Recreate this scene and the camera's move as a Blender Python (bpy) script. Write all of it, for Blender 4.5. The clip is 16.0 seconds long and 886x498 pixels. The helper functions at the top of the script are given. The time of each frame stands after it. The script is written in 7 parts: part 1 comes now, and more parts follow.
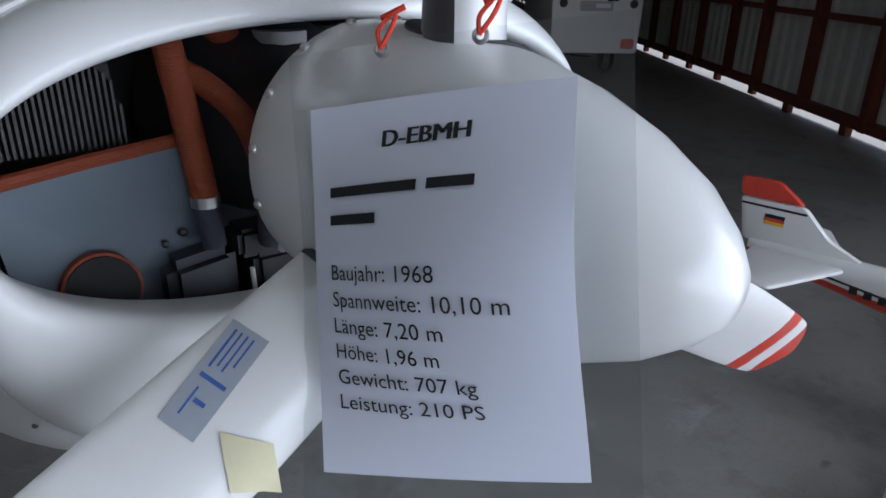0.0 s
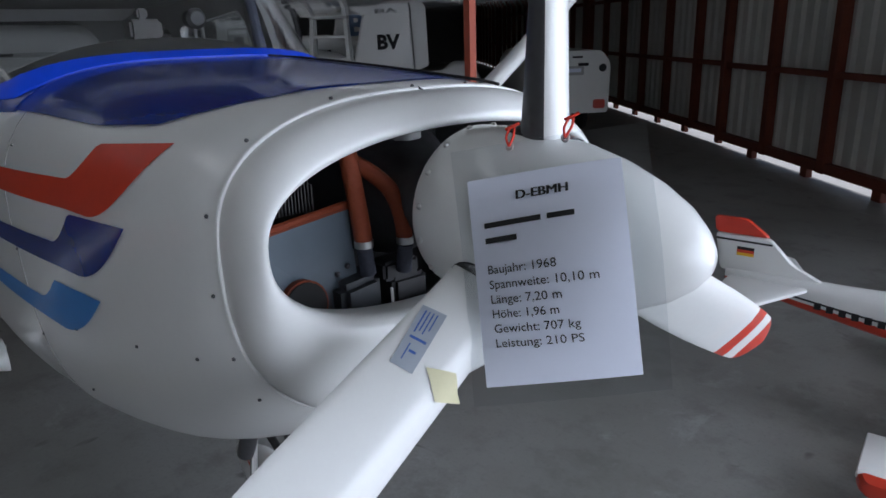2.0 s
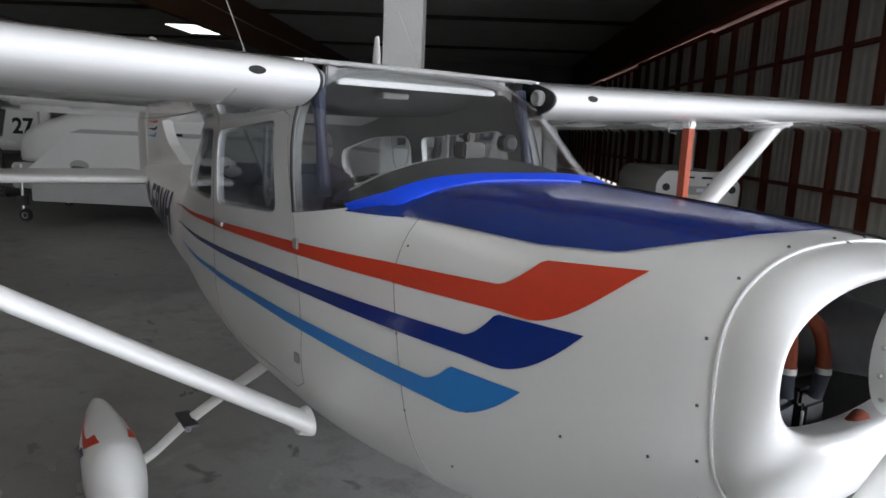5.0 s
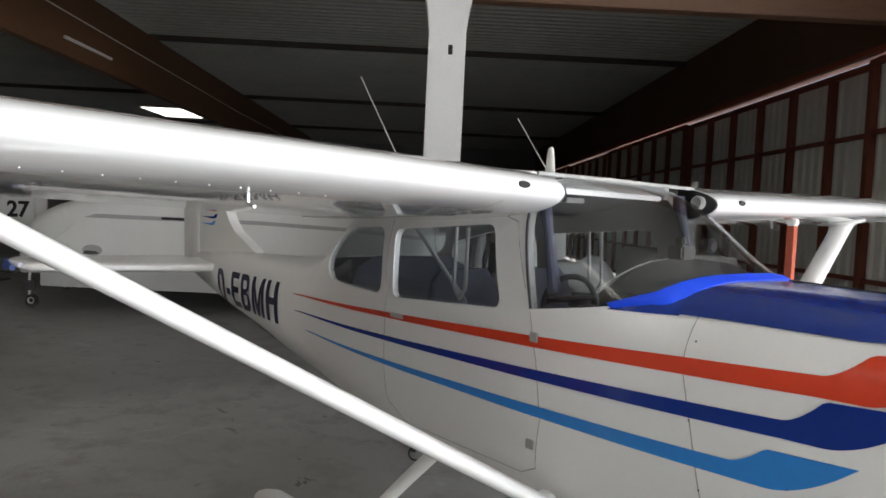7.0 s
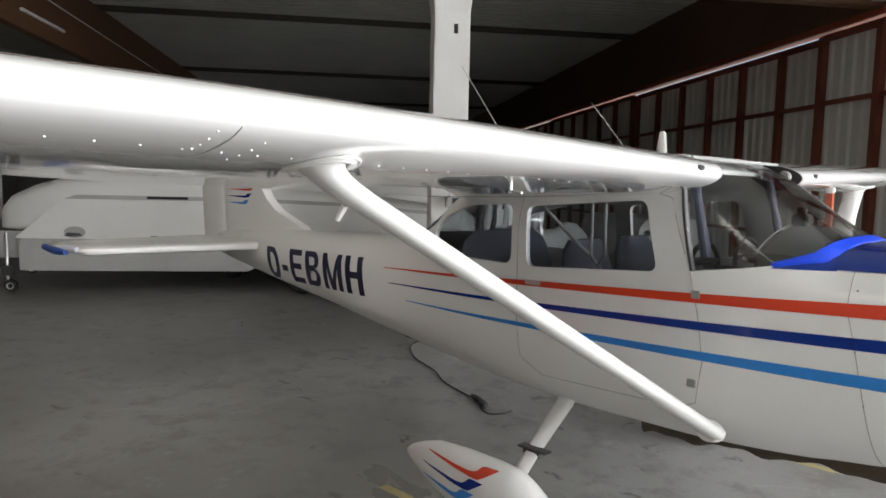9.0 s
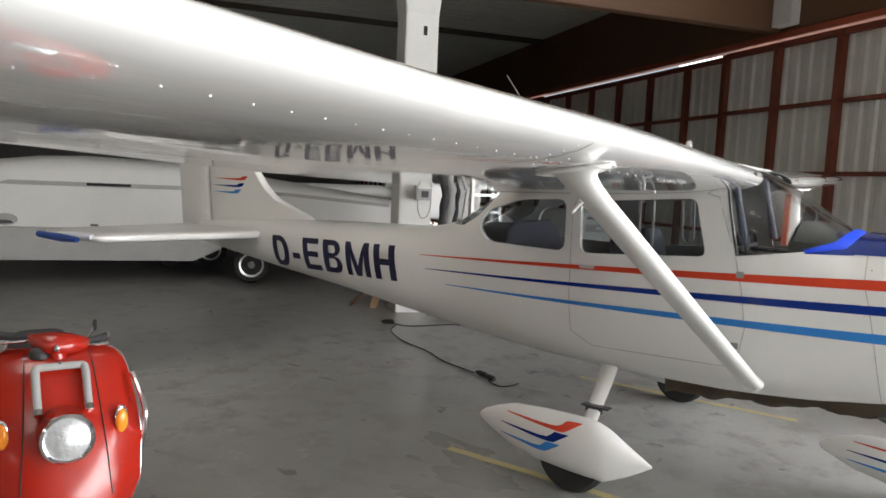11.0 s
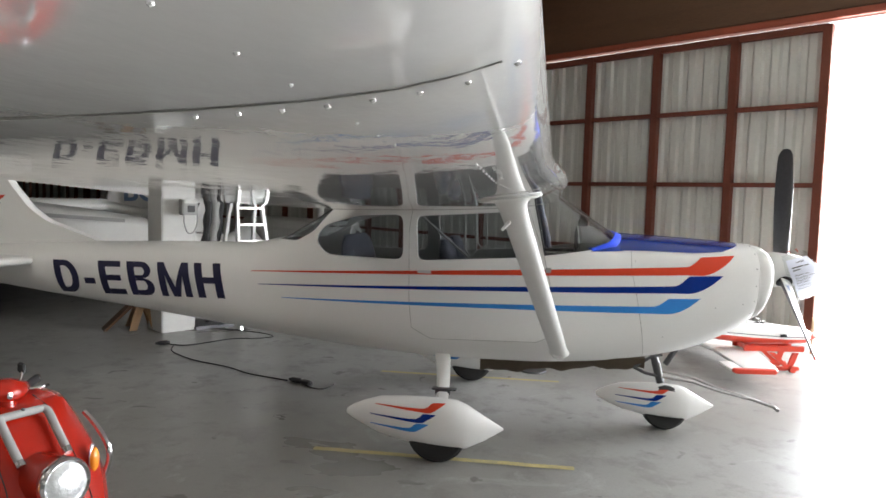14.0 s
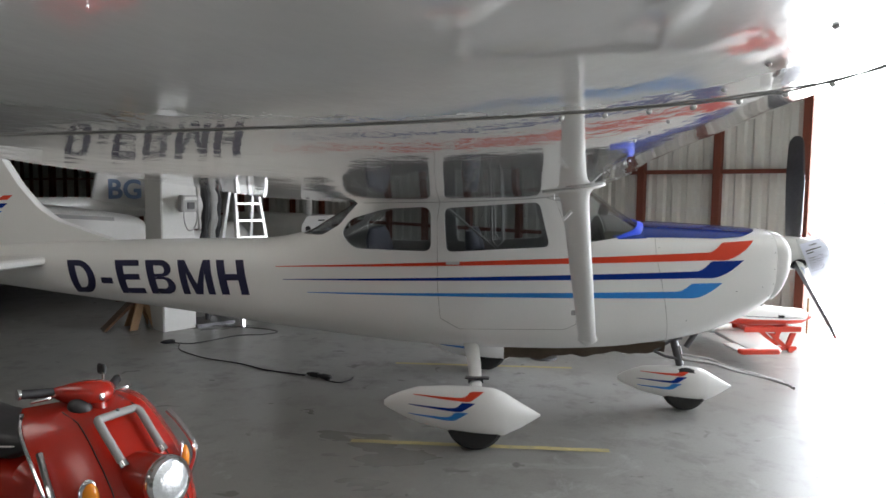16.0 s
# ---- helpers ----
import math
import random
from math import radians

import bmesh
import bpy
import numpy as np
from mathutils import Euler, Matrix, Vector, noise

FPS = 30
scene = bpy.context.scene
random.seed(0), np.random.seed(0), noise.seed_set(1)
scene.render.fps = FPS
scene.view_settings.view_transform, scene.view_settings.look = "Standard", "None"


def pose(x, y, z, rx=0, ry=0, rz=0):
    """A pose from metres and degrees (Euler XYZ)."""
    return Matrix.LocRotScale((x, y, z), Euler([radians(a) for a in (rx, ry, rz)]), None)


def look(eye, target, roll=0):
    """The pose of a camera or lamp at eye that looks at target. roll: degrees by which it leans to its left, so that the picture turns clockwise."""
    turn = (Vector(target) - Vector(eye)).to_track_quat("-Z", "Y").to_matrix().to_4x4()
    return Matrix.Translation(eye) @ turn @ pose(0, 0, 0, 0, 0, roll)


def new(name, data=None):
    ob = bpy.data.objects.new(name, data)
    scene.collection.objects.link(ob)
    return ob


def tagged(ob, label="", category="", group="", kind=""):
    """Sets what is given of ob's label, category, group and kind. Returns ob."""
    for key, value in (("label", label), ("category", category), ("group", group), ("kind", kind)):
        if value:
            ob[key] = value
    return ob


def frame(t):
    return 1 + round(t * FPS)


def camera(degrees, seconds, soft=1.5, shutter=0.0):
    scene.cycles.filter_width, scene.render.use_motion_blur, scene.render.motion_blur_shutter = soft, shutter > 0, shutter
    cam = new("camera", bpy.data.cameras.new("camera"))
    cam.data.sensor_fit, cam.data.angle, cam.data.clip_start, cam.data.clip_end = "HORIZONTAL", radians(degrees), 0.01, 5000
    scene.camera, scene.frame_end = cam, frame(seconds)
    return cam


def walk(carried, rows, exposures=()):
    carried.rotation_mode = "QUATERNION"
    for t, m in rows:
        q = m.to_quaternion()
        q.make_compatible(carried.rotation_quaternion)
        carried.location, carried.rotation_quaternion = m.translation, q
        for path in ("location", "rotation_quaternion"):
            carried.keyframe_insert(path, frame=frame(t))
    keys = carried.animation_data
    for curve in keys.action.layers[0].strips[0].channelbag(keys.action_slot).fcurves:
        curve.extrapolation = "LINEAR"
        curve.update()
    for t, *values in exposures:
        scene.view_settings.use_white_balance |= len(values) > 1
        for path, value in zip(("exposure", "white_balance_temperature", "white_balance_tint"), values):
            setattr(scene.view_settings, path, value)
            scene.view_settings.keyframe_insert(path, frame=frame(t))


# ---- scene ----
cam = camera(65.8, 16.0, soft=1.6)
PATH = [
    (0, (0.660, -0.310, 1.451), (-0.789, 0.833, 0.681), 1.1),
    (0.5, (0.726, -0.414, 1.472), (-0.685, 0.814, 0.763), 1.4),
    (1, (0.803, -0.552, 1.495), (-0.563, 0.761, 0.856), 0.6),
    (1.5, (0.859, -0.662, 1.524), (-0.531, 0.637, 0.907), -1.1),
    (2, (0.864, -0.676, 1.539), (-0.601, 0.545, 0.936), -1.8),
    (2.5, (0.873, -0.698, 1.563), (-0.667, 0.444, 0.992), -2.3),
    (3, (0.874, -0.752, 1.582), (-0.74, 0.307, 1.059), -2.0),
    (3.5, (0.852, -0.876, 1.602), (-0.806, 0.133, 1.12), -1.7),
    (4, (0.819, -1.015, 1.614), (-0.832, 0.019, 1.162), -1.0),
    (4.5, (0.723, -1.158, 1.615), (-0.91, -0.08, 1.203), 0.8),
    (5, (0.612, -1.337, 1.627), (-1.028, -0.241, 1.292), 2.5),
    (5.2, (0.564, -1.422, 1.631), (-1.076, -0.318, 1.327), 3.3),
    (7.3, (0.187, -2.452, 1.676), (-1.386, -1.22, 1.585), 2.3),
    (7.5, (0.16, -2.569, 1.675), (-1.396, -1.317, 1.57), 2.4),
    (8, (0.037, -2.802, 1.663), (-1.46, -1.485, 1.501), 2.1),
    (8.5, (-0.109, -3.05, 1.674), (-1.564, -1.69, 1.495), 1.5),
    (9, (-0.189, -3.357, 1.69), (-1.607, -1.958, 1.507), 1.3),
    (9.2, (-0.233, -3.502, 1.69), (-1.627, -2.081, 1.501), 2.0),
    (11.3, (-0.827, -4.584, 1.675), (-1.888, -2.901, 1.473), 2.4),
    (11.5, (-0.887, -4.661, 1.693), (-1.891, -2.943, 1.485), 2.4),
    (12, (-1.026, -4.893, 1.704), (-1.869, -3.09, 1.506), 2.6),
    (12.5, (-1.138, -5.063, 1.716), (-1.819, -3.192, 1.526), 2.9),
    (13, (-1.294, -5.166, 1.724), (-1.827, -3.246, 1.545), 2.1),
    (13.5, (-1.406, -5.245, 1.724), (-1.808, -3.293, 1.555), 1.9),
    (14, (-1.545, -5.359, 1.725), (-1.839, -3.386, 1.579), 1.7),
    (14.5, (-1.668, -5.415, 1.723), (-1.899, -3.434, 1.582), 1.6),
    (15, (-1.777, -5.421, 1.73), (-2.079, -3.449, 1.586), 1.1),
    (15.5, (-1.87, -5.464, 1.728), (-2.128, -3.486, 1.583), 0.7),
    (16, (-1.987, -5.472, 1.721), (-2.181, -3.489, 1.552), 0.6),
]

EXPOSURES = [(0.0, -1.66, 5750, 14), (3.0, -1.40, 5850, 14), (5.2, -0.56, 6350, 14), (9.0, 0.06, 6700, 13), (11.5, 0.33, 6800, 13), (13.0, 0.44, 6800, 13), (14.5, 0.13, 6550, 12), (16.0, -0.10, 6450, 12)]
walk(cam, [(t, look(eye, target, roll)) for t, eye, target, roll in PATH], EXPOSURES)

# ---- world and light ----
HANGAR_TURN = -36.5
WALL_POINT = Vector((0.09, 5.08, 0.0))
ALONG = Vector((math.cos(radians(HANGAR_TURN)), math.sin(radians(HANGAR_TURN)), 0.0))
INWARD = Vector((math.sin(radians(HANGAR_TURN)), -math.cos(radians(HANGAR_TURN)), 0.0))


def hangar(u, v, z=0.0):
    """A place in the hangar: u along the door wall, v metres in from it."""
    return WALL_POINT + ALONG * u + INWARD * v + Vector((0, 0, z))


world = bpy.data.worlds.new("world")
scene.world = world
world.use_nodes = True
wn = world.node_tree
sky = wn.nodes.new("ShaderNodeTexSky")
sky.sky_type = "NISHITA"
sky.sun_disc = False
sky.sun_elevation = radians(63)
sky.sun_rotation = radians(60)
sky.air_density, sky.dust_density, sky.ozone_density = 1.0, 4.0, 1.0
background = wn.nodes["Background"]
wn.links.new(sky.outputs[0], background.inputs[0])
background.inputs[1].default_value = 0.15

sun_data = bpy.data.lights.new("sun", "SUN")
sun_data.energy, sun_data.angle, sun_data.color = 5.0, radians(20), (1.0, 0.96, 0.9)
sun = new("sun", sun_data)
sun.matrix_world = look((9, 7, 22), (0, 0, 0))

OPEN_FROM, OPEN_TO, DOOR_TOP = 2.15, 21.0, 4.0
door_light = bpy.data.lights.new("opening_light", "AREA")
door_light.shape = "RECTANGLE"
door_light.size, door_light.size_y = OPEN_TO - OPEN_FROM, DOOR_TOP - 0.1
door_light.energy, door_light.color = 2600.0, (0.93, 0.97, 1.0)
opening_lamp = new("opening_light", door_light)
mid = hangar((OPEN_FROM + OPEN_TO) / 2, -0.35, DOOR_TOP / 2)
opening_lamp.matrix_world = look(mid, mid + INWARD + Vector((0, 0, -0.05)))

# added fill lamps, unseen on the camera's side, that brighten the hangar's rear
ROOF_FILLS = ((-5.0, 18.6), (0.6, 18.6), (6.2, 18.6), (11.8, 18.6), (0.6, 10.4), (6.2, 10.4))
for u_, v_ in ROOF_FILLS:
    fill_lamp = bpy.data.lights.new("roof_light", "AREA")
    fill_lamp.shape, fill_lamp.size, fill_lamp.size_y = "RECTANGLE", 1.6, 3.2
    fill_lamp.energy, fill_lamp.color = 8.0, (1.0, 0.98, 0.93)
    spot = hangar(u_, v_, 5.34)
    new("roof_light", fill_lamp).matrix_world = look(spot, spot - Vector((0, 0, 1)))


# ---- materials ----
def material(name, colour, rough=0.5, metal=0.0, grain=0.0, scale=20.0, bump=0.0, stain=0.0, stain_scale=1.5,
             stain_colour=None, coat=0.0, vary=0.0, stretch=(1, 1, 1), rough_vary=0.0):
    m = bpy.data.materials.new(name)
    m.use_nodes = True
    n, l = m.node_tree.nodes, m.node_tree.links
    b = n["Principled BSDF"]
    b.inputs["Base Color"].default_value = (*colour, 1)
    b.inputs["Roughness"].default_value = rough
    b.inputs["Metallic"].default_value = metal
    b.inputs["Coat Weight"].default_value = coat
    b.inputs["Coat Roughness"].default_value = 0.06
    co = n.new("ShaderNodeTexCoord")
    mp = n.new("ShaderNodeMapping")
    mp.inputs["Scale"].default_value = stretch
    l.new(co.outputs["Object"], mp.inputs["Vector"])
    fine = n.new("ShaderNodeTexNoise")
    fine.inputs["Scale"].default_value = scale
    fine.inputs["Detail"].default_value = 6
    l.new(mp.outputs[0], fine.inputs["Vector"])
    base = None
    if grain:
        mix = n.new("ShaderNodeMix")
        mix.data_type = "RGBA"
        mix.inputs["A"].default_value = (*[c * (1 - grain) for c in colour], 1)
        mix.inputs["B"].default_value = (*[min(1, c * (1 + grain)) for c in colour], 1)
        l.new(fine.outputs["Fac"], mix.inputs["Factor"])
        base = mix.outputs["Result"]
    if stain:
        big = n.new("ShaderNodeTexNoise")
        big.inputs["Scale"].default_value = stain_scale
        big.inputs["Detail"].default_value = 8
        big.inputs["Roughness"].default_value = 0.62
        l.new(mp.outputs[0], big.inputs["Vector"])
        ramp = n.new("ShaderNodeMapRange")
        ramp.inputs["From Min"].default_value, ramp.inputs["From Max"].default_value = 0.45, 0.7
        ramp.inputs["To Max"].default_value = stain
        l.new(big.outputs["Fac"], ramp.inputs["Value"])
        mix = n.new("ShaderNodeMix")
        mix.data_type = "RGBA"
        mix.inputs["A"].default_value = (*colour, 1)
        if base:
            l.new(base, mix.inputs["A"])
        mix.inputs["B"].default_value = (*(stain_colour or [c * 0.55 for c in colour]), 1)
        l.new(ramp.outputs[0], mix.inputs["Factor"])
        base = mix.outputs["Result"]
        if rough_vary:
            rr = n.new("ShaderNodeMapRange")
            rr.inputs["To Min"].default_value, rr.inputs["To Max"].default_value = rough - rough_vary, rough + rough_vary
            l.new(big.outputs["Fac"], rr.inputs["Value"])
            l.new(rr.outputs[0], b.inputs["Roughness"])
    if vary:
        info = n.new("ShaderNodeObjectInfo")
        hsv = n.new("ShaderNodeHueSaturation")
        rng = n.new("ShaderNodeMapRange")
        rng.inputs["To Min"].default_value, rng.inputs["To Max"].default_value = 1 - vary, 1 + vary
        l.new(info.outputs["Random"], rng.inputs["Value"])
        l.new(rng.outputs[0], hsv.inputs["Value"])
        hsv.inputs["Color"].default_value = (*colour, 1)
        if base:
            l.new(base, hsv.inputs["Color"])
        base = hsv.outputs[0]
    if base:
        l.new(base, b.inputs["Base Color"])
    if bump:
        bp = n.new("ShaderNodeBump")
        bp.inputs["Strength"].default_value = bump
        bp.inputs["Distance"].default_value = 0.01
        l.new(fine.outputs["Fac"], bp.inputs["Height"])
        l.new(bp.outputs[0], b.inputs["Normal"])
        l.new(bp.outputs[0], b.inputs["Coat Normal"])
    return m


def glass_material(name, tint, rough=0.02, alpha_mix=0.86):
    m = bpy.data.materials.new(name)
    m.use_nodes = True
    n, l = m.node_tree.nodes, m.node_tree.links
    n.remove(n["Principled BSDF"])
    clear = n.new("ShaderNodeBsdfTransparent")
    clear.inputs[0].default_value = (*tint, 1)
    gloss = n.new("ShaderNodeBsdfGlossy")
    gloss.inputs["Roughness"].default_value = rough
    facing = n.new("ShaderNodeLayerWeight")
    facing.inputs["Blend"].default_value = 0.5
    power = n.new("ShaderNodeMath")
    power.operation = "POWER"
    power.inputs[1].default_value = 4.0
    l.new(facing.outputs["Facing"], power.inputs[0])
    fres = n.new("ShaderNodeMath")
    fres.operation = "MULTIPLY_ADD"
    fres.inputs[1].default_value, fres.inputs[2].default_value = 0.75, 0.035
    l.new(power.outputs[0], fres.inputs[0])
    mix = n.new("ShaderNodeMixShader")
    l.new(fres.outputs[0], mix.inputs[0])
    l.new(clear.outputs[0], mix.inputs[1])
    l.new(gloss.outputs[0], mix.inputs[2])
    l.new(mix.outputs[0], n["Material Output"].inputs["Surface"])
    return m


WHITE = material("white_aircraft_paint", (0.80, 0.80, 0.78), 0.28, grain=0.02, scale=60, stain=0.08, stain_scale=0.8,
                 stain_colour=(0.66, 0.65, 0.61), coat=0.35)
WING_WHITE = material("white_wing_paint", (0.80, 0.80, 0.79), 0.1, grain=0.02, scale=3.4, bump=0.36, stretch=(1.0, 0.45, 1.0), stain=0.06,
                      stain_scale=0.7, stain_colour=(0.68, 0.67, 0.64), coat=0.6)
WING_WHITE.node_tree.nodes["Principled BSDF"].inputs["Coat Weight"].default_value = 1.0
WING_WHITE.node_tree.nodes["Principled BSDF"].inputs["Coat Roughness"].default_value = 0.02
WING_WHITE.node_tree.nodes["Principled BSDF"].inputs["Coat IOR"].default_value = 1.75
RED = material("red_stripe_paint", (0.66, 0.055, 0.02), 0.34, grain=0.06, scale=50, coat=0.08)
NAVY = material("navy_paint", (0.002, 0.026, 0.22), 0.2, grain=0.1, scale=40, coat=0.25)
for deep in (RED, NAVY):
    deep.node_tree.nodes["Principled BSDF"].inputs["Specular IOR Level"].default_value = 0.3
SKYBLUE = material("sky_blue_paint", (0.02, 0.22, 0.62), 0.34, grain=0.06, scale=40, coat=0.08)
BRIGHT_BLUE = material("bright_blue_tape", (0.0, 0.06, 0.75), 0.4, grain=0.1, scale=40)
LETTER = material("dark_navy_letters", (0.012, 0.012, 0.05), 0.4, grain=0.1, scale=60)
DARK = material("black_plastic", (0.018, 0.018, 0.02), 0.55, grain=0.3, scale=30, bump=0.1)
SEAM = material("panel_seam", (0.36, 0.355, 0.34), 0.6, grain=0.1, scale=80)
GREY_TRIM = material("grey_trim", (0.32, 0.32, 0.31), 0.55, grain=0.1, scale=40)
CABIN = material("cabin_lining", (0.25, 0.25, 0.245), 0.8, grain=0.15, scale=60)
SEAT = material("seat_cloth", (0.05, 0.055, 0.075), 0.9, grain=0.25, scale=150, bump=0.2)
GLASS = glass_material("window_glass", (0.83, 0.85, 0.86))
SCREEN = glass_material("windscreen_glass", (0.945, 0.95, 0.95))
POCKET = glass_material("clear_plastic", (0.95, 0.96, 0.965), 0.12)
ALU = material("bare_aluminium", (0.62, 0.62, 0.61), 0.35, 1.0, grain=0.08, scale=80)
CHROME = material("chrome", (0.75, 0.75, 0.76), 0.12, 1.0, grain=0.03, scale=40)
WORN_STEEL = material("worn_grey_steel", (0.30, 0.29, 0.28), 0.5, 0.6, grain=0.2, scale=50)
STEEL = material("dark_steel", (0.12, 0.12, 0.125), 0.45, 0.8, grain=0.2, scale=50)
RUBBER = material("tyre_rubber", (0.022, 0.022, 0.022), 0.8, grain=0.25, scale=60, bump=0.3)


def concrete_floor():
    """Worn sealed concrete: broad patches, fine grain, dark oil spots and pale scuffs."""
    m = bpy.data.materials.new("hangar_concrete")
    m.use_nodes = True
    n, l = m.node_tree.nodes, m.node_tree.links
    b = n["Principled BSDF"]
    co = n.new("ShaderNodeTexCoord")

    def noise_of(scale, detail, rough=0.6, warp=0.0):
        t = n.new("ShaderNodeTexNoise")
        t.inputs["Scale"].default_value, t.inputs["Detail"].default_value, t.inputs["Roughness"].default_value = scale, detail, rough
        t.inputs["Distortion"].default_value = warp
        l.new(co.outputs["Object"], t.inputs["Vector"])
        return t.outputs["Fac"]

    def step(value, lo, hi, out_lo=0.0, out_hi=1.0):
        r = n.new("ShaderNodeMapRange")
        r.interpolation_type = "SMOOTHSTEP"
        for key, v in (("From Min", lo), ("From Max", hi), ("To Min", out_lo), ("To Max", out_hi)):
            r.inputs[key].default_value = v
        l.new(value, r.inputs["Value"])
        return r.outputs[0]

    def blend(factor, a, colour):
        mix = n.new("ShaderNodeMix")
        mix.data_type = "RGBA"
        l.new(factor, mix.inputs["Factor"])
        if isinstance(a, tuple):
            mix.inputs["A"].default_value = (*a, 1)
        else:
            l.new(a, mix.inputs["A"])
        mix.inputs["B"].default_value = (*colour, 1)
        return mix.outputs["Result"]

    broad = noise_of(0.45, 6, 0.6, 0.4)
    base = blend(step(broad, 0.35, 0.68), (0.225, 0.222, 0.208), (0.325, 0.325, 0.315))
    mottle = noise_of(3.2, 8, 0.7)
    base = blend(step(mottle, 0.47, 0.66, 0.0, 0.7), base, (0.17, 0.166, 0.155))
    scuff = noise_of(1.9, 9, 0.72, 1.2)
    base = blend(step(scuff, 0.56, 0.72, 0.0, 0.5), base, (0.43, 0.435, 0.44))
    oil = noise_of(4.6, 3, 0.5, 0.6)
    base = blend(step(oil, 0.67, 0.74, 0.0, 0.7), base, (0.07, 0.066, 0.06))
    grit = noise_of(60, 4)
    base = blend(step(grit, 0.5, 0.75, 0.0, 0.35), base, (0.16, 0.157, 0.15))
    l.new(base, b.inputs["Base Color"])
    l.new(step(broad, 0.3, 0.7, 0.26, 0.5), b.inputs["Roughness"])
    bp = n.new("ShaderNodeBump")
    bp.inputs["Strength"].default_value, bp.inputs["Distance"].default_value = 0.06, 0.01
    l.new(mottle, bp.inputs["Height"])
    l.new(bp.outputs[0], b.inputs["Normal"])
    return m


CONCRETE = concrete_floor()
APRON = material("apron_concrete", (0.62, 0.62, 0.60), 0.8, grain=0.1, scale=8, stain=0.25, stain_scale=0.2)
YELLOW = material("worn_yellow_paint", (0.52, 0.44, 0.20), 0.6, grain=0.2, scale=40, stain=0.6, stain_scale=14,
                  stain_colour=(0.34, 0.32, 0.24))
RUST_RED = material("red_brown_primer", (0.17, 0.042, 0.022), 0.65, grain=0.2, scale=30, stain=0.35, stain_scale=3,
                    stain_colour=(0.09, 0.03, 0.02), vary=0.12)
RAIL_RED = material("red_door_rail", (0.34, 0.07, 0.035), 0.5, grain=0.15, scale=40)
SHEET = material("galvanised_sheet", (0.66, 0.655, 0.61), 0.5, 0.0, grain=0.06, scale=25, stain=0.3, stain_scale=1.2,
                 stain_colour=(0.48, 0.47, 0.42), vary=0.06)
ROOF = material("roof_sheet", (0.46, 0.46, 0.43), 0.7, grain=0.15, scale=20, stain=0.3, stain_scale=0.8)
GLULAM = material("brown_glulam", (0.13, 0.062, 0.03), 0.55, grain=0.3, scale=14, stretch=(1, 1, 8), stain=0.3, stain_scale=1.5)
PURLIN = material("dark_purlin_steel", (0.05, 0.038, 0.03), 0.7, grain=0.2, scale=20)
BACKWALL = material("back_wall", (0.26, 0.26, 0.25), 0.9, grain=0.15, scale=12, stain=0.3)
PILLAR = material("white_painted_column", (0.66, 0.66, 0.64), 0.7, grain=0.05, scale=30, bump=0.06, stain=0.2, stain_scale=2,
                  stain_colour=(0.5, 0.49, 0.46))
GLIDER = material("white_gelcoat", (0.76, 0.76, 0.74), 0.3, grain=0.02, scale=30, stain=0.1, stain_scale=1, coat=0.3)
TRAILER = material("trailer_white", (0.76, 0.76, 0.735), 0.45, grain=0.03, scale=30, stain=0.25, stain_scale=0.9,
                   stain_colour=(0.58, 0.57, 0.54))
PAPER = material("paper", (0.76, 0.79, 0.90), 0.8, grain=0.01, scale=90)
INK = material("black_ink", (0.015, 0.015, 0.016), 0.8, grain=0.1, scale=90)
RED_CORD = material("red_cord", (0.62, 0.045, 0.02), 0.75, grain=0.15, scale=200, bump=0.2)
HOSE = material("orange_hose", (0.25, 0.048, 0.015), 0.6, grain=0.2, scale=120, bump=0.4, stretch=(1, 1, 6))
BAFFLE = material("grey_blue_baffle", (0.115, 0.145, 0.175), 0.5, grain=0.08, scale=30, stain=0.3, stain_scale=6)
DECAL = material("silver_decal", (0.42, 0.46, 0.52), 0.4, 0.2, grain=0.1, scale=60)
DECAL_BLUE = material("decal_blue", (0.06, 0.13, 0.42), 0.5, grain=0.1, scale=60)
TAPE = material("old_masking_tape", (0.66, 0.62, 0.40), 0.7, grain=0.08, scale=40, bump=0.1)
SCOOTER_RED = material("scooter_red", (0.35, 0.014, 0.006), 0.25, grain=0.05, scale=30, coat=0.2)
AMBER = material("amber_lens", (0.75, 0.25, 0.02), 0.2, grain=0.1, scale=60)
LENS = material("headlamp_lens", (0.72, 0.74, 0.75), 0.15, 0.6, grain=0.2, scale=60, bump=0.3)
WOOD = material("raw_wood", (0.42, 0.27, 0.15), 0.7, grain=0.25, scale=25, stretch=(1, 1, 6))
MODEL_RED = material("model_red", (0.60, 0.05, 0.025), 0.3, grain=0.05, scale=30, coat=0.3)
GOLD = material("flag_gold", (0.75, 0.45, 0.02), 0.5, grain=0.05, scale=50)
BAND_BROWN = material("brown_band", (0.085, 0.062, 0.04), 0.8, grain=0.3, scale=20, stain=0.4)
BLUE_PLASTIC = material("blue_plastic", (0.02, 0.07, 0.32), 0.4, grain=0.1, scale=40)

SKYLIGHT = bpy.data.materials.new("translucent_roof_sheet")
SKYLIGHT.use_nodes = True
sb = SKYLIGHT.node_tree.nodes["Principled BSDF"]
sb.inputs["Base Color"].default_value = (0.8, 0.8, 0.76, 1)
sb.inputs["Emission Color"].default_value = (1.0, 0.98, 0.92, 1)
sb.inputs["Emission Strength"].default_value = 3.0


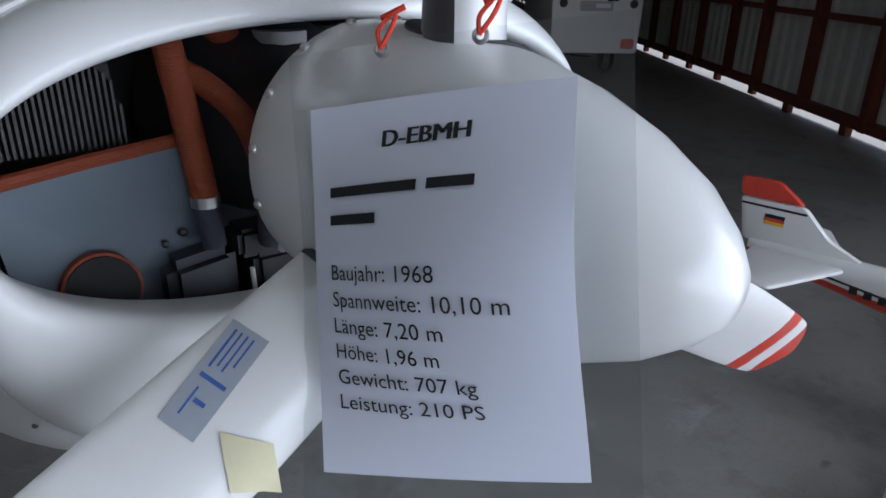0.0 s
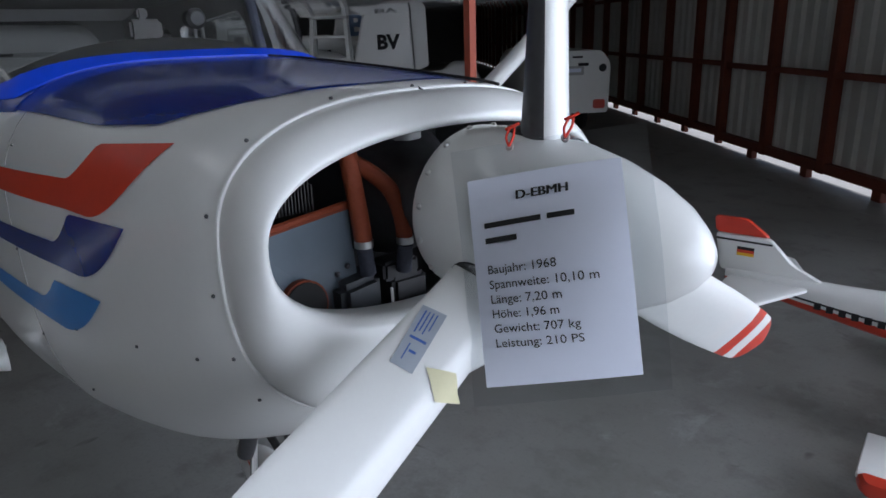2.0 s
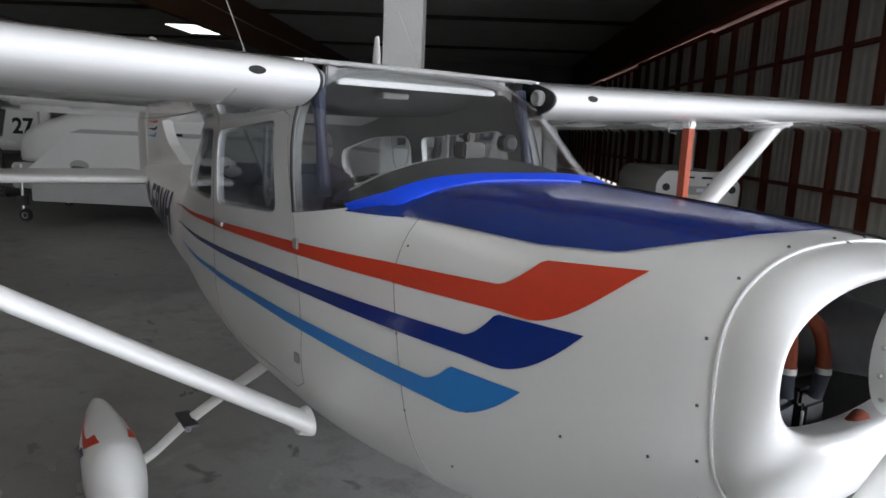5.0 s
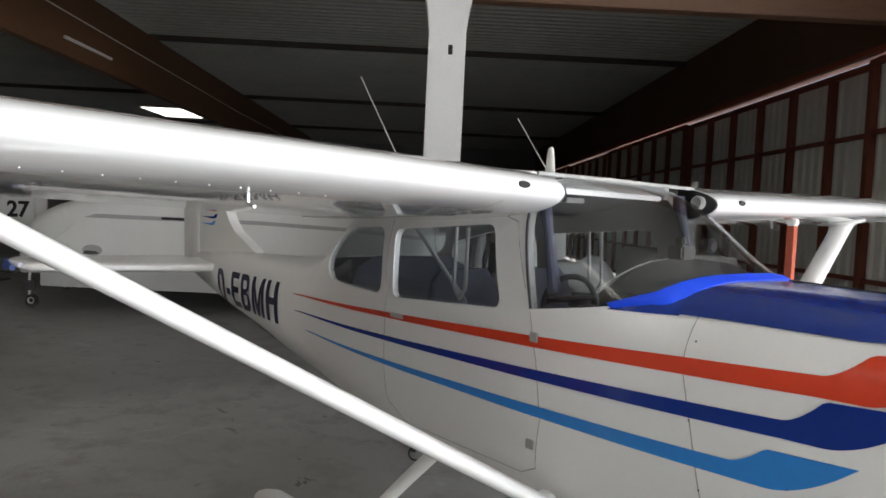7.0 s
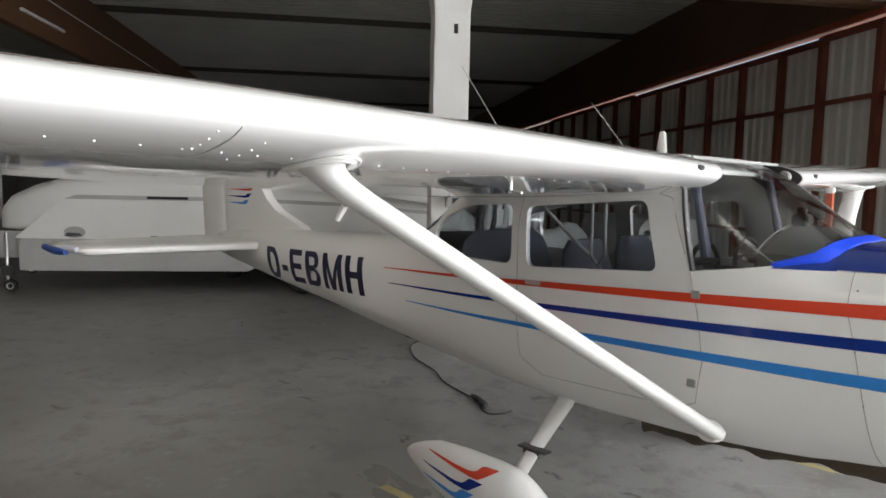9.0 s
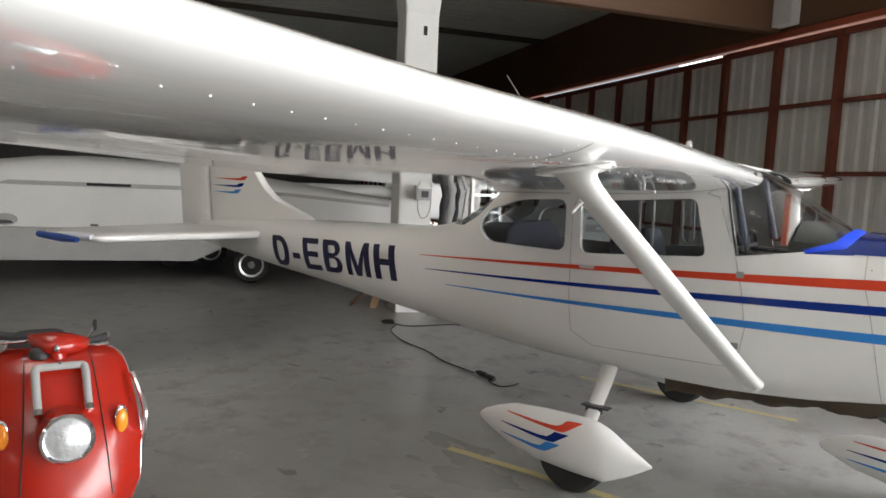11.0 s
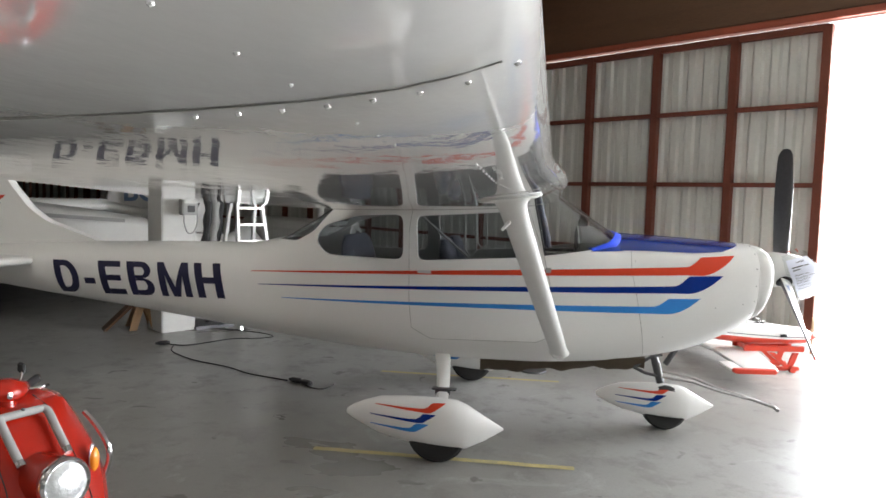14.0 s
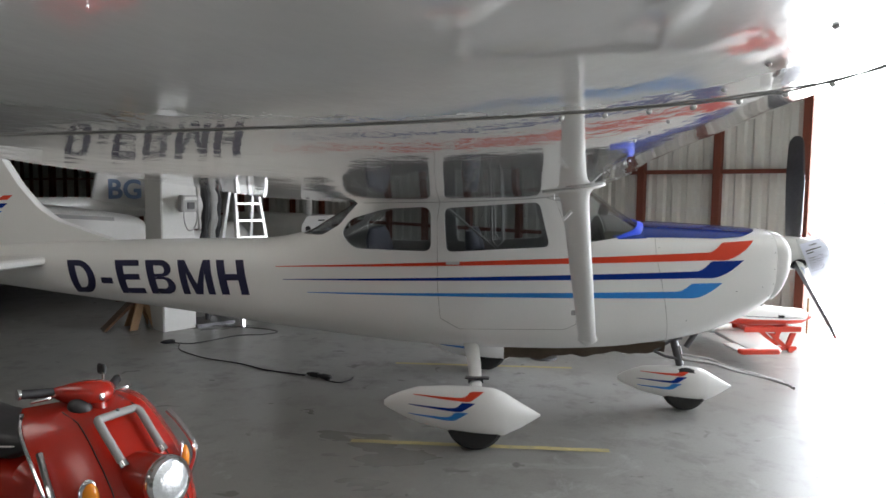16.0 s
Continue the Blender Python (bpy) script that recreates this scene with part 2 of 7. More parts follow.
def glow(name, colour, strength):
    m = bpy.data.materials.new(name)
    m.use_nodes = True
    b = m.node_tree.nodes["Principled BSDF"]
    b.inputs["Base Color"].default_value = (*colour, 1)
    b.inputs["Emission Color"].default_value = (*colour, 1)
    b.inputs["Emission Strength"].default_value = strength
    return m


# far sky, and woods whose haze is put into a pale glowing colour
OVERCAST = glow("overcast_sky", (0.90, 0.95, 1.0), 2.2)
WOODS_HAZE_GLOW = glow("woods_haze_glow", (0.72, 0.92, 0.80), 1.0)
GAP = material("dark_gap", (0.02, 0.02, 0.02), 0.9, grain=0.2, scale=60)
GLARE = material("glare_shield_black", (0.045, 0.045, 0.042), 0.85, grain=0.15, scale=60)
AIRBOX = material("dark_air_box", (0.045, 0.05, 0.058), 0.5, grain=0.15, scale=40)
HEADLINER = material("grey_headliner", (0.11, 0.11, 0.11), 0.9, grain=0.1, scale=80)
PILLAR_BLUE = material("blue_grey_cabin_pillar", (0.035, 0.042, 0.075), 0.6, grain=0.15, scale=50)
FIN_METAL = material("cooling_fins", (0.06, 0.057, 0.054), 0.5, 0.6, grain=0.15, scale=60)


# ---- building helpers ----
def part(name, bm, mat, parent=None, label="", smooth=True):
    me = bpy.data.meshes.new(name)
    bmesh.ops.recalc_face_normals(bm, faces=bm.faces)
    bm.to_mesh(me)
    bm.free()
    for m in (mat if isinstance(mat, (list, tuple)) else [mat]):
        me.materials.append(m)
    if smooth:
        for p in me.polygons:
            p.use_smooth = True
        me.set_sharp_from_angle(angle=radians(35))
    ob = new(name, me)
    if parent is not None:
        ob.parent = parent
    if label:
        ob["label"] = label
    return ob


def empty(name, label, category, group="", place=(0, 0, 0), turn=0.0):
    ob = new(name)
    ob.matrix_basis = pose(*place, 0, 0, turn)
    return tagged(ob, label, category, group)


def box(bm, x0, x1, y0, y1, z0, z1, m=None, bevel=0.0):
    r = bmesh.ops.create_cube(bm, size=1.0)
    vs = r["verts"]
    for v in vs:
        v.co = Vector(((x0 + x1) / 2 + v.co.x * (x1 - x0), (y0 + y1) / 2 + v.co.y * (y1 - y0), (z0 + z1) / 2 + v.co.z * (z1 - z0)))
    if bevel:
        es = list({e for v in vs for e in v.link_edges})
        r2 = bmesh.ops.bevel(bm, geom=es, offset=bevel, segments=2, affect="EDGES")
        vs = list({v for f in r2["faces"] for v in f.verts} | {v for v in vs if v.is_valid})
    if m is not None:
        bmesh.ops.transform(bm, matrix=m, verts=vs)
    return vs


def tube(bm, points, radius, sides=10, caps=True):
    """A round rod along points; radius may be a list."""
    pts = [Vector(p) for p in points]
    rads = radius if isinstance(radius, (list, tuple)) else [radius] * len(pts)
    rings = []
    up = None
    for i, p in enumerate(pts):
        a = pts[max(i - 1, 0)]
        b = pts[min(i + 1, len(pts) - 1)]
        t = (b - a).normalized()
        if up is None:
            up = Vector((0, 0, 1)) if abs(t.z) < 0.9 else Vector((1, 0, 0))
        side = t.cross(up).normalized()
        up = side.cross(t).normalized()
        rings.append([bm.verts.new(p + (side * math.cos(2 * math.pi * k / sides) + up * math.sin(2 * math.pi * k / sides)) * rads[i])
                      for k in range(sides)])
    bridge(bm, rings, caps)
    return [v for r in rings for v in r]


def bridge(bm, rings, caps=True, closed=True):
    n = len(rings[0])
    for a, b in zip(rings, rings[1:]):
        for k in range(n if closed else n - 1):
            bm.faces.new((a[k], a[(k + 1) % n], b[(k + 1) % n], b[k]))
    if caps:
        bm.faces.new(list(reversed(rings[0])))
        bm.faces.new(rings[-1])


def smooth_path(points, steps=8):
    pts = [Vector(p) for p in points]
    out = []
    for i in range(len(pts) - 1):
        p0, p1, p2, p3 = pts[max(i - 1, 0)], pts[i], pts[i + 1], pts[min(i + 2, len(pts) - 1)]
        for k in range(steps):
            t = k / steps
            out.append(0.5 * ((2 * p1) + (p2 - p0) * t + (2 * p0 - 5 * p1 + 4 * p2 - p3) * t * t + (3 * p1 - p0 - 3 * p2 + p3) * t ** 3))
    out.append(pts[-1])
    return out


def turned(bm, profile, m, sides=32):
    """A body of revolution round x: profile of (x, radius)."""
    rings = []
    for x, r in profile:
        rings.append([bm.verts.new(m @ Vector((x, r * math.cos(2 * math.pi * k / sides), r * math.sin(2 * math.pi * k / sides)))) for k in range(sides)])
    bridge(bm, rings)


def prism(bm, outline, y0, y1):
    """A solid with an outline in x and z, from y0 to y1."""
    a = [bm.verts.new((x, y0, z)) for x, z in outline]
    b = [bm.verts.new((x, y1, z)) for x, z in outline]
    bridge(bm, [a, b])


def rounded(outline, r, steps=5):
    out = []
    n = len(outline)
    for i in range(n):
        p, a, b = Vector(outline[i]), Vector(outline[i - 1]), Vector(outline[(i + 1) % n])
        ra = min(r, (a - p).length * 0.45, (b - p).length * 0.45)
        s, e = p + (a - p).normalized() * ra, p + (b - p).normalized() * ra
        for k in range(steps + 1):
            t = k / steps
            q = s * (1 - t) ** 2 + p * 2 * t * (1 - t) + e * t * t
            out.append((q.x, q.y))
    return out


def solid_from(ob_a, ob_b, operation):
    """The boolean of two mesh objects as a new mesh."""
    mod = ob_a.modifiers.new("cut", "BOOLEAN")
    mod.object, mod.operation, mod.solver = ob_b, operation, "EXACT"
    dg = bpy.context.evaluated_depsgraph_get()
    me = bpy.data.meshes.new_from_object(ob_a.evaluated_get(dg))
    ob_a.modifiers.remove(mod)
    return me


def text_mesh(body, size, extrude=0.0, align="LEFT", bold=0.0):
    cu = bpy.data.curves.new("words", "FONT")
    cu.body, cu.size, cu.extrude, cu.align_x = body, size, extrude, align
    cu.resolution_u = 3
    cu.offset = bold
    ob = new("words", cu)
    dg = bpy.context.evaluated_depsgraph_get()
    me = bpy.data.meshes.new_from_object(ob.evaluated_get(dg))
    bpy.data.objects.remove(ob)
    return me

# ---- the aircraft's form ----
# -- form --
STATIONS = (
    # x, belly, top, half width, height of greatest width, squareness above, below
    (0.03, 1.000, 1.400, 0.320, 1.24, 2.3, 2.2),
    (0.00, 0.960, 1.425, 0.345, 1.24, 2.4, 2.2),
    (-0.06, 0.895, 1.452, 0.380, 1.23, 2.7, 2.6),
    (-0.20, 0.795, 1.460, 0.412, 1.19, 3.0, 2.8),
    (-0.50, 0.660, 1.475, 0.460, 1.12, 3.3, 3.0),
    (-0.80, 0.588, 1.487, 0.502, 1.06, 3.4, 3.0),
    (-1.00, 0.555, 1.493, 0.522, 1.03, 3.4, 2.8),
    (-1.10, 0.540, 1.550, 0.530, 1.03, 3.4, 2.9),
    (-1.52, 0.510, 1.820, 0.550, 1.05, 4.6, 3.2),
    (-1.62, 0.505, 1.850, 0.553, 1.05, 4.8, 3.2),
    (-2.20, 0.500, 1.855, 0.556, 1.05, 5.0, 3.2),
    (-2.80, 0.520, 1.820, 0.535, 1.05, 4.6, 3.0),
    (-3.10, 0.542, 1.700, 0.508, 1.03, 3.8, 2.9),
    (-3.40, 0.568, 1.520, 0.472, 1.01, 3.2, 2.8),
    (-3.65, 0.592, 1.385, 0.442, 1.00, 2.9, 2.7),
    (-4.00, 0.628, 1.320, 0.422, 1.00, 2.7, 2.6),
    (-4.80, 0.715, 1.295, 0.348, 1.02, 2.5, 2.4),
    (-5.60, 0.795, 1.262, 0.268, 1.04, 2.4, 2.4),
    (-6.40, 0.880, 1.215, 0.160, 1.06, 2.3, 2.3),
    (-7.00, 0.950, 1.165, 0.060, 1.06, 2.2, 2.2),
)


def station(x):
    """Belly, top, half width, height of greatest width and squareness at x, smoothly between the stations."""
    xs = [s[0] for s in STATIONS]
    if x >= xs[0]:
        return STATIONS[0][1:]
    if x <= xs[-1]:
        return STATIONS[-1][1:]
    i = 0
    while xs[i + 1] > x:
        i += 1
    a, b = STATIONS[i], STATIONS[i + 1]
    p = STATIONS[max(i - 1, 0)]
    q = STATIONS[min(i + 2, len(STATIONS) - 1)]
    h = b[0] - a[0]
    t = (x - a[0]) / h
    out = []
    for k in range(1, 7):
        d = (b[k] - a[k]) / h
        dp = (a[k] - p[k]) / (a[0] - p[0]) if i > 0 else d
        dq = (q[k] - b[k]) / (q[0] - b[0]) if i + 2 < len(STATIONS) else d
        ma = 0 if d * dp <= 0 else 2 * d * dp / (d + dp)
        mb = 0 if d * dq <= 0 else 2 * d * dq / (d + dq)
        out.append((2 * t ** 3 - 3 * t * t + 1) * a[k] + (t ** 3 - 2 * t * t + t) * h * ma + (3 * t * t - 2 * t ** 3) * b[k] + (t ** 3 - t * t) * h * mb)
    return out


def side_y(x, z):
    """Half the fuselage's width at x and z."""
    zb, zt, hw, zc, nu, nl = station(x)
    n, h = (nu, zt - zc) if z > zc else (nl, zc - zb)
    k = min(abs(z - zc) / h, 1.0)
    return hw * (1 - k ** n) ** (1 / n)


def section(x, count, inset=0.0):
    zb, zt, hw, zc, nu, nl = station(x)
    zb, zt, hw = zb + inset, zt - inset, hw - inset
    out = []
    for k in range(count):
        a = 2 * math.pi * k / count
        c, s = math.cos(a), math.sin(a)
        n = nu if s > 0 else nl
        y = hw * math.copysign(abs(c) ** (2 / n), c)
        z = zc + (zt - zc if s > 0 else zc - zb) * math.copysign(abs(s) ** (2 / n), s)
        out.append((x, y, z))
    return out
# -- end form --


MIDDLE = 0.05
NOSE_X, TAIL_X = 0.03, -7.0
aircraft = empty("light_aircraft", "white high-wing aircraft with red and blue stripes, parked on concrete", "aircraft", place=(0, MIDDLE, 0))


def loft(bm, xs, inset=0.0, count=72):
    return [[bm.verts.new(p) for p in section(x, count, inset)] for x in xs]


def shell(name, xs, outer, inner, mat):
    """A closed tube wall round the fuselage's form."""
    bm = bmesh.new()
    a, b = loft(bm, xs, outer), loft(bm, xs, inner)
    bridge(bm, a, caps=False)
    bridge(bm, b, caps=False)
    for e in (0, -1):
        n = len(a[e])
        for k in range(n):
            bm.faces.new((a[e][k], a[e][(k + 1) % n], b[e][(k + 1) % n], b[e][k]))
    return part(name, bm, mat, aircraft)


def spread(a, b, n):
    return [a + (b - a) * i / (n - 1) for i in range(n)]


# windows, as outlines in x and z
WINDOWS = {
    "windscreen": [(-1.535, 1.345), (-1.34, 1.375), (-1.20, 1.400), (-1.08, 1.445), (-1.02, 1.505), (-0.97, 1.60), (-1.3, 2.0), (-1.60, 2.0), (-1.63, 1.75)],
    "door_window": rounded([(-2.45, 1.275), (-1.70, 1.325), (-1.78, 1.648), (-2.47, 1.595)], 0.05),
    "rear_side_window": rounded([(-3.16, 1.285), (-2.56, 1.275), (-2.57, 1.605), (-2.92, 1.585), (-3.20, 1.50), (-3.26, 1.39)], 0.07),
    "rear_window": rounded([(-3.28, 1.455), (-3.42, 1.375), (-3.66, 1.375), (-3.66, 1.5), (-3.12, 1.9), (-3.06, 1.74)], 0.03),
}
cabin_xs = spread(-0.62, -3.9, 110)
fuselage = shell("fuselage", sorted(set(spread(-0.055, -0.62, 20) + cabin_xs + spread(-3.9, TAIL_X, 50)), reverse=True), 0.0, 0.03, WHITE)
glass_wall = shell("glass", cabin_xs, 0.006, 0.011, GLASS)
for window_name, outline in WINDOWS.items():
    bm = bmesh.new()
    prism(bm, outline, -0.8, 0.8)
    cutter = part("cutter", bm, GLASS)
    cut = solid_from(fuselage, cutter, "DIFFERENCE")
    old = fuselage.data
    fuselage.data = cut
    bpy.data.meshes.remove(old)
    pane = solid_from(glass_wall, cutter, "INTERSECT")
    sides = (1, -1) if "side" in window_name or "door" in window_name else (0,)
    for s in sides:
        me = pane.copy()
        if s:
            b2 = bmesh.new()
            b2.from_mesh(me)
            bmesh.ops.delete(b2, geom=[v for v in b2.verts if v.co.y * s < 0], context="VERTS")
            b2.to_mesh(me)
            b2.free()
        ob = new(window_name, me)
        me.materials.clear()
        me.materials.append(SCREEN if window_name == "windscreen" else GLASS)
        ob.parent = aircraft
        ob.visible_shadow = False
    bpy.data.objects.remove(cutter)
bpy.data.objects.remove(glass_wall)
fuselage.data.materials.clear()
fuselage.data.materials.append(WHITE)
fuselage.data.materials.append(CABIN)
for p in fuselage.data.polygons:
    p.use_smooth = True
    zb, zt, hw, zc, nu, nl = station(p.center.x)
    n_, h_ = (nu, zt - zc) if p.center.z > zc else (nl, zc - zb)
    if (abs(p.center.y) / (hw - 0.02)) ** n_ + (abs(p.center.z - zc) / (h_ - 0.02)) ** n_ < 1:
        p.material_index = 1
fuselage.data.set_sharp_from_angle(angle=radians(40))


# nose bowl: from the seam forward, rolled round into the cooling opening
def nose_ring(t, count=96):
    """Rings from the seam (t = 0) over the lip (t about 0.6) into the opening (t = 1)."""
    outer = section(-0.05, count)
    hole = []
    for k in range(count):
        a = 2 * math.pi * k / count
        c, s = math.cos(a), math.sin(a)
        hole.append((0.0, 0.343 * math.copysign(abs(c) ** (2 / 2.2), c), 1.262 + (0.135 if s > 0 else 0.158) * math.copysign(abs(s) ** (2 / 2.3), s)))
    out = []
    a = math.pi * t
    w = (1 - math.cos(a)) / 2
    for o, h in zip(outer, hole):
        bulge = math.sin(a) ** 0.8
        x = -0.05 * (1 - w) + 0.022 * w + 0.046 * bulge
        f = w ** 1.25
        out.append((x, o[1] * (1 - f) + h[1] * f, o[2] * (1 - f) + h[2] * f))
    return out


bm = bmesh.new()
rings = [[bm.verts.new(p) for p in nose_ring(t)] for t in spread(0.0, 1.0, 17)]
inner_ring = [bm.verts.new((-0.03, v.co.y * 1.04, 1.26 + (v.co.z - 1.26) * 1.04)) for v in rings[-1]]
bridge(bm, rings + [inner_ring], caps=False)
nose_bowl = part("nose_bowl", bm, WHITE, aircraft)


def ribbon(points, width, lift, closed=False):
    """A thin raised line along points that lie on a skin."""
    bm = bmesh.new()
    tube(bm, points, width, 6)
    return bm


ring = [Vector(p) for p in section(-0.052, 96, -0.001)]
part("cowl_seam", ribbon(ring[1:] + ring[:2], 0.0035, 0), WHITE, aircraft, "raised white bead round the nose bowl")


# ---- paint on the skin ----
def painted(name, columns, mat, sides=(-1, 1), lift=0.0025, label="", rows=6):
    """Paint on the fuselage's sides between a lower and an upper line: columns of (x, low, high)."""
    for s in sides:
        bm = bmesh.new()
        grid = []
        for x, lo, hi in columns:
            col = []
            for r in range(rows + 1):
                z = lo + (hi - lo) * r / rows
                col.append(bm.verts.new((x, s * (side_y(x, z) + lift), z)))
            grid.append(col)
        for a, b in zip(grid, grid[1:]):
            for r in range(rows):
                bm.faces.new((a[r], a[r + 1], b[r + 1], b[r]))
        part(name, bm, mat, aircraft, label)


def stripe(name, tail, notch, tip, z_tail, z_notch, z_tip, thick, rise, mat):
    """A speed stripe that thickens from the tail and ends in a swept flash."""
    cols = []
    for x in spread(tail, notch - 0.10, 60):
        k = (x - tail) / (notch - 0.10 - tail)
        mid = z_tail + (z_notch - z_tail) * k
        w = 0.004 + (thick - 0.004) * k ** 0.9
        cols.append((x, mid - w / 2, mid + w / 2))
    lo_n, hi_n = cols[-1][1], cols[-1][2]
    for x in spread(notch - 0.09, tip, 24):
        k = (x - notch) / (tip - notch)
        kk = max(k, 0.0)
        lo = lo_n + (z_tip - lo_n) * kk ** 1.8
        if k < 0:
            hi = hi_n + (z_tip - rise - hi_n) * ((x - notch + 0.10) / 0.10) ** 1.6
        else:
            hi = z_tip - rise + rise * kk
        cols.append((x, min(lo, hi - 0.001), hi))
    painted(name, cols, mat, label=name.replace("_", " "))


stripe("red_stripe", -3.78, -0.462, -0.226, 1.128, 1.272, 1.387, 0.056, 0.018, RED)
stripe("navy_stripe", -3.72, -0.545, -0.310, 1.030, 1.140, 1.246, 0.050, 0.010, NAVY)
stripe("sky_blue_stripe", -3.52, -0.680, -0.458, 0.938, 0.993, 1.082, 0.050, 0.006, SKYBLUE)

# navy cowl top, with a scalloped lower edge
bm = bmesh.new()
grid = []
EDGE = ((-1.24, 1.392), (-0.83, 1.398), (-0.50, 1.394), (-0.31, 1.406), (-0.18, 1.446), (-0.145, 1.4585))
for x in spread(-1.24, -0.145, 64):
    k0 = [e for e in EDGE if e[0] <= x + 1e-6][-1]
    k1 = [e for e in EDGE if e[0] >= x - 1e-6][0]
    low = k0[1] if k0 == k1 else k0[1] + (k1[1] - k0[1]) * (x - k0[0]) / (k1[0] - k0[0])
    zb, zt, hw, zc, nu, nl = station(x)
    if x < -1.01:
        zt, nu = 1.4935, 3.4
    q = min(1.0, max(0.0, (low - zc) / (zt - zc)))
    wide = hw * (1 - q ** nu) ** (1 / nu)
    col = []
    for r in range(33):
        y = wide * math.sin((-1 + 2 * r / 32) * math.pi / 2)
        z = zc + (zt - zc) * max(0.0, 1 - min(abs(y) / hw, 1) ** nu) ** (1 / nu)
        k = 1 + 0.0035 / max(hw, 0.1)
        col.append(bm.verts.new((x, y * k, z + 0.0025)))
    grid.append(col)
for a, b in zip(grid, grid[1:]):
    for r in range(32):
        bm.faces.new((a[r], a[r + 1], b[r + 1], b[r]))
part("cowl_top_paint", bm, NAVY, aircraft, "glossy navy blue cowl top")


FOOT = ((-1.60, 1.345), (-1.235, 1.388), (-1.20, 1.400), (-1.08, 1.445), (-1.02, 1.505), (-0.97, 1.60))


def skin_at(x, a, lift=0.0):
    """A place on the fuselage's section at x, at the angle a round it."""
    zb, zt, hw, zc, nu, nl = station(x)
    c, s_ = math.cos(a), math.sin(a)
    p = Vector((x, hw * math.copysign(abs(c) ** (2 / nu), c), zc + (zt - zc) * s_ ** (2 / nu)))
    return p + Vector((0, p.y * 0.5, p.z - zc)).normalized() * lift


def screen_foot(a):
    """Where the windscreen's foot crosses the angle a of the section."""
    best = -1.0
    for x in spread(-1.30, -0.97, 160):
        best = x
        if skin_at(x, a).z < float(np.interp(x, [f[0] for f in FOOT], [f[1] for f in FOOT])):
            break
    return best


bm = bmesh.new()
rings = []
low = next(a for a in spread(0.05, 1.2, 200) if skin_at(-1.22, a).z > 1.393)
for a in spread(low, math.pi - low, 121):
    k = min(a - low, math.pi - low - a)
    w = 0.046 * min(1.0, 0.35 + k / 0.5)
    x = screen_foot(a) - 0.008
    rings.append([bm.verts.new(skin_at(x + w * f, a, h)) for f, h in ((0.0, 0.012), (0.3, 0.014), (0.7, 0.012), (1.0, 0.006), (1.0, -0.004), (0.0, -0.004))])
bridge(bm, rings)
part("windscreen_trim", bm, BRIGHT_BLUE, aircraft, "bright blue strip at the foot of the windscreen")
painted("cowl_side_paint", [(x, float(np.interp(x, (-1.24, -0.83), (1.386, 1.398))), min(float(np.interp(x, [f[0] for f in FOOT], [f[1] for f in FOOT])) - 0.004, station(x)[1] - 0.035))
                            for x in spread(-1.22, -1.00, 24)], NAVY, lift=0.003, label="navy paint below the windscreen")

# ---- wings ----
def airfoil(n=26):
    """Points of a 2412 section from the trailing edge over the top to the nose and back."""
    out = []
    for i in range(2 * n):
        if i < n:
            c, top = (1 + math.cos(math.pi * i / n)) / 2, True
        else:
            c, top = (1 - math.cos(math.pi * (i - n) / n)) / 2, False
        t = 0.6 * (0.2969 * math.sqrt(c) - 0.126 * c - 0.3516 * c * c + 0.2843 * c ** 3 - 0.1036 * c ** 4)
        m, p = 0.02, 0.4
        cam_z = m / p ** 2 * (2 * p * c - c * c) if c < p else m / (1 - p) ** 2 * ((1 - 2 * p) + 2 * p * c - c * c)
        out.append((c, cam_z + t if top else cam_z - t))
    return out


FOIL = airfoil()


def wing_chord(y):
    """Nose x, chord and nose height at y metres from the middle."""
    k = max(0.0, (y - 2.6) / 2.85)
    q = min(1.0, max(0.0, (y - 2.3) / 1.0))
    return -1.45 - 0.075 * q - 0.04 * k, 1.62 - 0.06 * q - 0.42 * k, 1.757 + 0.029 * y


def wing_point(y, c, zf):
    x0, chord, z0 = wing_chord(y)
    return Vector((x0 - chord * c, 0, z0 + chord * zf - 0.092 * chord * c))


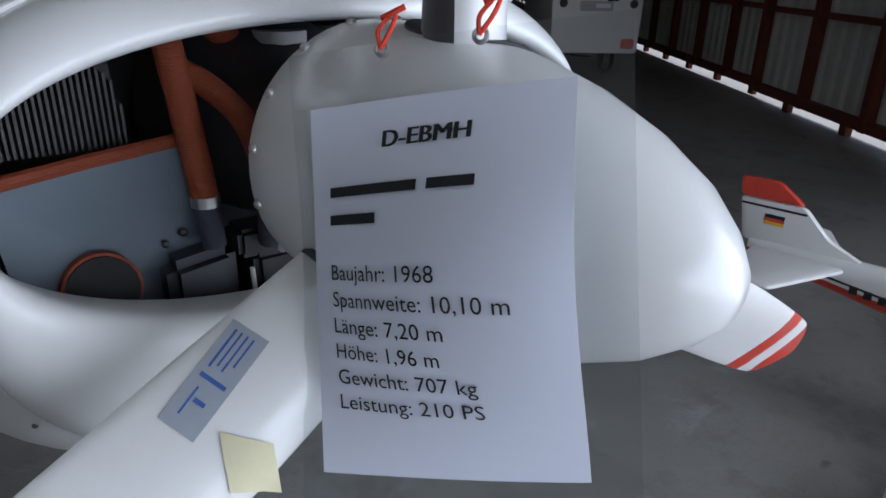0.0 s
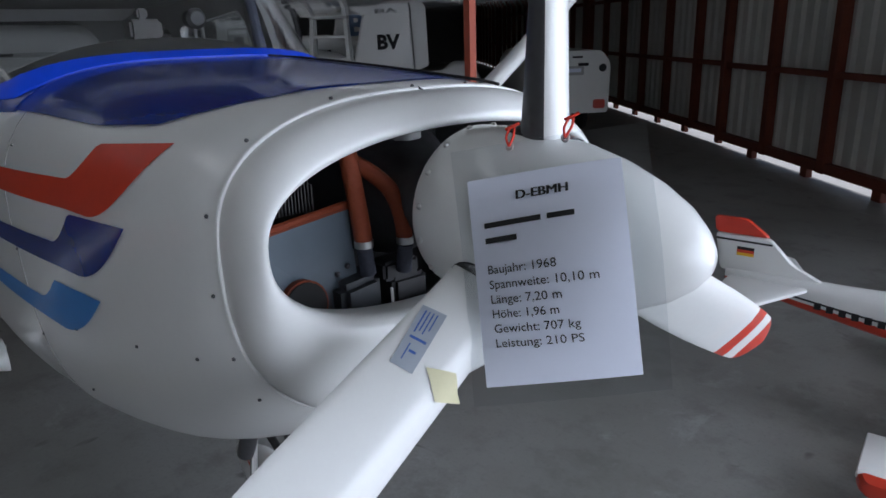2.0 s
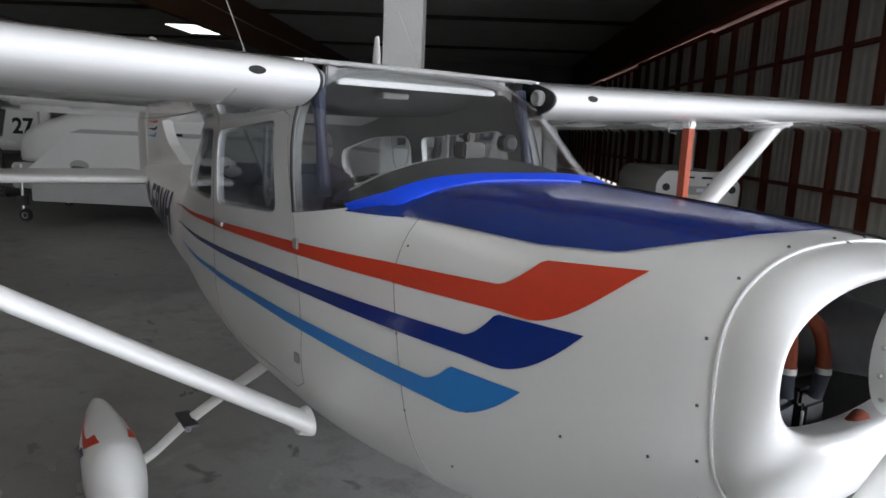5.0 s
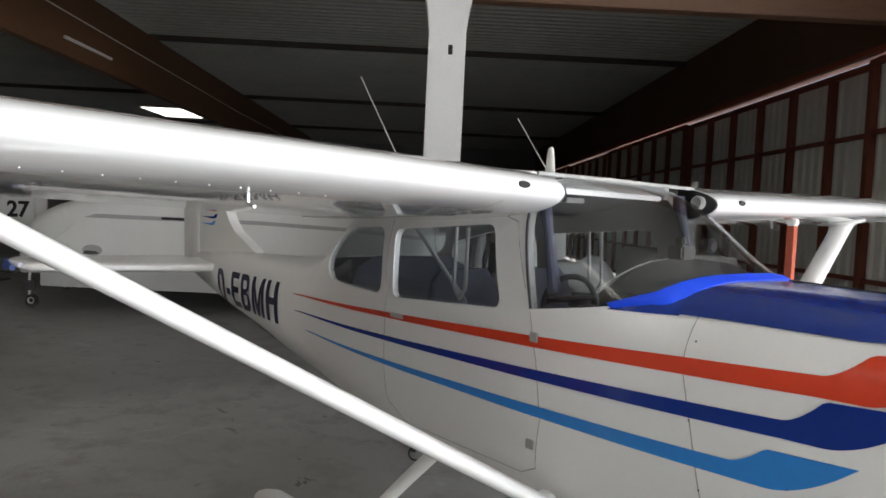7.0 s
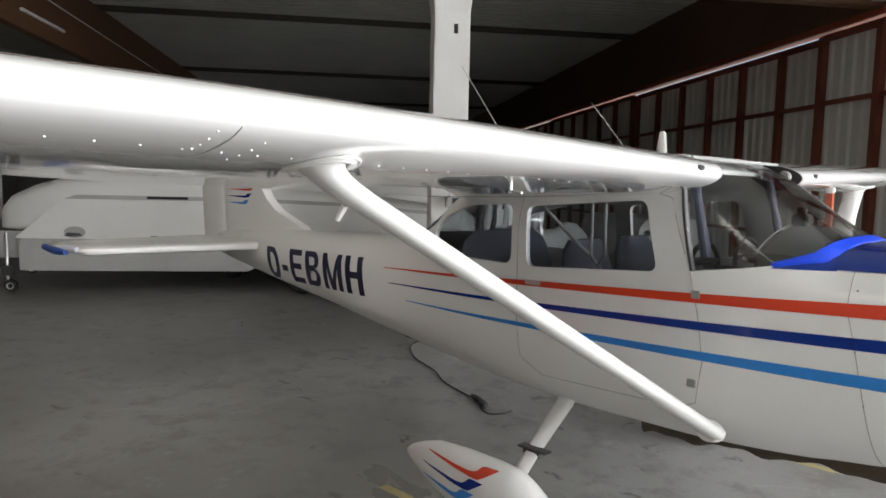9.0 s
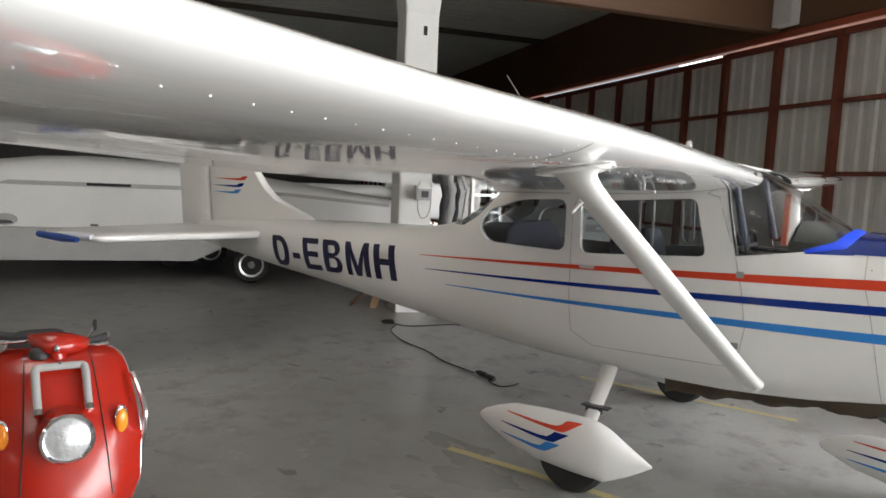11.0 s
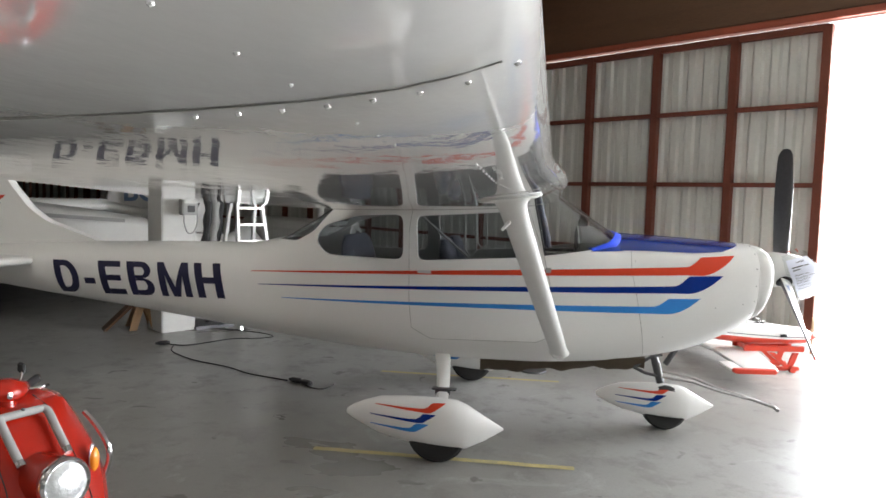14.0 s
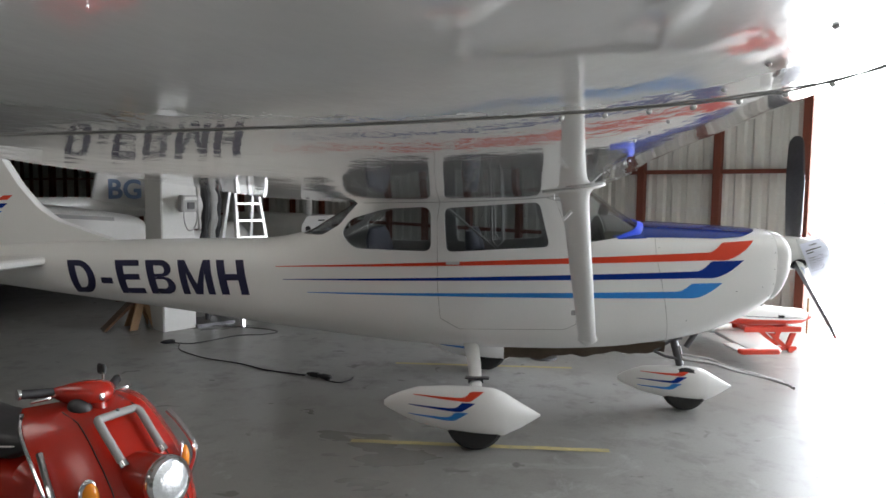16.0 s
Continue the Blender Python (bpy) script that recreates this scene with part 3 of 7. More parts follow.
for s in (-1, 1):
    bm = bmesh.new()
    rings = []
    for y in [0.50, 0.52] + spread(0.9, 2.6, 5) + spread(3.0, 5.3, 8):
        rings.append([bm.verts.new(wing_point(y, c, zf) + Vector((0, s * y, 0))) for c, zf in FOIL])
    for k in spread(0.1, 1.0, 6):
        y = 5.30 + 0.16 * math.sin(k * math.pi / 2)
        f = math.cos(k * math.pi / 2) * 0.9 + 0.1
        rings.append([bm.verts.new(wing_point(y, 0.5 + (c - 0.5) * (0.86 + 0.14 * f), zf * f + 0.02 * (1 - f)) + Vector((0, s * y, 0))) for c, zf in FOIL])
    bridge(bm, rings)
    wing = part("wing", bm, WING_WHITE, aircraft)
    # seams of the skin, the aileron's gap and rivets under the wing
    def under(y, c, lift=0.001):
        best = min(range(len(FOIL) // 2, len(FOIL)), key=lambda i: abs(FOIL[i][0] - c))
        i2 = min(best + 1, len(FOIL) - 1)
        a, b = FOIL[best], FOIL[i2]
        k = 0 if b[0] == a[0] else (c - a[0]) / (b[0] - a[0])
        return wing_point(y, c, a[1] + (b[1] - a[1]) * k) + Vector((0, s * y, -lift))
    for line in ([under(2.70, c) for c in spread(0.0, 0.18, 12)], [under(4.74, c) for c in spread(0.03, 0.97, 24)], [under(0.75, c) for c in spread(0.03, 0.97, 24)]):
        bm = bmesh.new()
        tube(bm, line, 0.0012, 5)
        part("skin_seam", bm, SEAM, wing)
    bm = bmesh.new()
    for y, c0, c1, n in ((4.70, 0.02, 0.30, 8), (2.62, 0.05, 0.16, 4)):
        for c in spread(c0, c1, n):
            bmesh.ops.create_icosphere(bm, subdivisions=1, radius=0.004, matrix=Matrix.Translation(under(y, c, 0)))
    for y in spread(4.35, 5.15, 8):
        bmesh.ops.create_icosphere(bm, subdivisions=1, radius=0.0028, matrix=Matrix.Translation(under(y, 0.180, 0)))
    for y in spread(1.35, 3.9, 30):
        bmesh.ops.create_icosphere(bm, subdivisions=1, radius=0.0034, matrix=Matrix.Translation(under(y, 0.115, 0)))
    for c in spread(0.03, 0.11, 4):
        bmesh.ops.create_icosphere(bm, subdivisions=1, radius=0.0034, matrix=Matrix.Translation(under(2.74, c, 0)))
    tagged(part("rivets", bm, WING_WHITE, wing), kind="stuff")
    # cabin air vent in the leading edge, with its dark slot
    bm = bmesh.new()
    vents = [(0.70, 0.030)]
    for y, w in vents:
        x0, chord, z0 = wing_chord(y)
        turned(bm, [(-0.01, 0.0), (-0.01, 0.018), (0.001, 0.017), (0.002, 0.0)], pose(x0 + 0.0005, s * y, z0 + 0.010, 0, 8, 0) @ Matrix.Diagonal((1, 1.5, 0.7, 1)), 20)
    part("air_vent", bm, GAP, wing, "dark oval air vent")
    # strut with its streamlined section and end fairings
    lower = Vector((-1.415, s * 0.55, 0.660))
    upper = Vector((-1.715, s * 2.47, 1.768))
    seat_ = Vector((-1.705, s * 2.37, 1.742))
    bm = bmesh.new()
    rings = []
    axis = (upper - lower).normalized()
    fwd = (Vector((1, 0, 0)) - axis * axis.x).normalized()
    thin = axis.cross(fwd)
    for k, f in ((0.0, 1.15), (0.03, 1.0), (0.5, 1.0), (0.89, 1.0)):
        p = lower + (upper - lower) * k
        rings.append([bm.verts.new(p + fwd * (0.062 * f * math.cos(a)) + thin * (0.029 * f * math.sin(a) * (1 + 0.25 * math.cos(a)))) for a in spread(0, 2 * math.pi * 23 / 24, 24)])
    bridge(bm, rings)
    strut = part("wing_strut", bm, WHITE, aircraft)
    bm = bmesh.new()
    turned(bm, [(-0.05, 0.01), (-0.045, 0.045), (-0.01, 0.06), (0.0, 0.062)], Matrix.Translation(lower + Vector((0, s * -0.01, 0))) @ pose(0, 0, 0, 0, 0, -90 * s) @ Matrix.Diagonal((1, 1, 0.8, 1)), 20)
    part("end_cuff", bm, WHITE, strut)
    # flared fairing that turns up into the wing, with a raised flange
    bm = bmesh.new()
    rings = []
    a0 = lower + (upper - lower) * 0.885
    mid_ = lower + (upper - lower) * 0.950
    top_ = seat_
    for t, f, g in ((0.0, 1.02, 1.03), (0.2, 1.02, 1.05), (0.4, 1.05, 1.12), (0.6, 1.13, 1.28), (0.75, 1.28, 1.5), (0.88, 1.50, 1.8), (0.95, 1.68, 2.0), (1.0, 1.78, 2.15)):
        p = a0 * (1 - t) ** 2 + mid_ * 2 * t * (1 - t) + top_ * t * t
        ax = ((mid_ - a0) * (1 - t) + (top_ + Vector((0, 0, 0.06)) - mid_) * t).normalized()
        fw = (Vector((1, 0, 0)) - ax * ax.x).normalized()
        th = ax.cross(fw)
        rings.append([bm.verts.new(p + fw * (0.062 * f * math.cos(a)) + th * (0.029 * g * math.sin(a) * (1 + 0.2 * math.cos(a)))) for a in spread(0, 2 * math.pi * 27 / 28, 28)])
    bridge(bm, rings)
    part("wing_cuff", bm, WHITE, strut, "flared white fairing under the wing")
    bm = bmesh.new()
    for grow, thick in ((1.0, 0.009), (1.16, 0.005)):
        loop_ = []
        for a in spread(0, 2 * math.pi, 48):
            y_ = abs(seat_.y) + 0.066 * grow * math.sin(a)
            x0_, chord_, z0_ = wing_chord(y_)
            c_ = max(0.004, (x0_ - seat_.x - 0.118 * grow * math.cos(a)) / chord_)
            loop_.append(under(y_, c_, 0.004))
        tube(bm, loop_, thick, 8)
    part("flange", bm, WHITE, strut, "raised white flange of the strut fairing")
    bm = bmesh.new()
    ring_mid = lower + (upper - lower) * 0.905 + Vector((-0.02, 0, -0.030))
    tube(bm, [ring_mid, ring_mid + Vector((-0.035, 0, -0.042))], [0.010, 0.007], 8)
    part("tie_down_lug", bm, WHITE, strut, "small white tie-down lug")

# roof between the wings: a thin skin that follows the wings' upper side
bm = bmesh.new()
rings = []
TOP = sorted([q for q in FOIL[:len(FOIL) // 2 + 1] if 0.075 < q[0] < 0.96])
for y in spread(-0.53, 0.53, 9):
    sag = 0.006 * (1 - (y / 0.53) ** 2)
    upper_line = [wing_point(0.5, c, zf) + Vector((0, y, 0.003 + sag)) for c, zf in TOP]
    rings.append([bm.verts.new(p) for p in upper_line] + [bm.verts.new(p - Vector((0, 0, 0.012))) for p in reversed(upper_line)])
bridge(bm, rings)
part("roof", bm, WHITE, aircraft)
bm = bmesh.new()
c0, zf0 = TOP[0]
tube(bm, [wing_point(0.5, c0, zf0) + Vector((0.004, y, 0.0)) for y in spread(-0.5, 0.5, 9)], 0.008, 8)
part("roof_seal", bm, GREY_TRIM, aircraft, "grey seal along the windscreen's top")
bm = bmesh.new()
for y in spread(-0.46, 0.46, 40):
    bmesh.ops.create_icosphere(bm, subdivisions=1, radius=0.0026, matrix=Matrix.Translation(wing_point(0.5, TOP[1][0], TOP[1][1]) + Vector((0, y, 0.005))))
tagged(part("roof_rivets", bm, ALU, aircraft), kind="stuff")


# ---- tail ----
def fin_solid(outline, thick, place):
    """A thin tapering surface: outline of (x, z), rounded edges."""
    bm = bmesh.new()
    cx = sum(p[0] for p in outline) / len(outline)
    cz = sum(p[1] for p in outline) / len(outline)
    rings = []
    for f, y in ((0.93, -thick), (0.985, -thick * 0.6), (1.0, 0), (0.985, thick * 0.6), (0.93, thick)):
        rings.append([bm.verts.new(place @ Vector((cx + (x - cx) * f, y, cz + (z - cz) * f))) for x, z in outline])
    bridge(bm, rings)
    return bm


I4 = Matrix.Identity(4)
part("tail_fin", fin_solid(rounded([(-5.30, 1.26), (-5.80, 1.42), (-5.98, 1.54), (-6.16, 1.74), (-6.60, 2.42), (-6.95, 2.42), (-6.80, 1.14), (-6.6, 1.12)], 0.05), 0.045, I4), WHITE, aircraft)
part("rudder", fin_solid(rounded([(-6.83, 1.08), (-6.98, 2.44), (-7.46, 2.40), (-7.30, 1.00), (-7.02, 0.95)], 0.04), 0.035, I4), WHITE, aircraft)
for s in (-1, 1):
    flat = Matrix(((1, 0, 0, 0), (0, 0, s, 0), (0, 1, 0, 1.105), (0, 0, 0, 1)))
    part("tailplane", fin_solid(rounded([(-5.78, 0.04), (-6.02, 1.66), (-6.55, 1.72), (-6.62, 0.04)], 0.06), 0.035, flat), WHITE, aircraft)
    part("elevator", fin_solid(rounded([(-6.64, 0.06), (-6.57, 1.72), (-6.86, 1.68), (-7.05, 0.12)], 0.05), 0.025, flat), WHITE, aircraft)
# three small flashes on the fin, as on the fuselage
for s in (-1, 1):
    for zc, length, mat_, nm in ((1.635, 0.56, RED, "red_flash"), (1.565, 0.52, NAVY, "navy_flash"), (1.50, 0.46, SKYBLUE, "sky_blue_flash")):
        bm = bmesh.new()
        x1 = -6.22 if mat_ is RED else (-6.27 if mat_ is NAVY else -6.32)
        pts = [(x1 - length, zc - 0.02), (x1 - 0.14, zc - 0.035), (x1 - 0.05, zc - 0.028), (x1, zc + 0.012), (x1 - 0.085, zc + 0.008), (x1 - 0.12, zc - 0.012)]
        vs = [bm.verts.new((x, s * 0.0465, z)) for x, z in pts]
        bm.faces.new(vs)
        part(nm, bm, mat_, aircraft)
bm = bmesh.new()
tube(bm, [(-6.25, -1.71, 1.085), (-6.45, -1.73, 1.085), (-6.92, -1.69, 1.08)], [0.022, 0.034, 0.028], 12)
tip_sock = part("tip_protector", bm, BLUE_PLASTIC, aircraft, "blue cover on the elevator's tip")
bm = bmesh.new()
tube(bm, [(-6.10, -1.67, 1.118), (-6.30, -1.69, 1.118), (-6.42, -1.70, 1.116)], [0.020, 0.026, 0.018], 12)
part("tip_sleeve", bm, PAPER, aircraft, "white sleeve on the tailplane's tip")


# ---- propeller and spinner ----
HUB = Vector((0.155, 0.0, 1.272))
bm = bmesh.new()
profile = [(-0.08, 0.10), (-0.08, 0.126), (-0.07, 0.130), (-0.02, 0.1320), (0.05, 0.129), (0.12, 0.1205), (0.18, 0.106), (0.235, 0.086), (0.28, 0.063), (0.308, 0.041), (0.324, 0.022), (0.330, 0.002)]
turned(bm, profile, Matrix.Translation(HUB), 56)
propeller = empty("propeller", "three-bladed white propeller with red-banded tips and white spinner", "propeller", place=(0, MIDDLE, 0))
spinner = part("spinner", bm, WHITE, propeller)
def screws(places, radius, parent, mat):
    """Screw heads that share one mesh."""
    me = None
    for q in places:
        if me is None:
            bm = bmesh.new()
            bmesh.ops.create_icosphere(bm, subdivisions=2, radius=radius)
            ob = part("screw_head", bm, mat, parent)
            me = ob.data
        else:
            ob = new("screw_head", me)
            ob.parent = parent
        ob.location = q


screws([HUB + Vector((-0.06, 0.130 * math.cos(2 * math.pi * (k + 0.5) / 16), 0.130 * math.sin(2 * math.pi * (k + 0.5) / 16))) for k in range(16)], 0.0052, spinner, ALU)


def blade(angle, shift=0.0, wide=1.0, R=0.90):
    """One blade: white face, dark back, red bands at the tip."""
    stations_r = [r_ * R / 0.90 for r_ in (0.10, 0.14, 0.20, 0.28, 0.38, 0.50, 0.62, 0.70, 0.764, 0.766, 0.809, 0.811, 0.849, 0.851, 0.87, 0.885, 0.895, 0.90)]
    m = Matrix.Translation(HUB + Vector((0.045, 0, 0))) @ Matrix.Rotation(radians(angle), 4, "X")
    bm = bmesh.new()
    rings = []
    for r in stations_r:
        k = (r - 0.10) / (R - 0.10)
        rr = r * 0.90 / R
        chord = float(np.interp(rr, (0.1, 0.2, 0.32, 0.5, 0.65, 0.8, 0.9), (0.105, 0.115, 0.125, 0.142, 0.145, 0.135, 0.125))) * wide
        if rr > 0.83:
            chord *= math.sqrt(max(0.03, 1 - ((rr - 0.83) / 0.072) ** 2)) * 0.9 + 0.1
        thick = 0.055 * (1 - k) ** 1.3 + 0.010
        pitch = radians(40 - 16 * k)
        ring_ = []
        for i in range(20):
            a = 2 * math.pi * i / 20
            u = 0.5 * chord * math.cos(a)
            w = 0.5 * thick * math.sin(a) * (1 + 0.5 * math.cos(a))
            # u lies in the disc plane at no pitch, w along the shaft
            yy = -u * math.cos(pitch) + w * math.sin(pitch)
            xx = u * math.sin(pitch) + w * math.cos(pitch)
            ring_.append(bm.verts.new(m @ Vector((xx, yy + shift, r))))
        rings.append(ring_)
    bridge(bm, rings)
    ob = part("blade", bm, [WHITE, MODEL_RED, STEEL], propeller)
    inv = m.inverted()
    for p in ob.data.polygons:
        c = inv @ p.center
        n = inv.to_3x3() @ p.normal
        pitch = radians(40 - 16 * max(0.0, (c.z - 0.10) / 0.8))
        if n.x * math.cos(pitch) + n.y * math.sin(pitch) < -0.15:
            p.material_index = 2
        elif 0.765 < c.z * 0.90 / R < 0.81 or c.z * 0.90 / R > 0.85:
            p.material_index = 1
    return ob


blades = [blade(-2, 0.022, 1.15), blade(122.5, -0.017), blade(240, 0.0, 1.05, 0.925)]
# black rings for the shaded holes where the blades leave the spinner
for angle, shift in ((-2, 0.022), (122.5, -0.017), (240, 0.0)):
    turn_ = Matrix.Translation(HUB) @ Matrix.Rotation(radians(angle), 4, "X")
    bm = bmesh.new()
    rings = []
    for rho in (0.030, 0.046, 0.056, 0.0575):
        ring_ = []
        for k in range(28):
            a = 2 * math.pi * k / 28
            x_, y_ = 0.045 + rho * 1.05 * math.cos(a), shift + rho * 0.92 * math.sin(a)
            out = float(np.interp(x_, [p[0] for p in profile], [p[1] for p in profile])) + (0.0022 if rho < 0.057 else -0.004)
            ring_.append(bm.verts.new(turn_ @ Vector((x_, y_, math.sqrt(out * out - y_ * y_)))))
        rings.append(ring_)
    bridge(bm, rings, False)
    part("blade_hole_shade", bm, DARK, propeller, "black ring painted for the shaded hole round the blade root")

# ---- the hangar ----
HM = pose(WALL_POINT.x, WALL_POINT.y, 0, 0, 0, HANGAR_TURN)   # x along the doors, y outwards, inside is y < 0


def in_hangar(bm):
    bmesh.ops.transform(bm, matrix=HM, verts=bm.verts)
    return bm


def structure(name, bm, mat, label, smooth=False, parent=None):
    ob = part(name, bm, mat, parent, "", smooth)
    return tagged(ob, label, name.split("_")[0], kind="structure")


U0, U1, V1 = -34.0, 21.0, 24.0
bm = bmesh.new()
box(bm, U0, U1 + 0.3, -V1, 0.07, -0.2, 0.0)
structure("floor", in_hangar(bm), CONCRETE, "grey smooth concrete hangar floor with stains")
bm = bmesh.new()
bmesh.ops.create_grid(bm, x_segments=8, y_segments=8, size=900)
bmesh.ops.translate(bm, verts=bm.verts, vec=(0, 0, -0.03))
structure("ground", bm, APRON, "pale concrete apron outside the hangar")
# rounded tree crowns; their pale glow imitates haze and daylight
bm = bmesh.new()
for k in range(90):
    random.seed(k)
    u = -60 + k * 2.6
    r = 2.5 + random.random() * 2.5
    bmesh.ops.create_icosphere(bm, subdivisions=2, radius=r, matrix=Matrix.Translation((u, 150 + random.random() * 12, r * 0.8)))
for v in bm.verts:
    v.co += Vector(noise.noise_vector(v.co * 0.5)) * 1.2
structure("backdrop_woods", in_hangar(bm), WOODS_HAZE_GLOW, "far line of woods with haze painted as a pale green glow", True)
bm = bmesh.new()
rings = []
for z in (-2.0, 60.0):
    rings.append([bm.verts.new((u, 190, z)) for u in spread(-260, 320, 12)])
bridge(bm, rings, caps=False, closed=False)
structure("backdrop_sky", in_hangar(bm), OVERCAST, "bright white overcast sky far off")

# door leaves: corrugated sheet on red-brown steel frames
PITCH = 1.13


def door_leaf(name, u_a, u_b, y):
    leaf = tagged(new(name), "closed sliding hangar door of corrugated sheet on red-brown steel frame", "door", kind="structure")
    leaf.matrix_basis = HM @ Matrix.Translation((0, y, 0))
    n = max(1, round((u_b - u_a) / PITCH))
    step = (u_b - u_a) / n
    # sheet, one per bay
    period = 0.214
    prof = []
    m = max(1, round(step / period))
    for i in range(m):
        for f, d in ((0.0, 0.0), (0.40, 0.0), (0.55, 0.035), (0.85, 0.035)):
            prof.append(((i + f) * step / m, d))
    prof.append((step, 0.0))
    bm = bmesh.new()
    a = [bm.verts.new((x, 0.06 + d, 0.12)) for x, d in prof]
    b = [bm.verts.new((x, 0.06 + d, DOOR_TOP - 0.03)) for x, d in prof]
    for i in range(len(a) - 1):
        bm.faces.new((a[i], a[i + 1], b[i + 1], b[i]))
    first = part("sheet", bm, SHEET, leaf, "", False)
    first.location = (u_a, 0, 0)
    for i in range(1, n):
        ob = new("sheet", first.data)
        ob.parent = leaf
        ob.location = (u_a + i * step, 0, 0)
    bm = bmesh.new()
    box(bm, -0.055, 0.055, -0.05, 0.055, 0.095, DOOR_TOP, bevel=0.006)
    me = None
    for i in range(n + 1):
        if me is None:
            ob = part("post", bm, RUST_RED, leaf, "", False)
            me = ob.data
        else:
            ob = new("post", me)
            ob.parent = leaf
        ob.location = (u_a + i * step, 0, 0)
    for z, h in ((0.15, 0.05), (1.04, 0.03), (2.03, 0.03), (3.03, 0.03), (DOOR_TOP - 0.03, 0.045)):
        bm = bmesh.new()
        box(bm, u_a, u_b, -0.030, 0.05, z - h, z + h, bevel=0.004)
        part("cross_rail", bm, RUST_RED, leaf, "", False)
    bm = bmesh.new()
    box(bm, u_a, u_b, 0.052, 0.064, 0.070, 0.135)
    part("rubber_seal", bm, RUBBER, leaf, "black rubber strip under the door")
    me = None
    for i in range(n):
        bm = bmesh.new()
        box(bm, -0.06, 0.06, -0.02, 0.05, 0.0, 0.11, bevel=0.006)
        if me is None:
            ob = part("floor_guide", bm, RUST_RED, leaf, "", False)
            me = ob.data
        else:
            ob = new("floor_guide", me)
            ob.parent = leaf
        ob.location = (u_b - 0.30 - i * step, 0, 0)
    return leaf


door_leaf("door_1", 2.12 - 6 * PITCH, 2.12, 0.0)
door_leaf("door_2", 2.12 - 12 * PITCH, 2.12 - 6 * PITCH - 0.02, 0.12)
door_leaf("door_3", 2.12 - 18 * PITCH, 2.12 - 12 * PITCH - 0.02, 0.0)
door_leaf("door_4", 2.12 - 24 * PITCH, 2.12 - 18 * PITCH - 0.02, 0.12)
door_leaf("door_5", 2.12 - 33 * PITCH, 2.12 - 24 * PITCH - 0.02, 0.0)

# runner rail and the timber header over the doors
bm = bmesh.new()
box(bm, U0, U1, -0.13, -0.075, 4.035, 4.125, bevel=0.012)
structure("trim_door_rail", in_hangar(bm), RAIL_RED, "red painted runner rail above the doors")
bm = bmesh.new()
box(bm, U0, U1, -0.12, 0.25, 4.13, 5.455, bevel=0.01)
structure("wall_header", in_hangar(bm), GLULAM, "brown laminated timber header over the doors")
bm = bmesh.new()
box(bm, U0, U1, 0.06, 0.25, 4.085, 4.128)
structure("trim_lintel", in_hangar(bm), RUST_RED, "red-brown steel lintel over the doors")
bm = bmesh.new()
box(bm, -3.297, -3.284, -5.725, -5.675, 3.465, 3.575, bevel=0.004)
structure("trim_column_slot", in_hangar(bm), GAP, "dark slot in the column")
# roof: trapezoid sheets that run across the hangar, thin purlins, and deep timber girders along it
ROOF_Z = 5.44
bm = bmesh.new()
prof = []
u = U0
while u < U1:
    prof += [(u, 0.0), (u + 0.11, 0.0), (u + 0.14, 0.04), (u + 0.22, 0.04)]
    u += 0.25
rings = [[bm.verts.new((u, v, ROOF_Z + d)) for u, d in prof] + [bm.verts.new((u, v, ROOF_Z + 0.12)) for u, d in reversed(prof)] for v in (0.25, -6.0, -12.0, -V1)]
bridge(bm, rings)
structure("ceiling", in_hangar(bm), ROOF, "grey trapezoid sheet roof")
for i, u in enumerate((-27.2, -19.3, -11.4, -3.5, 4.4, 12.3)):
    bm = bmesh.new()
    deep = 0.12
    box(bm, u - 0.06, u + 0.06, -V1, -0.12, ROOF_Z - deep, ROOF_Z - 0.004, bevel=0.006)
    structure("beam_cross_%d" % (i + 1), in_hangar(bm), PURLIN, "dark purlin under the roof")
for i, v in enumerate((12.3,)):
    bm = bmesh.new()
    box(bm, U0, U1, -v - 0.1, -v + 0.1, 4.10, 5.32, bevel=0.012)
    structure("beam_%d" % (i + 1), in_hangar(bm), GLULAM, "deep brown laminated timber girder")
    bm = bmesh.new()
    tube(bm, [(U0, -v + 0.115, 4.66), (-18.0, -v + 0.115, 4.66), (-6.0, -v + 0.115, 4.84), (U1, -v + 0.115, 4.84)], 0.012, 6)
    structure("trim_conduit", in_hangar(bm), PILLAR, "pale cable conduit along the girder")
    bm = bmesh.new()
    box(bm, -9.1, -7.4, -v + 0.105, -v + 0.16, 4.36, 4.41, bevel=0.008)
    structure("trim_lamp_batten", in_hangar(bm), PILLAR, "unlit white lamp batten on the girder")
# column with a flared head under the short cross beam
bm = bmesh.new()
rings = []
for z, w in ((0.0, 0.21), (3.72, 0.21), (3.95, 0.235), (4.12, 0.27)):
    rings.append([bm.verts.new((-3.50 + a * w, -5.74 + b * w, z)) for a, b in ((-1, -1), (1, -1), (1, 1), (-1, 1))])
bridge(bm, rings)
bmesh.ops.bevel(bm, geom=[e for e in bm.edges if abs(e.verts[0].co.z - e.verts[1].co.z) > 0.1], offset=0.012, segments=2, affect="EDGES")
structure("column_1", in_hangar(bm), PILLAR, "white painted square concrete column")
bm = bmesh.new()
box(bm, -3.60, -3.40, -12.19, -0.13, 4.125, 5.30, bevel=0.012)
structure("beam_2", in_hangar(bm), GLULAM, "brown laminated timber beam over the column")
bm = bmesh.new()
box(bm, -3.78, -3.05, -0.30, -0.125, 4.18, 5.1, bevel=0.01)
structure("column_head", in_hangar(bm), PILLAR, "white concrete column head at the header")
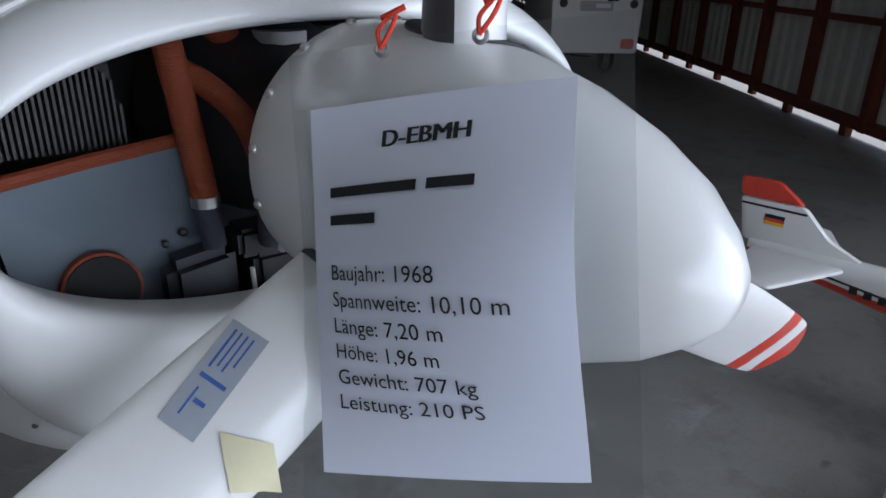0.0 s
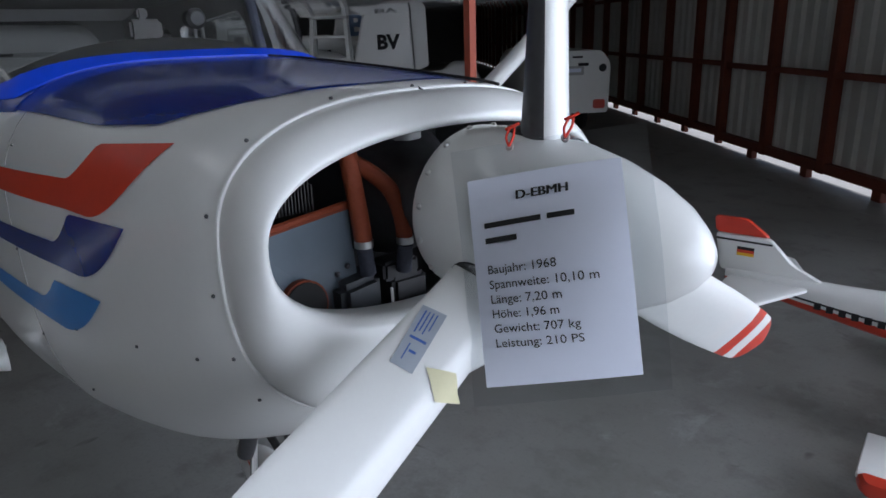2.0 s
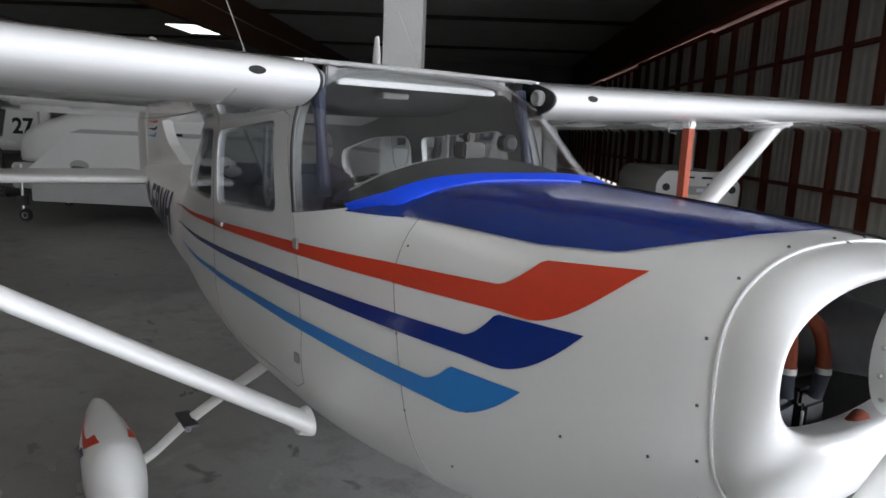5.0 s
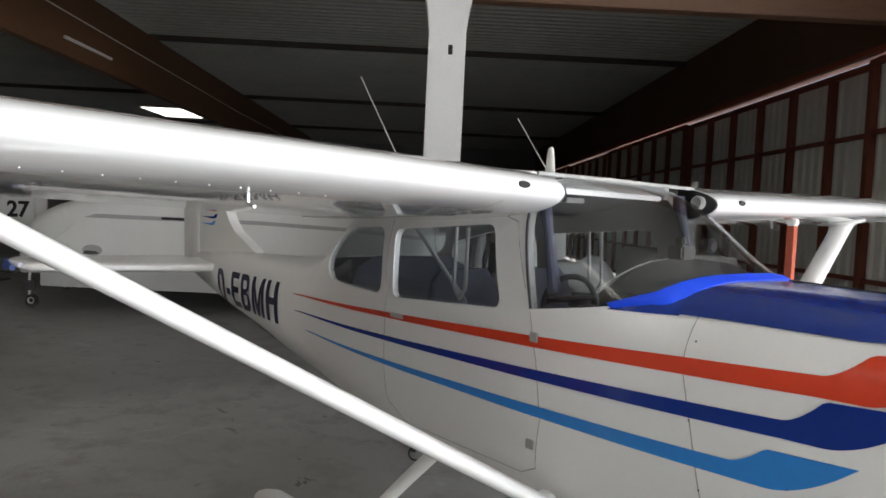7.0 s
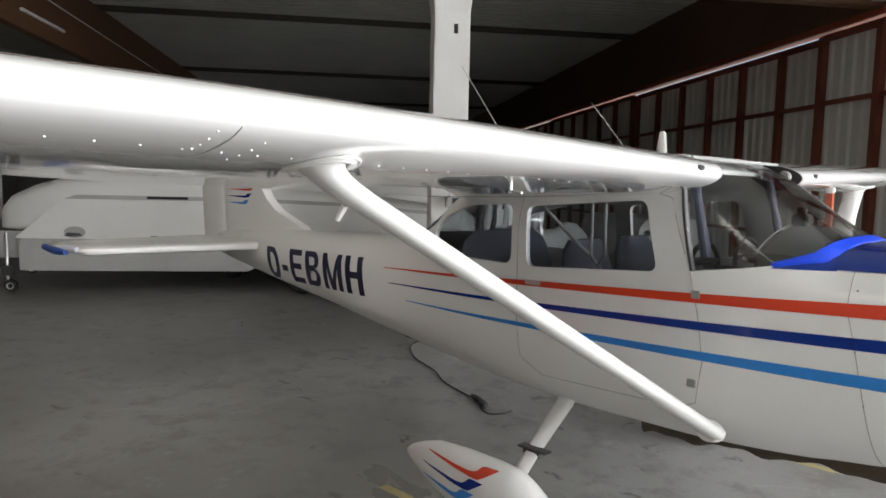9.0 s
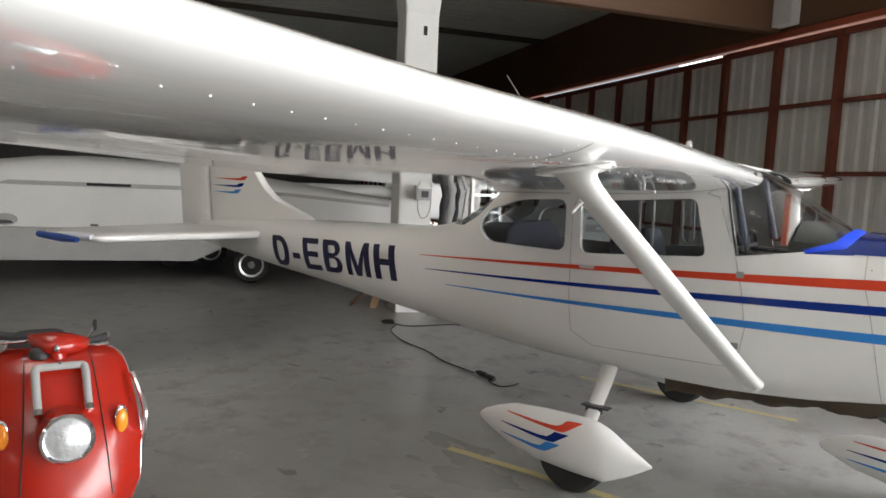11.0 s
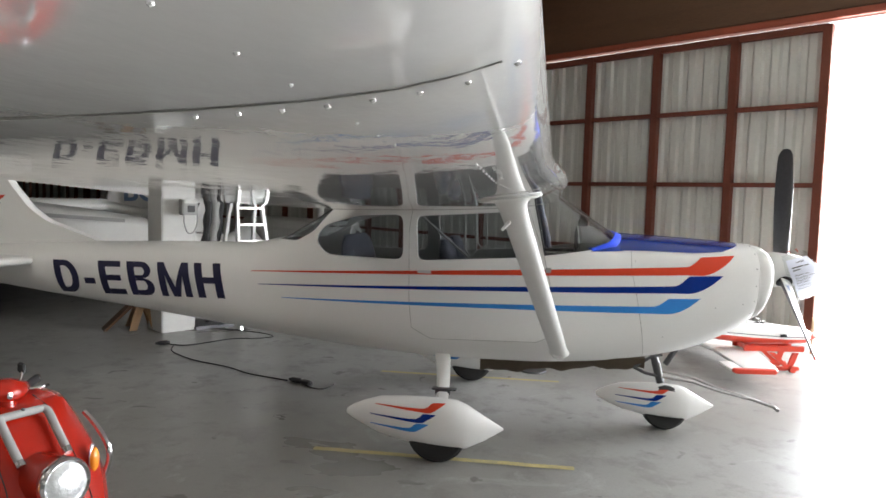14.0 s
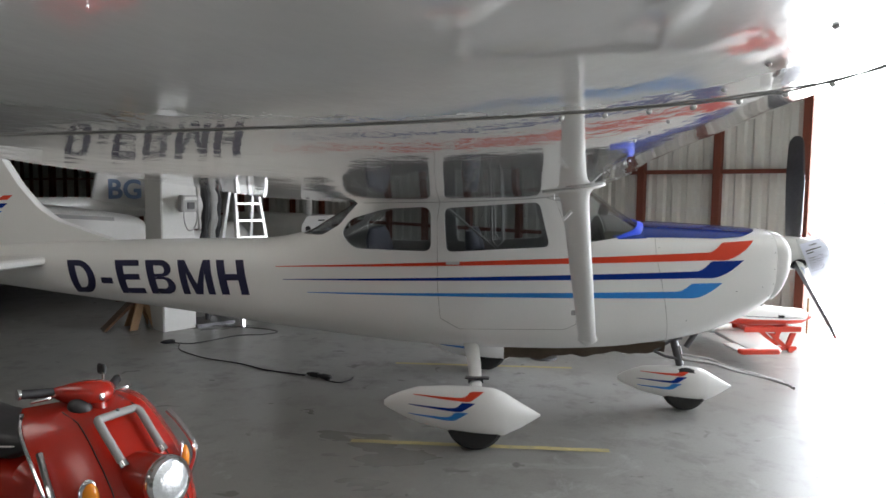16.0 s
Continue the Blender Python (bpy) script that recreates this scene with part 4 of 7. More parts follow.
# roof panels: the last one is real, the others glow as added fill
for i, (u, v) in enumerate(ROOF_FILLS + ((-24.9, 16.9),)):
    bm = bmesh.new()
    z0 = ROOF_Z - 0.004
    box(bm, u - 1.3, u + 1.3, -v - 0.8, -v + 0.8, z0 - 0.02, z0)
    structure("window_roof_%d" % (i + 1), in_hangar(bm), SKYLIGHT, "translucent white roof panel, added as unseen fill except for the last")
# closing walls
for nm, b_ in (("wall_back", (U0 - 0.2, U1 + 0.2, -V1 - 0.2, -V1, 0, 5.6)), ("wall_west", (U0 - 0.2, U0, -V1, 0.25, 0, 5.6)), ("wall_east", (U1, U1 + 0.2, -V1, 0.25, 0, 5.6))):
    bm = bmesh.new()
    box(bm, *b_)
    structure(nm, in_hangar(bm), BACKWALL, "dark hangar wall")

# yellow floor lines
for x0, x1, y0, y1 in ((-3.05, -1.30, -0.97, -0.94), (-3.1, -1.36, 1.17, 1.22)):
    bm = bmesh.new()
    n = 12
    rings = [[bm.verts.new((x0 + (x1 - x0) * i / n, y0 + (y1 - y0) * i / n + o + 0.004 * math.sin(i * 2.3), 0.004)) for o in (-0.03, 0.03)] for i in range(n + 1)]
    bridge(bm, rings, caps=False, closed=False)
    structure("line_marking", bm, YELLOW, "worn yellow line painted on the floor")


# ---- landing gear ----
def pant_ring(x, half, low, high, count=28):
    zc = (low + high) / 2
    out = []
    for k in range(count):
        a = 2 * math.pi * k / count
        c, s = math.cos(a), math.sin(a)
        e = 1.0 if s > 0 else 0.62
        out.append((x, half * math.copysign(abs(c) ** e, c), zc + (high - low) / 2 * math.copysign(abs(s) ** e, s)))
    return out


def wheel_pant(prefix, cx, cy, scale, tyre_r, tyre_w):
    """Streamlined fairing with a tyre showing under it; its nose points to +x."""
    prof = ((-0.62, 0.008, 0.275, 0.305), (-0.59, 0.016, 0.252, 0.332), (-0.50, 0.036, 0.210, 0.373), (-0.39, 0.064, 0.166, 0.408), (-0.20, 0.099, 0.126, 0.420),
            (0.00, 0.112, 0.114, 0.421), (0.12, 0.106, 0.106, 0.413), (0.19, 0.095, 0.106, 0.386), (0.30, 0.060, 0.158, 0.322), (0.39, 0.024, 0.212, 0.272), (0.43, 0.006, 0.238, 0.250))
    bm = bmesh.new()
    xs = [p[0] for p in prof]
    rings = []
    for x in spread(xs[0], xs[-1], 54):
        vals = [float(np.interp(x, xs, [p[k] for p in prof])) for k in (1, 2, 3)]
        rings.append([bm.verts.new(p) for p in pant_ring(x, *vals)])
    bridge(bm, rings)
    bmesh.ops.transform(bm, matrix=Matrix.Translation((cx, cy, 0)) @ Matrix.Diagonal((scale, scale, scale, 1)), verts=bm.verts)
    pant = part(prefix + "wheel_fairing", bm, WHITE, aircraft)
    bm = bmesh.new()
    turned(bm, [(-tyre_w / 2, tyre_r * 0.55), (-tyre_w / 2, tyre_r * 0.86), (-tyre_w * 0.36, tyre_r * 0.97), (0, tyre_r), (tyre_w * 0.36, tyre_r * 0.97), (tyre_w / 2, tyre_r * 0.86), (tyre_w / 2, tyre_r * 0.55)],
           pose(cx, cy, tyre_r, 0, 0, 90), 36)
    tyre = part("tyre", bm, RUBBER, pant)
    bm = bmesh.new()
    turned(bm, [(-tyre_w * 0.45, 0.02), (-tyre_w * 0.45, tyre_r * 0.56), (tyre_w * 0.45, tyre_r * 0.56), (tyre_w * 0.45, 0.02)], pose(cx, cy, tyre_r, 0, 0, 90), 24)
    part("rim", bm, ALU, pant)
    # flashes
    for s in (-1, 1):
        for zc, x_tip, length, mat_, nm in ((0.357, 0.055, 0.47, RED, "red_flash"), (0.291, 0.0, 0.45, NAVY, "navy_flash"), (0.228, -0.045, 0.40, SKYBLUE, "sky_blue_flash")):
            bm = bmesh.new()
            upper = [(-length, 0.012), (-0.17, 0.008), (-0.12, 0.012), (-0.085, 0.045), (0.0, 0.045)]
            lower = [(-length, 0.008), (-0.17, -0.012), (-0.12, -0.015), (-0.085, -0.012), (0.0, 0.043)]
            grid = []
            for x in spread(-length, 0.0, 22):
                hi = float(np.interp(x, [p[0] for p in upper], [p[1] for p in upper]))
                lo = float(np.interp(x, [p[0] for p in lower], [p[1] for p in lower]))
                col = []
                for r in range(4):
                    z = zc + lo + (hi - lo) * r / 3
                    xx = x_tip + x
                    half, low, high = [float(np.interp(xx, xs, [p[k] for p in prof])) for k in (1, 2, 3)]
                    q = min(0.98, abs(z - (low + high) / 2) / ((high - low) / 2))
                    n_ = 2.0 if z > (low + high) / 2 else 3.226
                    y = half * (1 - q ** n_) ** (1 / n_)
                    col.append(bm.verts.new(Vector((cx + xx * scale, cy + s * (y * scale + 0.003), z * scale))))
                grid.append(col)
            for a, b in zip(grid, grid[1:]):
                for r in range(3):
                    bm.faces.new((a[r], a[r + 1], b[r + 1], b[r]))
            part(nm, bm, mat_, pant)
    return pant


for s in (-1, 1):
    pant = wheel_pant("main_", -2.195, s * 1.04, 1.0, 0.20, 0.15)
    bm = bmesh.new()
    rings = []
    for x, y, z, w in ((-2.29, 0.34, 0.585, 0.060), (-2.26, 0.43, 0.548, 0.055), (-2.23, 0.60, 0.470, 0.049), (-2.21, 0.76, 0.383, 0.044), (-2.20, 0.88, 0.290, 0.040), (-2.195, 0.98, 0.230, 0.036)):
        rings.append([bm.verts.new((x + a * w, s * y, z + b * 0.012)) for a, b in ((-1, -0.3), (-0.6, -1), (0.6, -1), (1, 0), (0.6, 1), (-0.6, 1))])
    bridge(bm, rings)
    leg = part("gear_leg", bm, WHITE, aircraft)
    bm = bmesh.new()
    box(bm, -2.285, -2.115, s * 0.755 - 0.03, s * 0.755 + 0.03, 0.398, 0.408, bevel=0.003)
    box(bm, -2.262, -2.158, s * 0.758 - 0.012, s * 0.758 + 0.012, 0.362, 0.400, bevel=0.004)
    part("step_plate", bm, STEEL, leg, "dark step plate on the gear leg")
nose_pant = wheel_pant("nose_", -0.585, 0.0, 0.84, 0.175, 0.13)
bm = bmesh.new()
tube(bm, [(-0.70, 0, 0.64), (-0.62, 0, 0.36)], 0.032, 14)
tube(bm, [(-0.83, -0.02, 0.47), (-0.70, -0.02, 0.56), (-0.62, -0.02, 0.58)], 0.012, 8)
tube(bm, [(-0.83, -0.02, 0.47), (-0.74, -0.02, 0.43), (-0.63, -0.02, 0.41)], 0.012, 8)
part("nose_leg", bm, STEEL, aircraft, "dark steel nose leg with torque links")
bm = bmesh.new()
for s in (-1, 1):
    tube(bm, [(-0.66, s * 0.07, 0.54), (-0.64, s * 0.09, 0.44), (-0.40, s * 0.08, 0.41), (-0.22, s * 0.05, 0.35)], 0.011, 8)
    tube(bm, [(-0.22, s * 0.05, 0.35), (0.02, s * 0.03, 0.295)], 0.010, 8)
tube(bm, [(-0.02, 0, 0.305), (0.22, 0.0, 0.235)], 0.013, 8)
tube(bm, [(0.20, -0.09, 0.24), (0.20, 0.09, 0.24)], 0.012, 8)
tow = part("tow_bar", bm, WORN_STEEL, None)
tagged(tow, "bare metal tow bar hooked to the nose wheel", "tow bar")

# ---- skin details of the aircraft ----
def on_side(x, z, s, lift=0.0):
    return Vector((x, s * (side_y(x, z) + lift), z))


for s in (-1, 1):
    # firewall joint and door edges
    bm = bmesh.new()
    tube(bm, [on_side(-0.94 + 0.13 * max(0, (1.25 - z) / 0.65) ** 0.8, z, s, -0.0005) for z in spread(0.62, 1.40, 26)], 0.0022, 5)
    part("cowl_joint", bm, SEAM, aircraft)
    bm = bmesh.new()
    edge = [(-1.545, 1.335), (-1.50, 1.15), (-1.47, 0.95), (-1.50, 0.76), (-1.58, 0.72), (-2.35, 0.70), (-2.49, 0.78), (-2.51, 1.0), (-2.52, 1.5), (-2.50, 1.66), (-2.40, 1.685), (-1.80, 1.70), (-1.66, 1.66), (-1.545, 1.335)]
    pts = []
    for (xa, za), (xb, zb_) in zip(edge, edge[1:]):
        pts += [on_side(xa + (xb - xa) * t, za + (zb_ - za) * t, s, -0.001) for t in (0, 0.25, 0.5, 0.75)]
    tube(bm, pts, 0.0024, 5)
    part("door_gap", bm, SEAM, aircraft)
    # hinges, handle and a small step tab
    for z in (1.245, 0.85):
        bm = bmesh.new()
        box(bm, -0.020, 0.020, -0.005, 0.004, -0.018, 0.018, bevel=0.003)
        ob = part("hinge", bm, GREY_TRIM, aircraft)
        ob.location = on_side(-1.515, z, s, 0.002)
    bm = bmesh.new()
    box(bm, -0.05, 0.05, -0.006, 0.006, -0.011, 0.011, bevel=0.004)
    part("door_handle", bm, ALU, aircraft).location = on_side(-2.40, 1.195, s, 0.004)
    # windscreen side seal
    bm = bmesh.new()
    tube(bm, [on_side(-1.54 - 0.09 * t, 1.345 + 0.40 * t, s, 0.001) for t in spread(0, 1, 10)], 0.006, 6)
    part("window_seal", bm, DARK, aircraft)
    # fasteners on the cowl
    screws([on_side(x, z, s, 0.0005) for x, z in ((-0.075, 1.399), (-0.075, 1.30), (-0.075, 1.18), (-0.075, 1.072), (-0.16, 1.05), (-0.09, 0.98), (-0.35, 1.02), (-0.62, 0.98), (-0.915, 1.33), (-0.90, 1.10), (-0.86, 0.90), (-0.70, 0.80))], 0.0034, aircraft, STEEL)
# top cowl panel joint and hinge line
bm = bmesh.new()


def on_top(x, y, lift=0.001):
    zb, zt, hw, zc, nu, nl = station(x)
    return Vector((x, y, zc + (zt - zc) * (1 - min(abs(y) / hw, 1) ** nu) ** (1 / nu) + lift))


tube(bm, [on_top(x, 0.19, 0.006) for x in spread(-0.06, -0.97, 60)], 0.0032, 5)
tube(bm, [on_top(x, -0.005, 0.003) for x in spread(-0.052, 0.03, 5)], 0.002, 5)
part("panel_joint", bm, GAP, aircraft)
screws([on_top(-0.075, y, 0.001) for y in (-0.16, 0.0, 0.12, 0.26)], 0.0034, aircraft, STEEL)

# aerials on the roof and under the belly
bm = bmesh.new()
rings = []
for z, w, t in ((1.84, 0.075, 0.024), (1.93, 0.055, 0.018), (1.995, 0.036, 0.013), (2.005, 0.02, 0.008)):
    rings.append([bm.verts.new((-1.99 + w * 0.5 * math.cos(a), -0.02 + t * 0.5 * math.sin(a), z)) for a in spread(0, 2 * math.pi * 11 / 12, 12)])
bridge(bm, rings)
part("blade_aerial", bm, WHITE, aircraft, "small white blade aerial on the roof")
for a_, b_ in (((-2.43, 0.503, 1.85), (-2.815, 0.541, 2.27)), ((-2.75, -0.28, 1.84), (-3.15, -0.36, 2.42))):
    bm = bmesh.new()
    tube(bm, [a_, b_], 0.004, 6)
    part("whip_aerial", bm, ALU, aircraft, "thin whip aerial")
bm = bmesh.new()
rings = []
for z, w in ((0.53, 0.09), (0.46, 0.07), (0.435, 0.05)):
    rings.append([bm.verts.new((-1.05 + w * 0.5 * math.cos(a), 0.012 * math.sin(a), z)) for a in spread(0, 2 * math.pi * 9 / 10, 10)])
bridge(bm, rings)
part("belly_drain", bm, WHITE, aircraft)
bm = bmesh.new()
tube(bm, [(-0.55, -0.16, 0.66), (-0.62, -0.16, 0.54)], 0.022, 12)
part("exhaust_pipe", bm, STEEL, aircraft, "short exhaust pipe under the cowl")
# fitting under the outer wing
for s in (-1, 1):
    bm = bmesh.new()
    tube(bm, [(-2.42, s * 3.55, 1.765), (-2.62, s * 3.55, 1.745)], [0.010, 0.006], 8)
    tube(bm, [(-2.50, s * 3.50, 1.758), (-2.50, s * 3.62, 1.758)], 0.014, 8)
    part("aileron_rod", bm, STEEL, aircraft, "dark aileron push rod under the wing")
    bm = bmesh.new()
    tube(bm, [(-1.74, s * 1.55, 1.74), (-1.74, s * 1.55, 1.68), (-1.69, s * 1.55, 1.672)], 0.006, 6)
    part("vent_tube", bm, ALU, aircraft)
# wing root ends: dark seal ring and round cabin vent
for s in (-1, 1):
    x0, chord, z0 = wing_chord(0.5)
    bm = bmesh.new()
    lip = [q for q in FOIL if q[0] < 0.16]
    rings = [[bm.verts.new(wing_point(0.5, c * 0.98 + 0.002, zf * 0.97) + Vector((0, s * y, 0))) for c, zf in lip] for y in (0.499, 0.488)]
    bridge(bm, rings)
    part("root_seal", bm, DARK, aircraft, "dark panel at the wing root")
    bm = bmesh.new()
    turned(bm, [(-0.012, 0.0), (-0.012, 0.030), (0.012, 0.033), (0.02, 0.025), (0.016, 0.018), (0.016, 0.0)], pose(x0 - 0.085, s * 0.478, z0 + 0.008, 0, 0, 90 * -s), 24)
    part("cabin_vent", bm, GREY_TRIM, aircraft, "round grey cabin air vent")

# ---- cabin ----
bm = bmesh.new()
box(bm, -1.70, -1.64, -0.39, 0.36, 1.80, 1.845, bevel=0.012)
spar = part("spar_cover", bm, GREY_TRIM, aircraft, "pale bar across the cabin roof")
bm = bmesh.new()
box(bm, -1.655, -1.625, -0.36, 0.33, 1.778, 1.800, bevel=0.006)
part("lower_rail", bm, WHITE, spar)
for y in (-0.385, 0.355):
    bm = bmesh.new()
    box(bm, -1.66, -1.62, y - 0.02, y + 0.02, 1.785, 1.84, bevel=0.006)
    part("end_bracket", bm, GREY_TRIM, spar)
bm = bmesh.new()
rings = [[bm.verts.new((x, y, z + d)) for x, z in ((-1.69, 1.838), (-1.80, 1.800), (-2.00, 1.735), (-2.30, 1.700), (-3.05, 1.690)) for d in (0.0,)] + [bm.verts.new((x, y, z + 0.01)) for x, z in ((-3.05, 1.690), (-2.30, 1.700), (-2.00, 1.735), (-1.80, 1.800), (-1.69, 1.838))] for y in (-0.47, 0.47)]
bridge(bm, rings)
part("headliner", bm, HEADLINER, aircraft)
bm = bmesh.new()
box(bm, -1.90, -1.83, -0.07, 0.05, 1.752, 1.775, bevel=0.005)
part("dome_light", bm, GREY_TRIM, aircraft)
# front pillars inside
for s in (-1, 1):
    bm = bmesh.new()
    tube(bm, [(-1.62, s * 0.44, 1.80), (-1.57, s * 0.445, 1.62), (-1.52, s * 0.45, 1.40)], [0.032, 0.018, 0.026], 10)
    part("cabin_pillar", bm, PILLAR_BLUE, aircraft, "dark blue-grey cabin pillar")
# panel and glare shield, with a pale piping along its rear edge
bm = bmesh.new()
rings, piping = [], []
for y in spread(-0.46, 0.46, 25):
    h = 1.550 - 0.112 * (abs(y) / 0.47) ** 2.2
    rings.append([bm.verts.new((x, y, z)) for x, z in ((-1.06, min(1.470, h - 0.01)), (-1.18, h - 0.004), (-1.285, h), (-1.305, h - 0.014), (-1.300, h - 0.05), (-1.300, 1.10), (-1.24, 1.10), (-1.10, 1.30))])
    piping.append(Vector((-1.306, y, h - 0.003)))
for v in bm.verts:
    v.co.y *= float(np.interp(v.co.x, (-1.30, -1.20, -1.06), (1.0, 0.96, 0.84)))
bridge(bm, rings)
panel = part("instrument_panel", bm, GLARE, aircraft, "dark grey glare shield and instrument panel")
bm = bmesh.new()
tube(bm, piping, 0.0035, 6)
part("piping", bm, GREY_TRIM, panel)
for y_, z_, r in ((-0.34, 1.36, 0.038), (-0.25, 1.41, 0.038), (-0.16, 1.42, 0.038), (-0.25, 1.32, 0.038), (-0.16, 1.33, 0.038), (0.30, 1.37, 0.030), (0.22, 1.37, 0.030)):
    bm = bmesh.new()
    turned(bm, [(0.0, 0.0), (0.0, r), (-0.008, r), (-0.008, r - 0.006), (-0.004, r - 0.008), (-0.004, 0.0)], pose(-1.301, y_, z_, 0, 0, 0), 20)
    part("gauge", bm, DARK, panel, "round black instrument")
bm = bmesh.new()
box(bm, -1.30, -1.23, -0.09, 0.00, 1.545, 1.60, bevel=0.008)
box(bm, -1.29, -1.25, -0.06, -0.03, 1.60, 1.63, bevel=0.006)
part("compass_mount", bm, FIN_METAL, panel)
bm = bmesh.new()
turned(bm, [(-0.02, 0.0), (-0.02, 0.028), (0.02, 0.03), (0.03, 0.02), (0.03, 0.0)], pose(-1.25, 0.10, 1.60, 0, 0, 0), 20)
part("compass", bm, DARK, panel)
for s in (-1, 1):
    bm = bmesh.new()
    wheel_at = Vector((-1.62, s * 0.25, 1.34))
    tube(bm, [wheel_at + Vector((0, 0.15 * math.cos(a), 0.11 * math.sin(a))) for a in spread(-0.5, math.pi + 0.5, 22)], 0.012, 8)
    tube(bm, [wheel_at + Vector((0.31, 0, 0)), wheel_at], 0.014, 8)
    tube(bm, [wheel_at + Vector((0, -0.14, 0.02)), wheel_at + Vector((0, 0.14, 0.02))], 0.014, 8)
    part("control_wheel", bm, DARK, aircraft)


def cabin_seat(x, y, wide):
    bm = bmesh.new()
    rings = []
    for z, f, t in ((0.96, 0.46, 0.05), (1.06, 0.50, 0.07), (1.24, 0.48, 0.06), (1.36, 0.42, 0.05), (1.42, 0.30, 0.035)):
        rings.append([bm.verts.new((x - 0.16 * (z - 0.98) + t * math.cos(a), y + wide * f * math.copysign(abs(math.sin(a)) ** 0.6, math.sin(a)), z)) for a in spread(0, 2 * math.pi * 19 / 20, 20)])
    bridge(bm, rings)
    back = part("seat_back", bm, SEAT, aircraft, "dark blue cloth seat back")
    bm = bmesh.new()
    box(bm, x + 0.0, x + 0.46, y - wide * 0.46, y + wide * 0.46, 0.86, 1.0, bevel=0.04)
    part("seat_cushion", bm, SEAT, back)


cabin_seat(-2.22, -0.26, 0.46)
cabin_seat(-2.22, 0.26, 0.46)
cabin_seat(-3.00, 0.0, 0.92)
bm = bmesh.new()
box(bm, -3.3, -1.0, -0.45, 0.45, 0.78, 0.80)
part("cabin_floor", bm, CABIN, aircraft)
bm = bmesh.new()
tube(bm, [(-2.46, -0.42, 1.60), (-2.10, -0.40, 1.30), (-2.04, -0.38, 1.05)], 0.010, 6)
part("seat_belt", bm, GREY_TRIM, aircraft)
for s in (-1, 1):
    bm = bmesh.new()
    tube(bm, [(-2.13, s * 0.44, 1.62), (-2.12, s * 0.45, 1.36), (-2.08, s * 0.45, 1.31), (-2.04, s * 0.45, 1.36), (-2.05, s * 0.44, 1.62)], 0.009, 8)
    part("grab_handle", bm, GREY_TRIM, aircraft)

# ---- engine seen through the cooling opening ----
engine = empty("engine", "aircraft engine with orange hoses and grey baffle in the cowl", "engine", place=(0, MIDDLE, 0))


def eng(bm):
    bmesh.ops.translate(bm, verts=bm.verts, vec=(0, -MIDDLE, 0))
    return bm


# black sheet behind the engine: the bay's deep shade put into its colour
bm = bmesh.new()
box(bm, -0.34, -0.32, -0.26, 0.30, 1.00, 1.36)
part("bay_dark_sheet", eng(bm), GAP, engine)
bm = bmesh.new()
vs = [bm.verts.new(p) for p in ((-0.085, -0.275, 1.242), (-0.095, -0.082, 1.262), (-0.095, -0.066, 1.05), (-0.07, -0.26, 1.05),
                                (-0.092, -0.275, 1.242), (-0.102, -0.082, 1.262), (-0.102, -0.066, 1.05), (-0.077, -0.26, 1.05))]
for f in ((0, 1, 2, 3), (7, 6, 5, 4), (0, 4, 5, 1), (1, 5, 6, 2), (2, 6, 7, 3), (3, 7, 4, 0)):
    bm.faces.new([vs[i] for i in f])
baffle = part("baffle", eng(bm), BAFFLE, engine, "grey-blue sheet metal baffle")
for yy, zz in ((-0.115, 1.155), (-0.095, 1.165), (-0.115, 1.125)):
    bm = bmesh.new()
    bmesh.ops.create_icosphere(bm, subdivisions=2, radius=0.005, matrix=Matrix.Translation((-0.088, yy, zz)))
    part("rivet", eng(bm), STEEL, baffle)
bm = bmesh.new()
tube(bm, [(-0.088, -0.285, 1.246), (-0.094, -0.18, 1.258), (-0.098, -0.08, 1.268)], 0.008, 8)
part("seal_strip", eng(bm), HOSE, engine, "orange rubber seal on the baffle's edge")
bm = bmesh.new()
box(bm, -0.22, -0.20, -0.24, -0.12, 1.25, 1.35)
cylinder = part("cylinder", eng(bm), FIN_METAL, engine, "cast cylinder with cooling fins")
for k in range(22):
    yy = -0.262 + 0.0062 * k
    bm = bmesh.new()
    far = max(0.0, (k - 15) / 6)
    box(bm, -0.20, -0.125, yy, yy + 0.0028, 1.262, 1.352 - 0.045 * (1 - math.sqrt(max(0.0, 1 - far * far))))
    part("cooling_fin", eng(bm), FIN_METAL, cylinder)
for pts, r, nm in (
        ([(-0.075, -0.092, 1.39), (-0.073, -0.085, 1.33), (-0.068, -0.078, 1.26), (-0.066, -0.073, 1.205)], 0.0155, "hose"),
        ([(-0.10, -0.080, 1.345), (-0.075, -0.055, 1.328), (-0.045, -0.030, 1.295), (-0.032, -0.018, 1.25), (-0.030, -0.014, 1.205)], 0.014, "hose"),
        ([(-0.13, -0.03, 1.39), (-0.12, 0.02, 1.34), (-0.11, 0.04, 1.27)], 0.016, "hose"),
        ([(-0.01, 0.028, 1.06), (0.0, 0.06, 1.085), (0.0, 0.10, 1.10)], 0.019, "hose")):
    bm = bmesh.new()
    tube(bm, smooth_path(pts, 6), r, 14)
    part(nm, eng(bm), HOSE, engine, "orange-brown heat-proof hose")
for c_, r in (((-0.066, -0.073, 1.205), 0.0165), ((-0.030, -0.014, 1.207), 0.0152)):
    bm = bmesh.new()
    tube(bm, [Vector(c_) - Vector((0, 0, 0.006)), Vector(c_) + Vector((0, 0, 0.006))], r, 14)
    part("hose_clamp", eng(bm), ALU, engine)
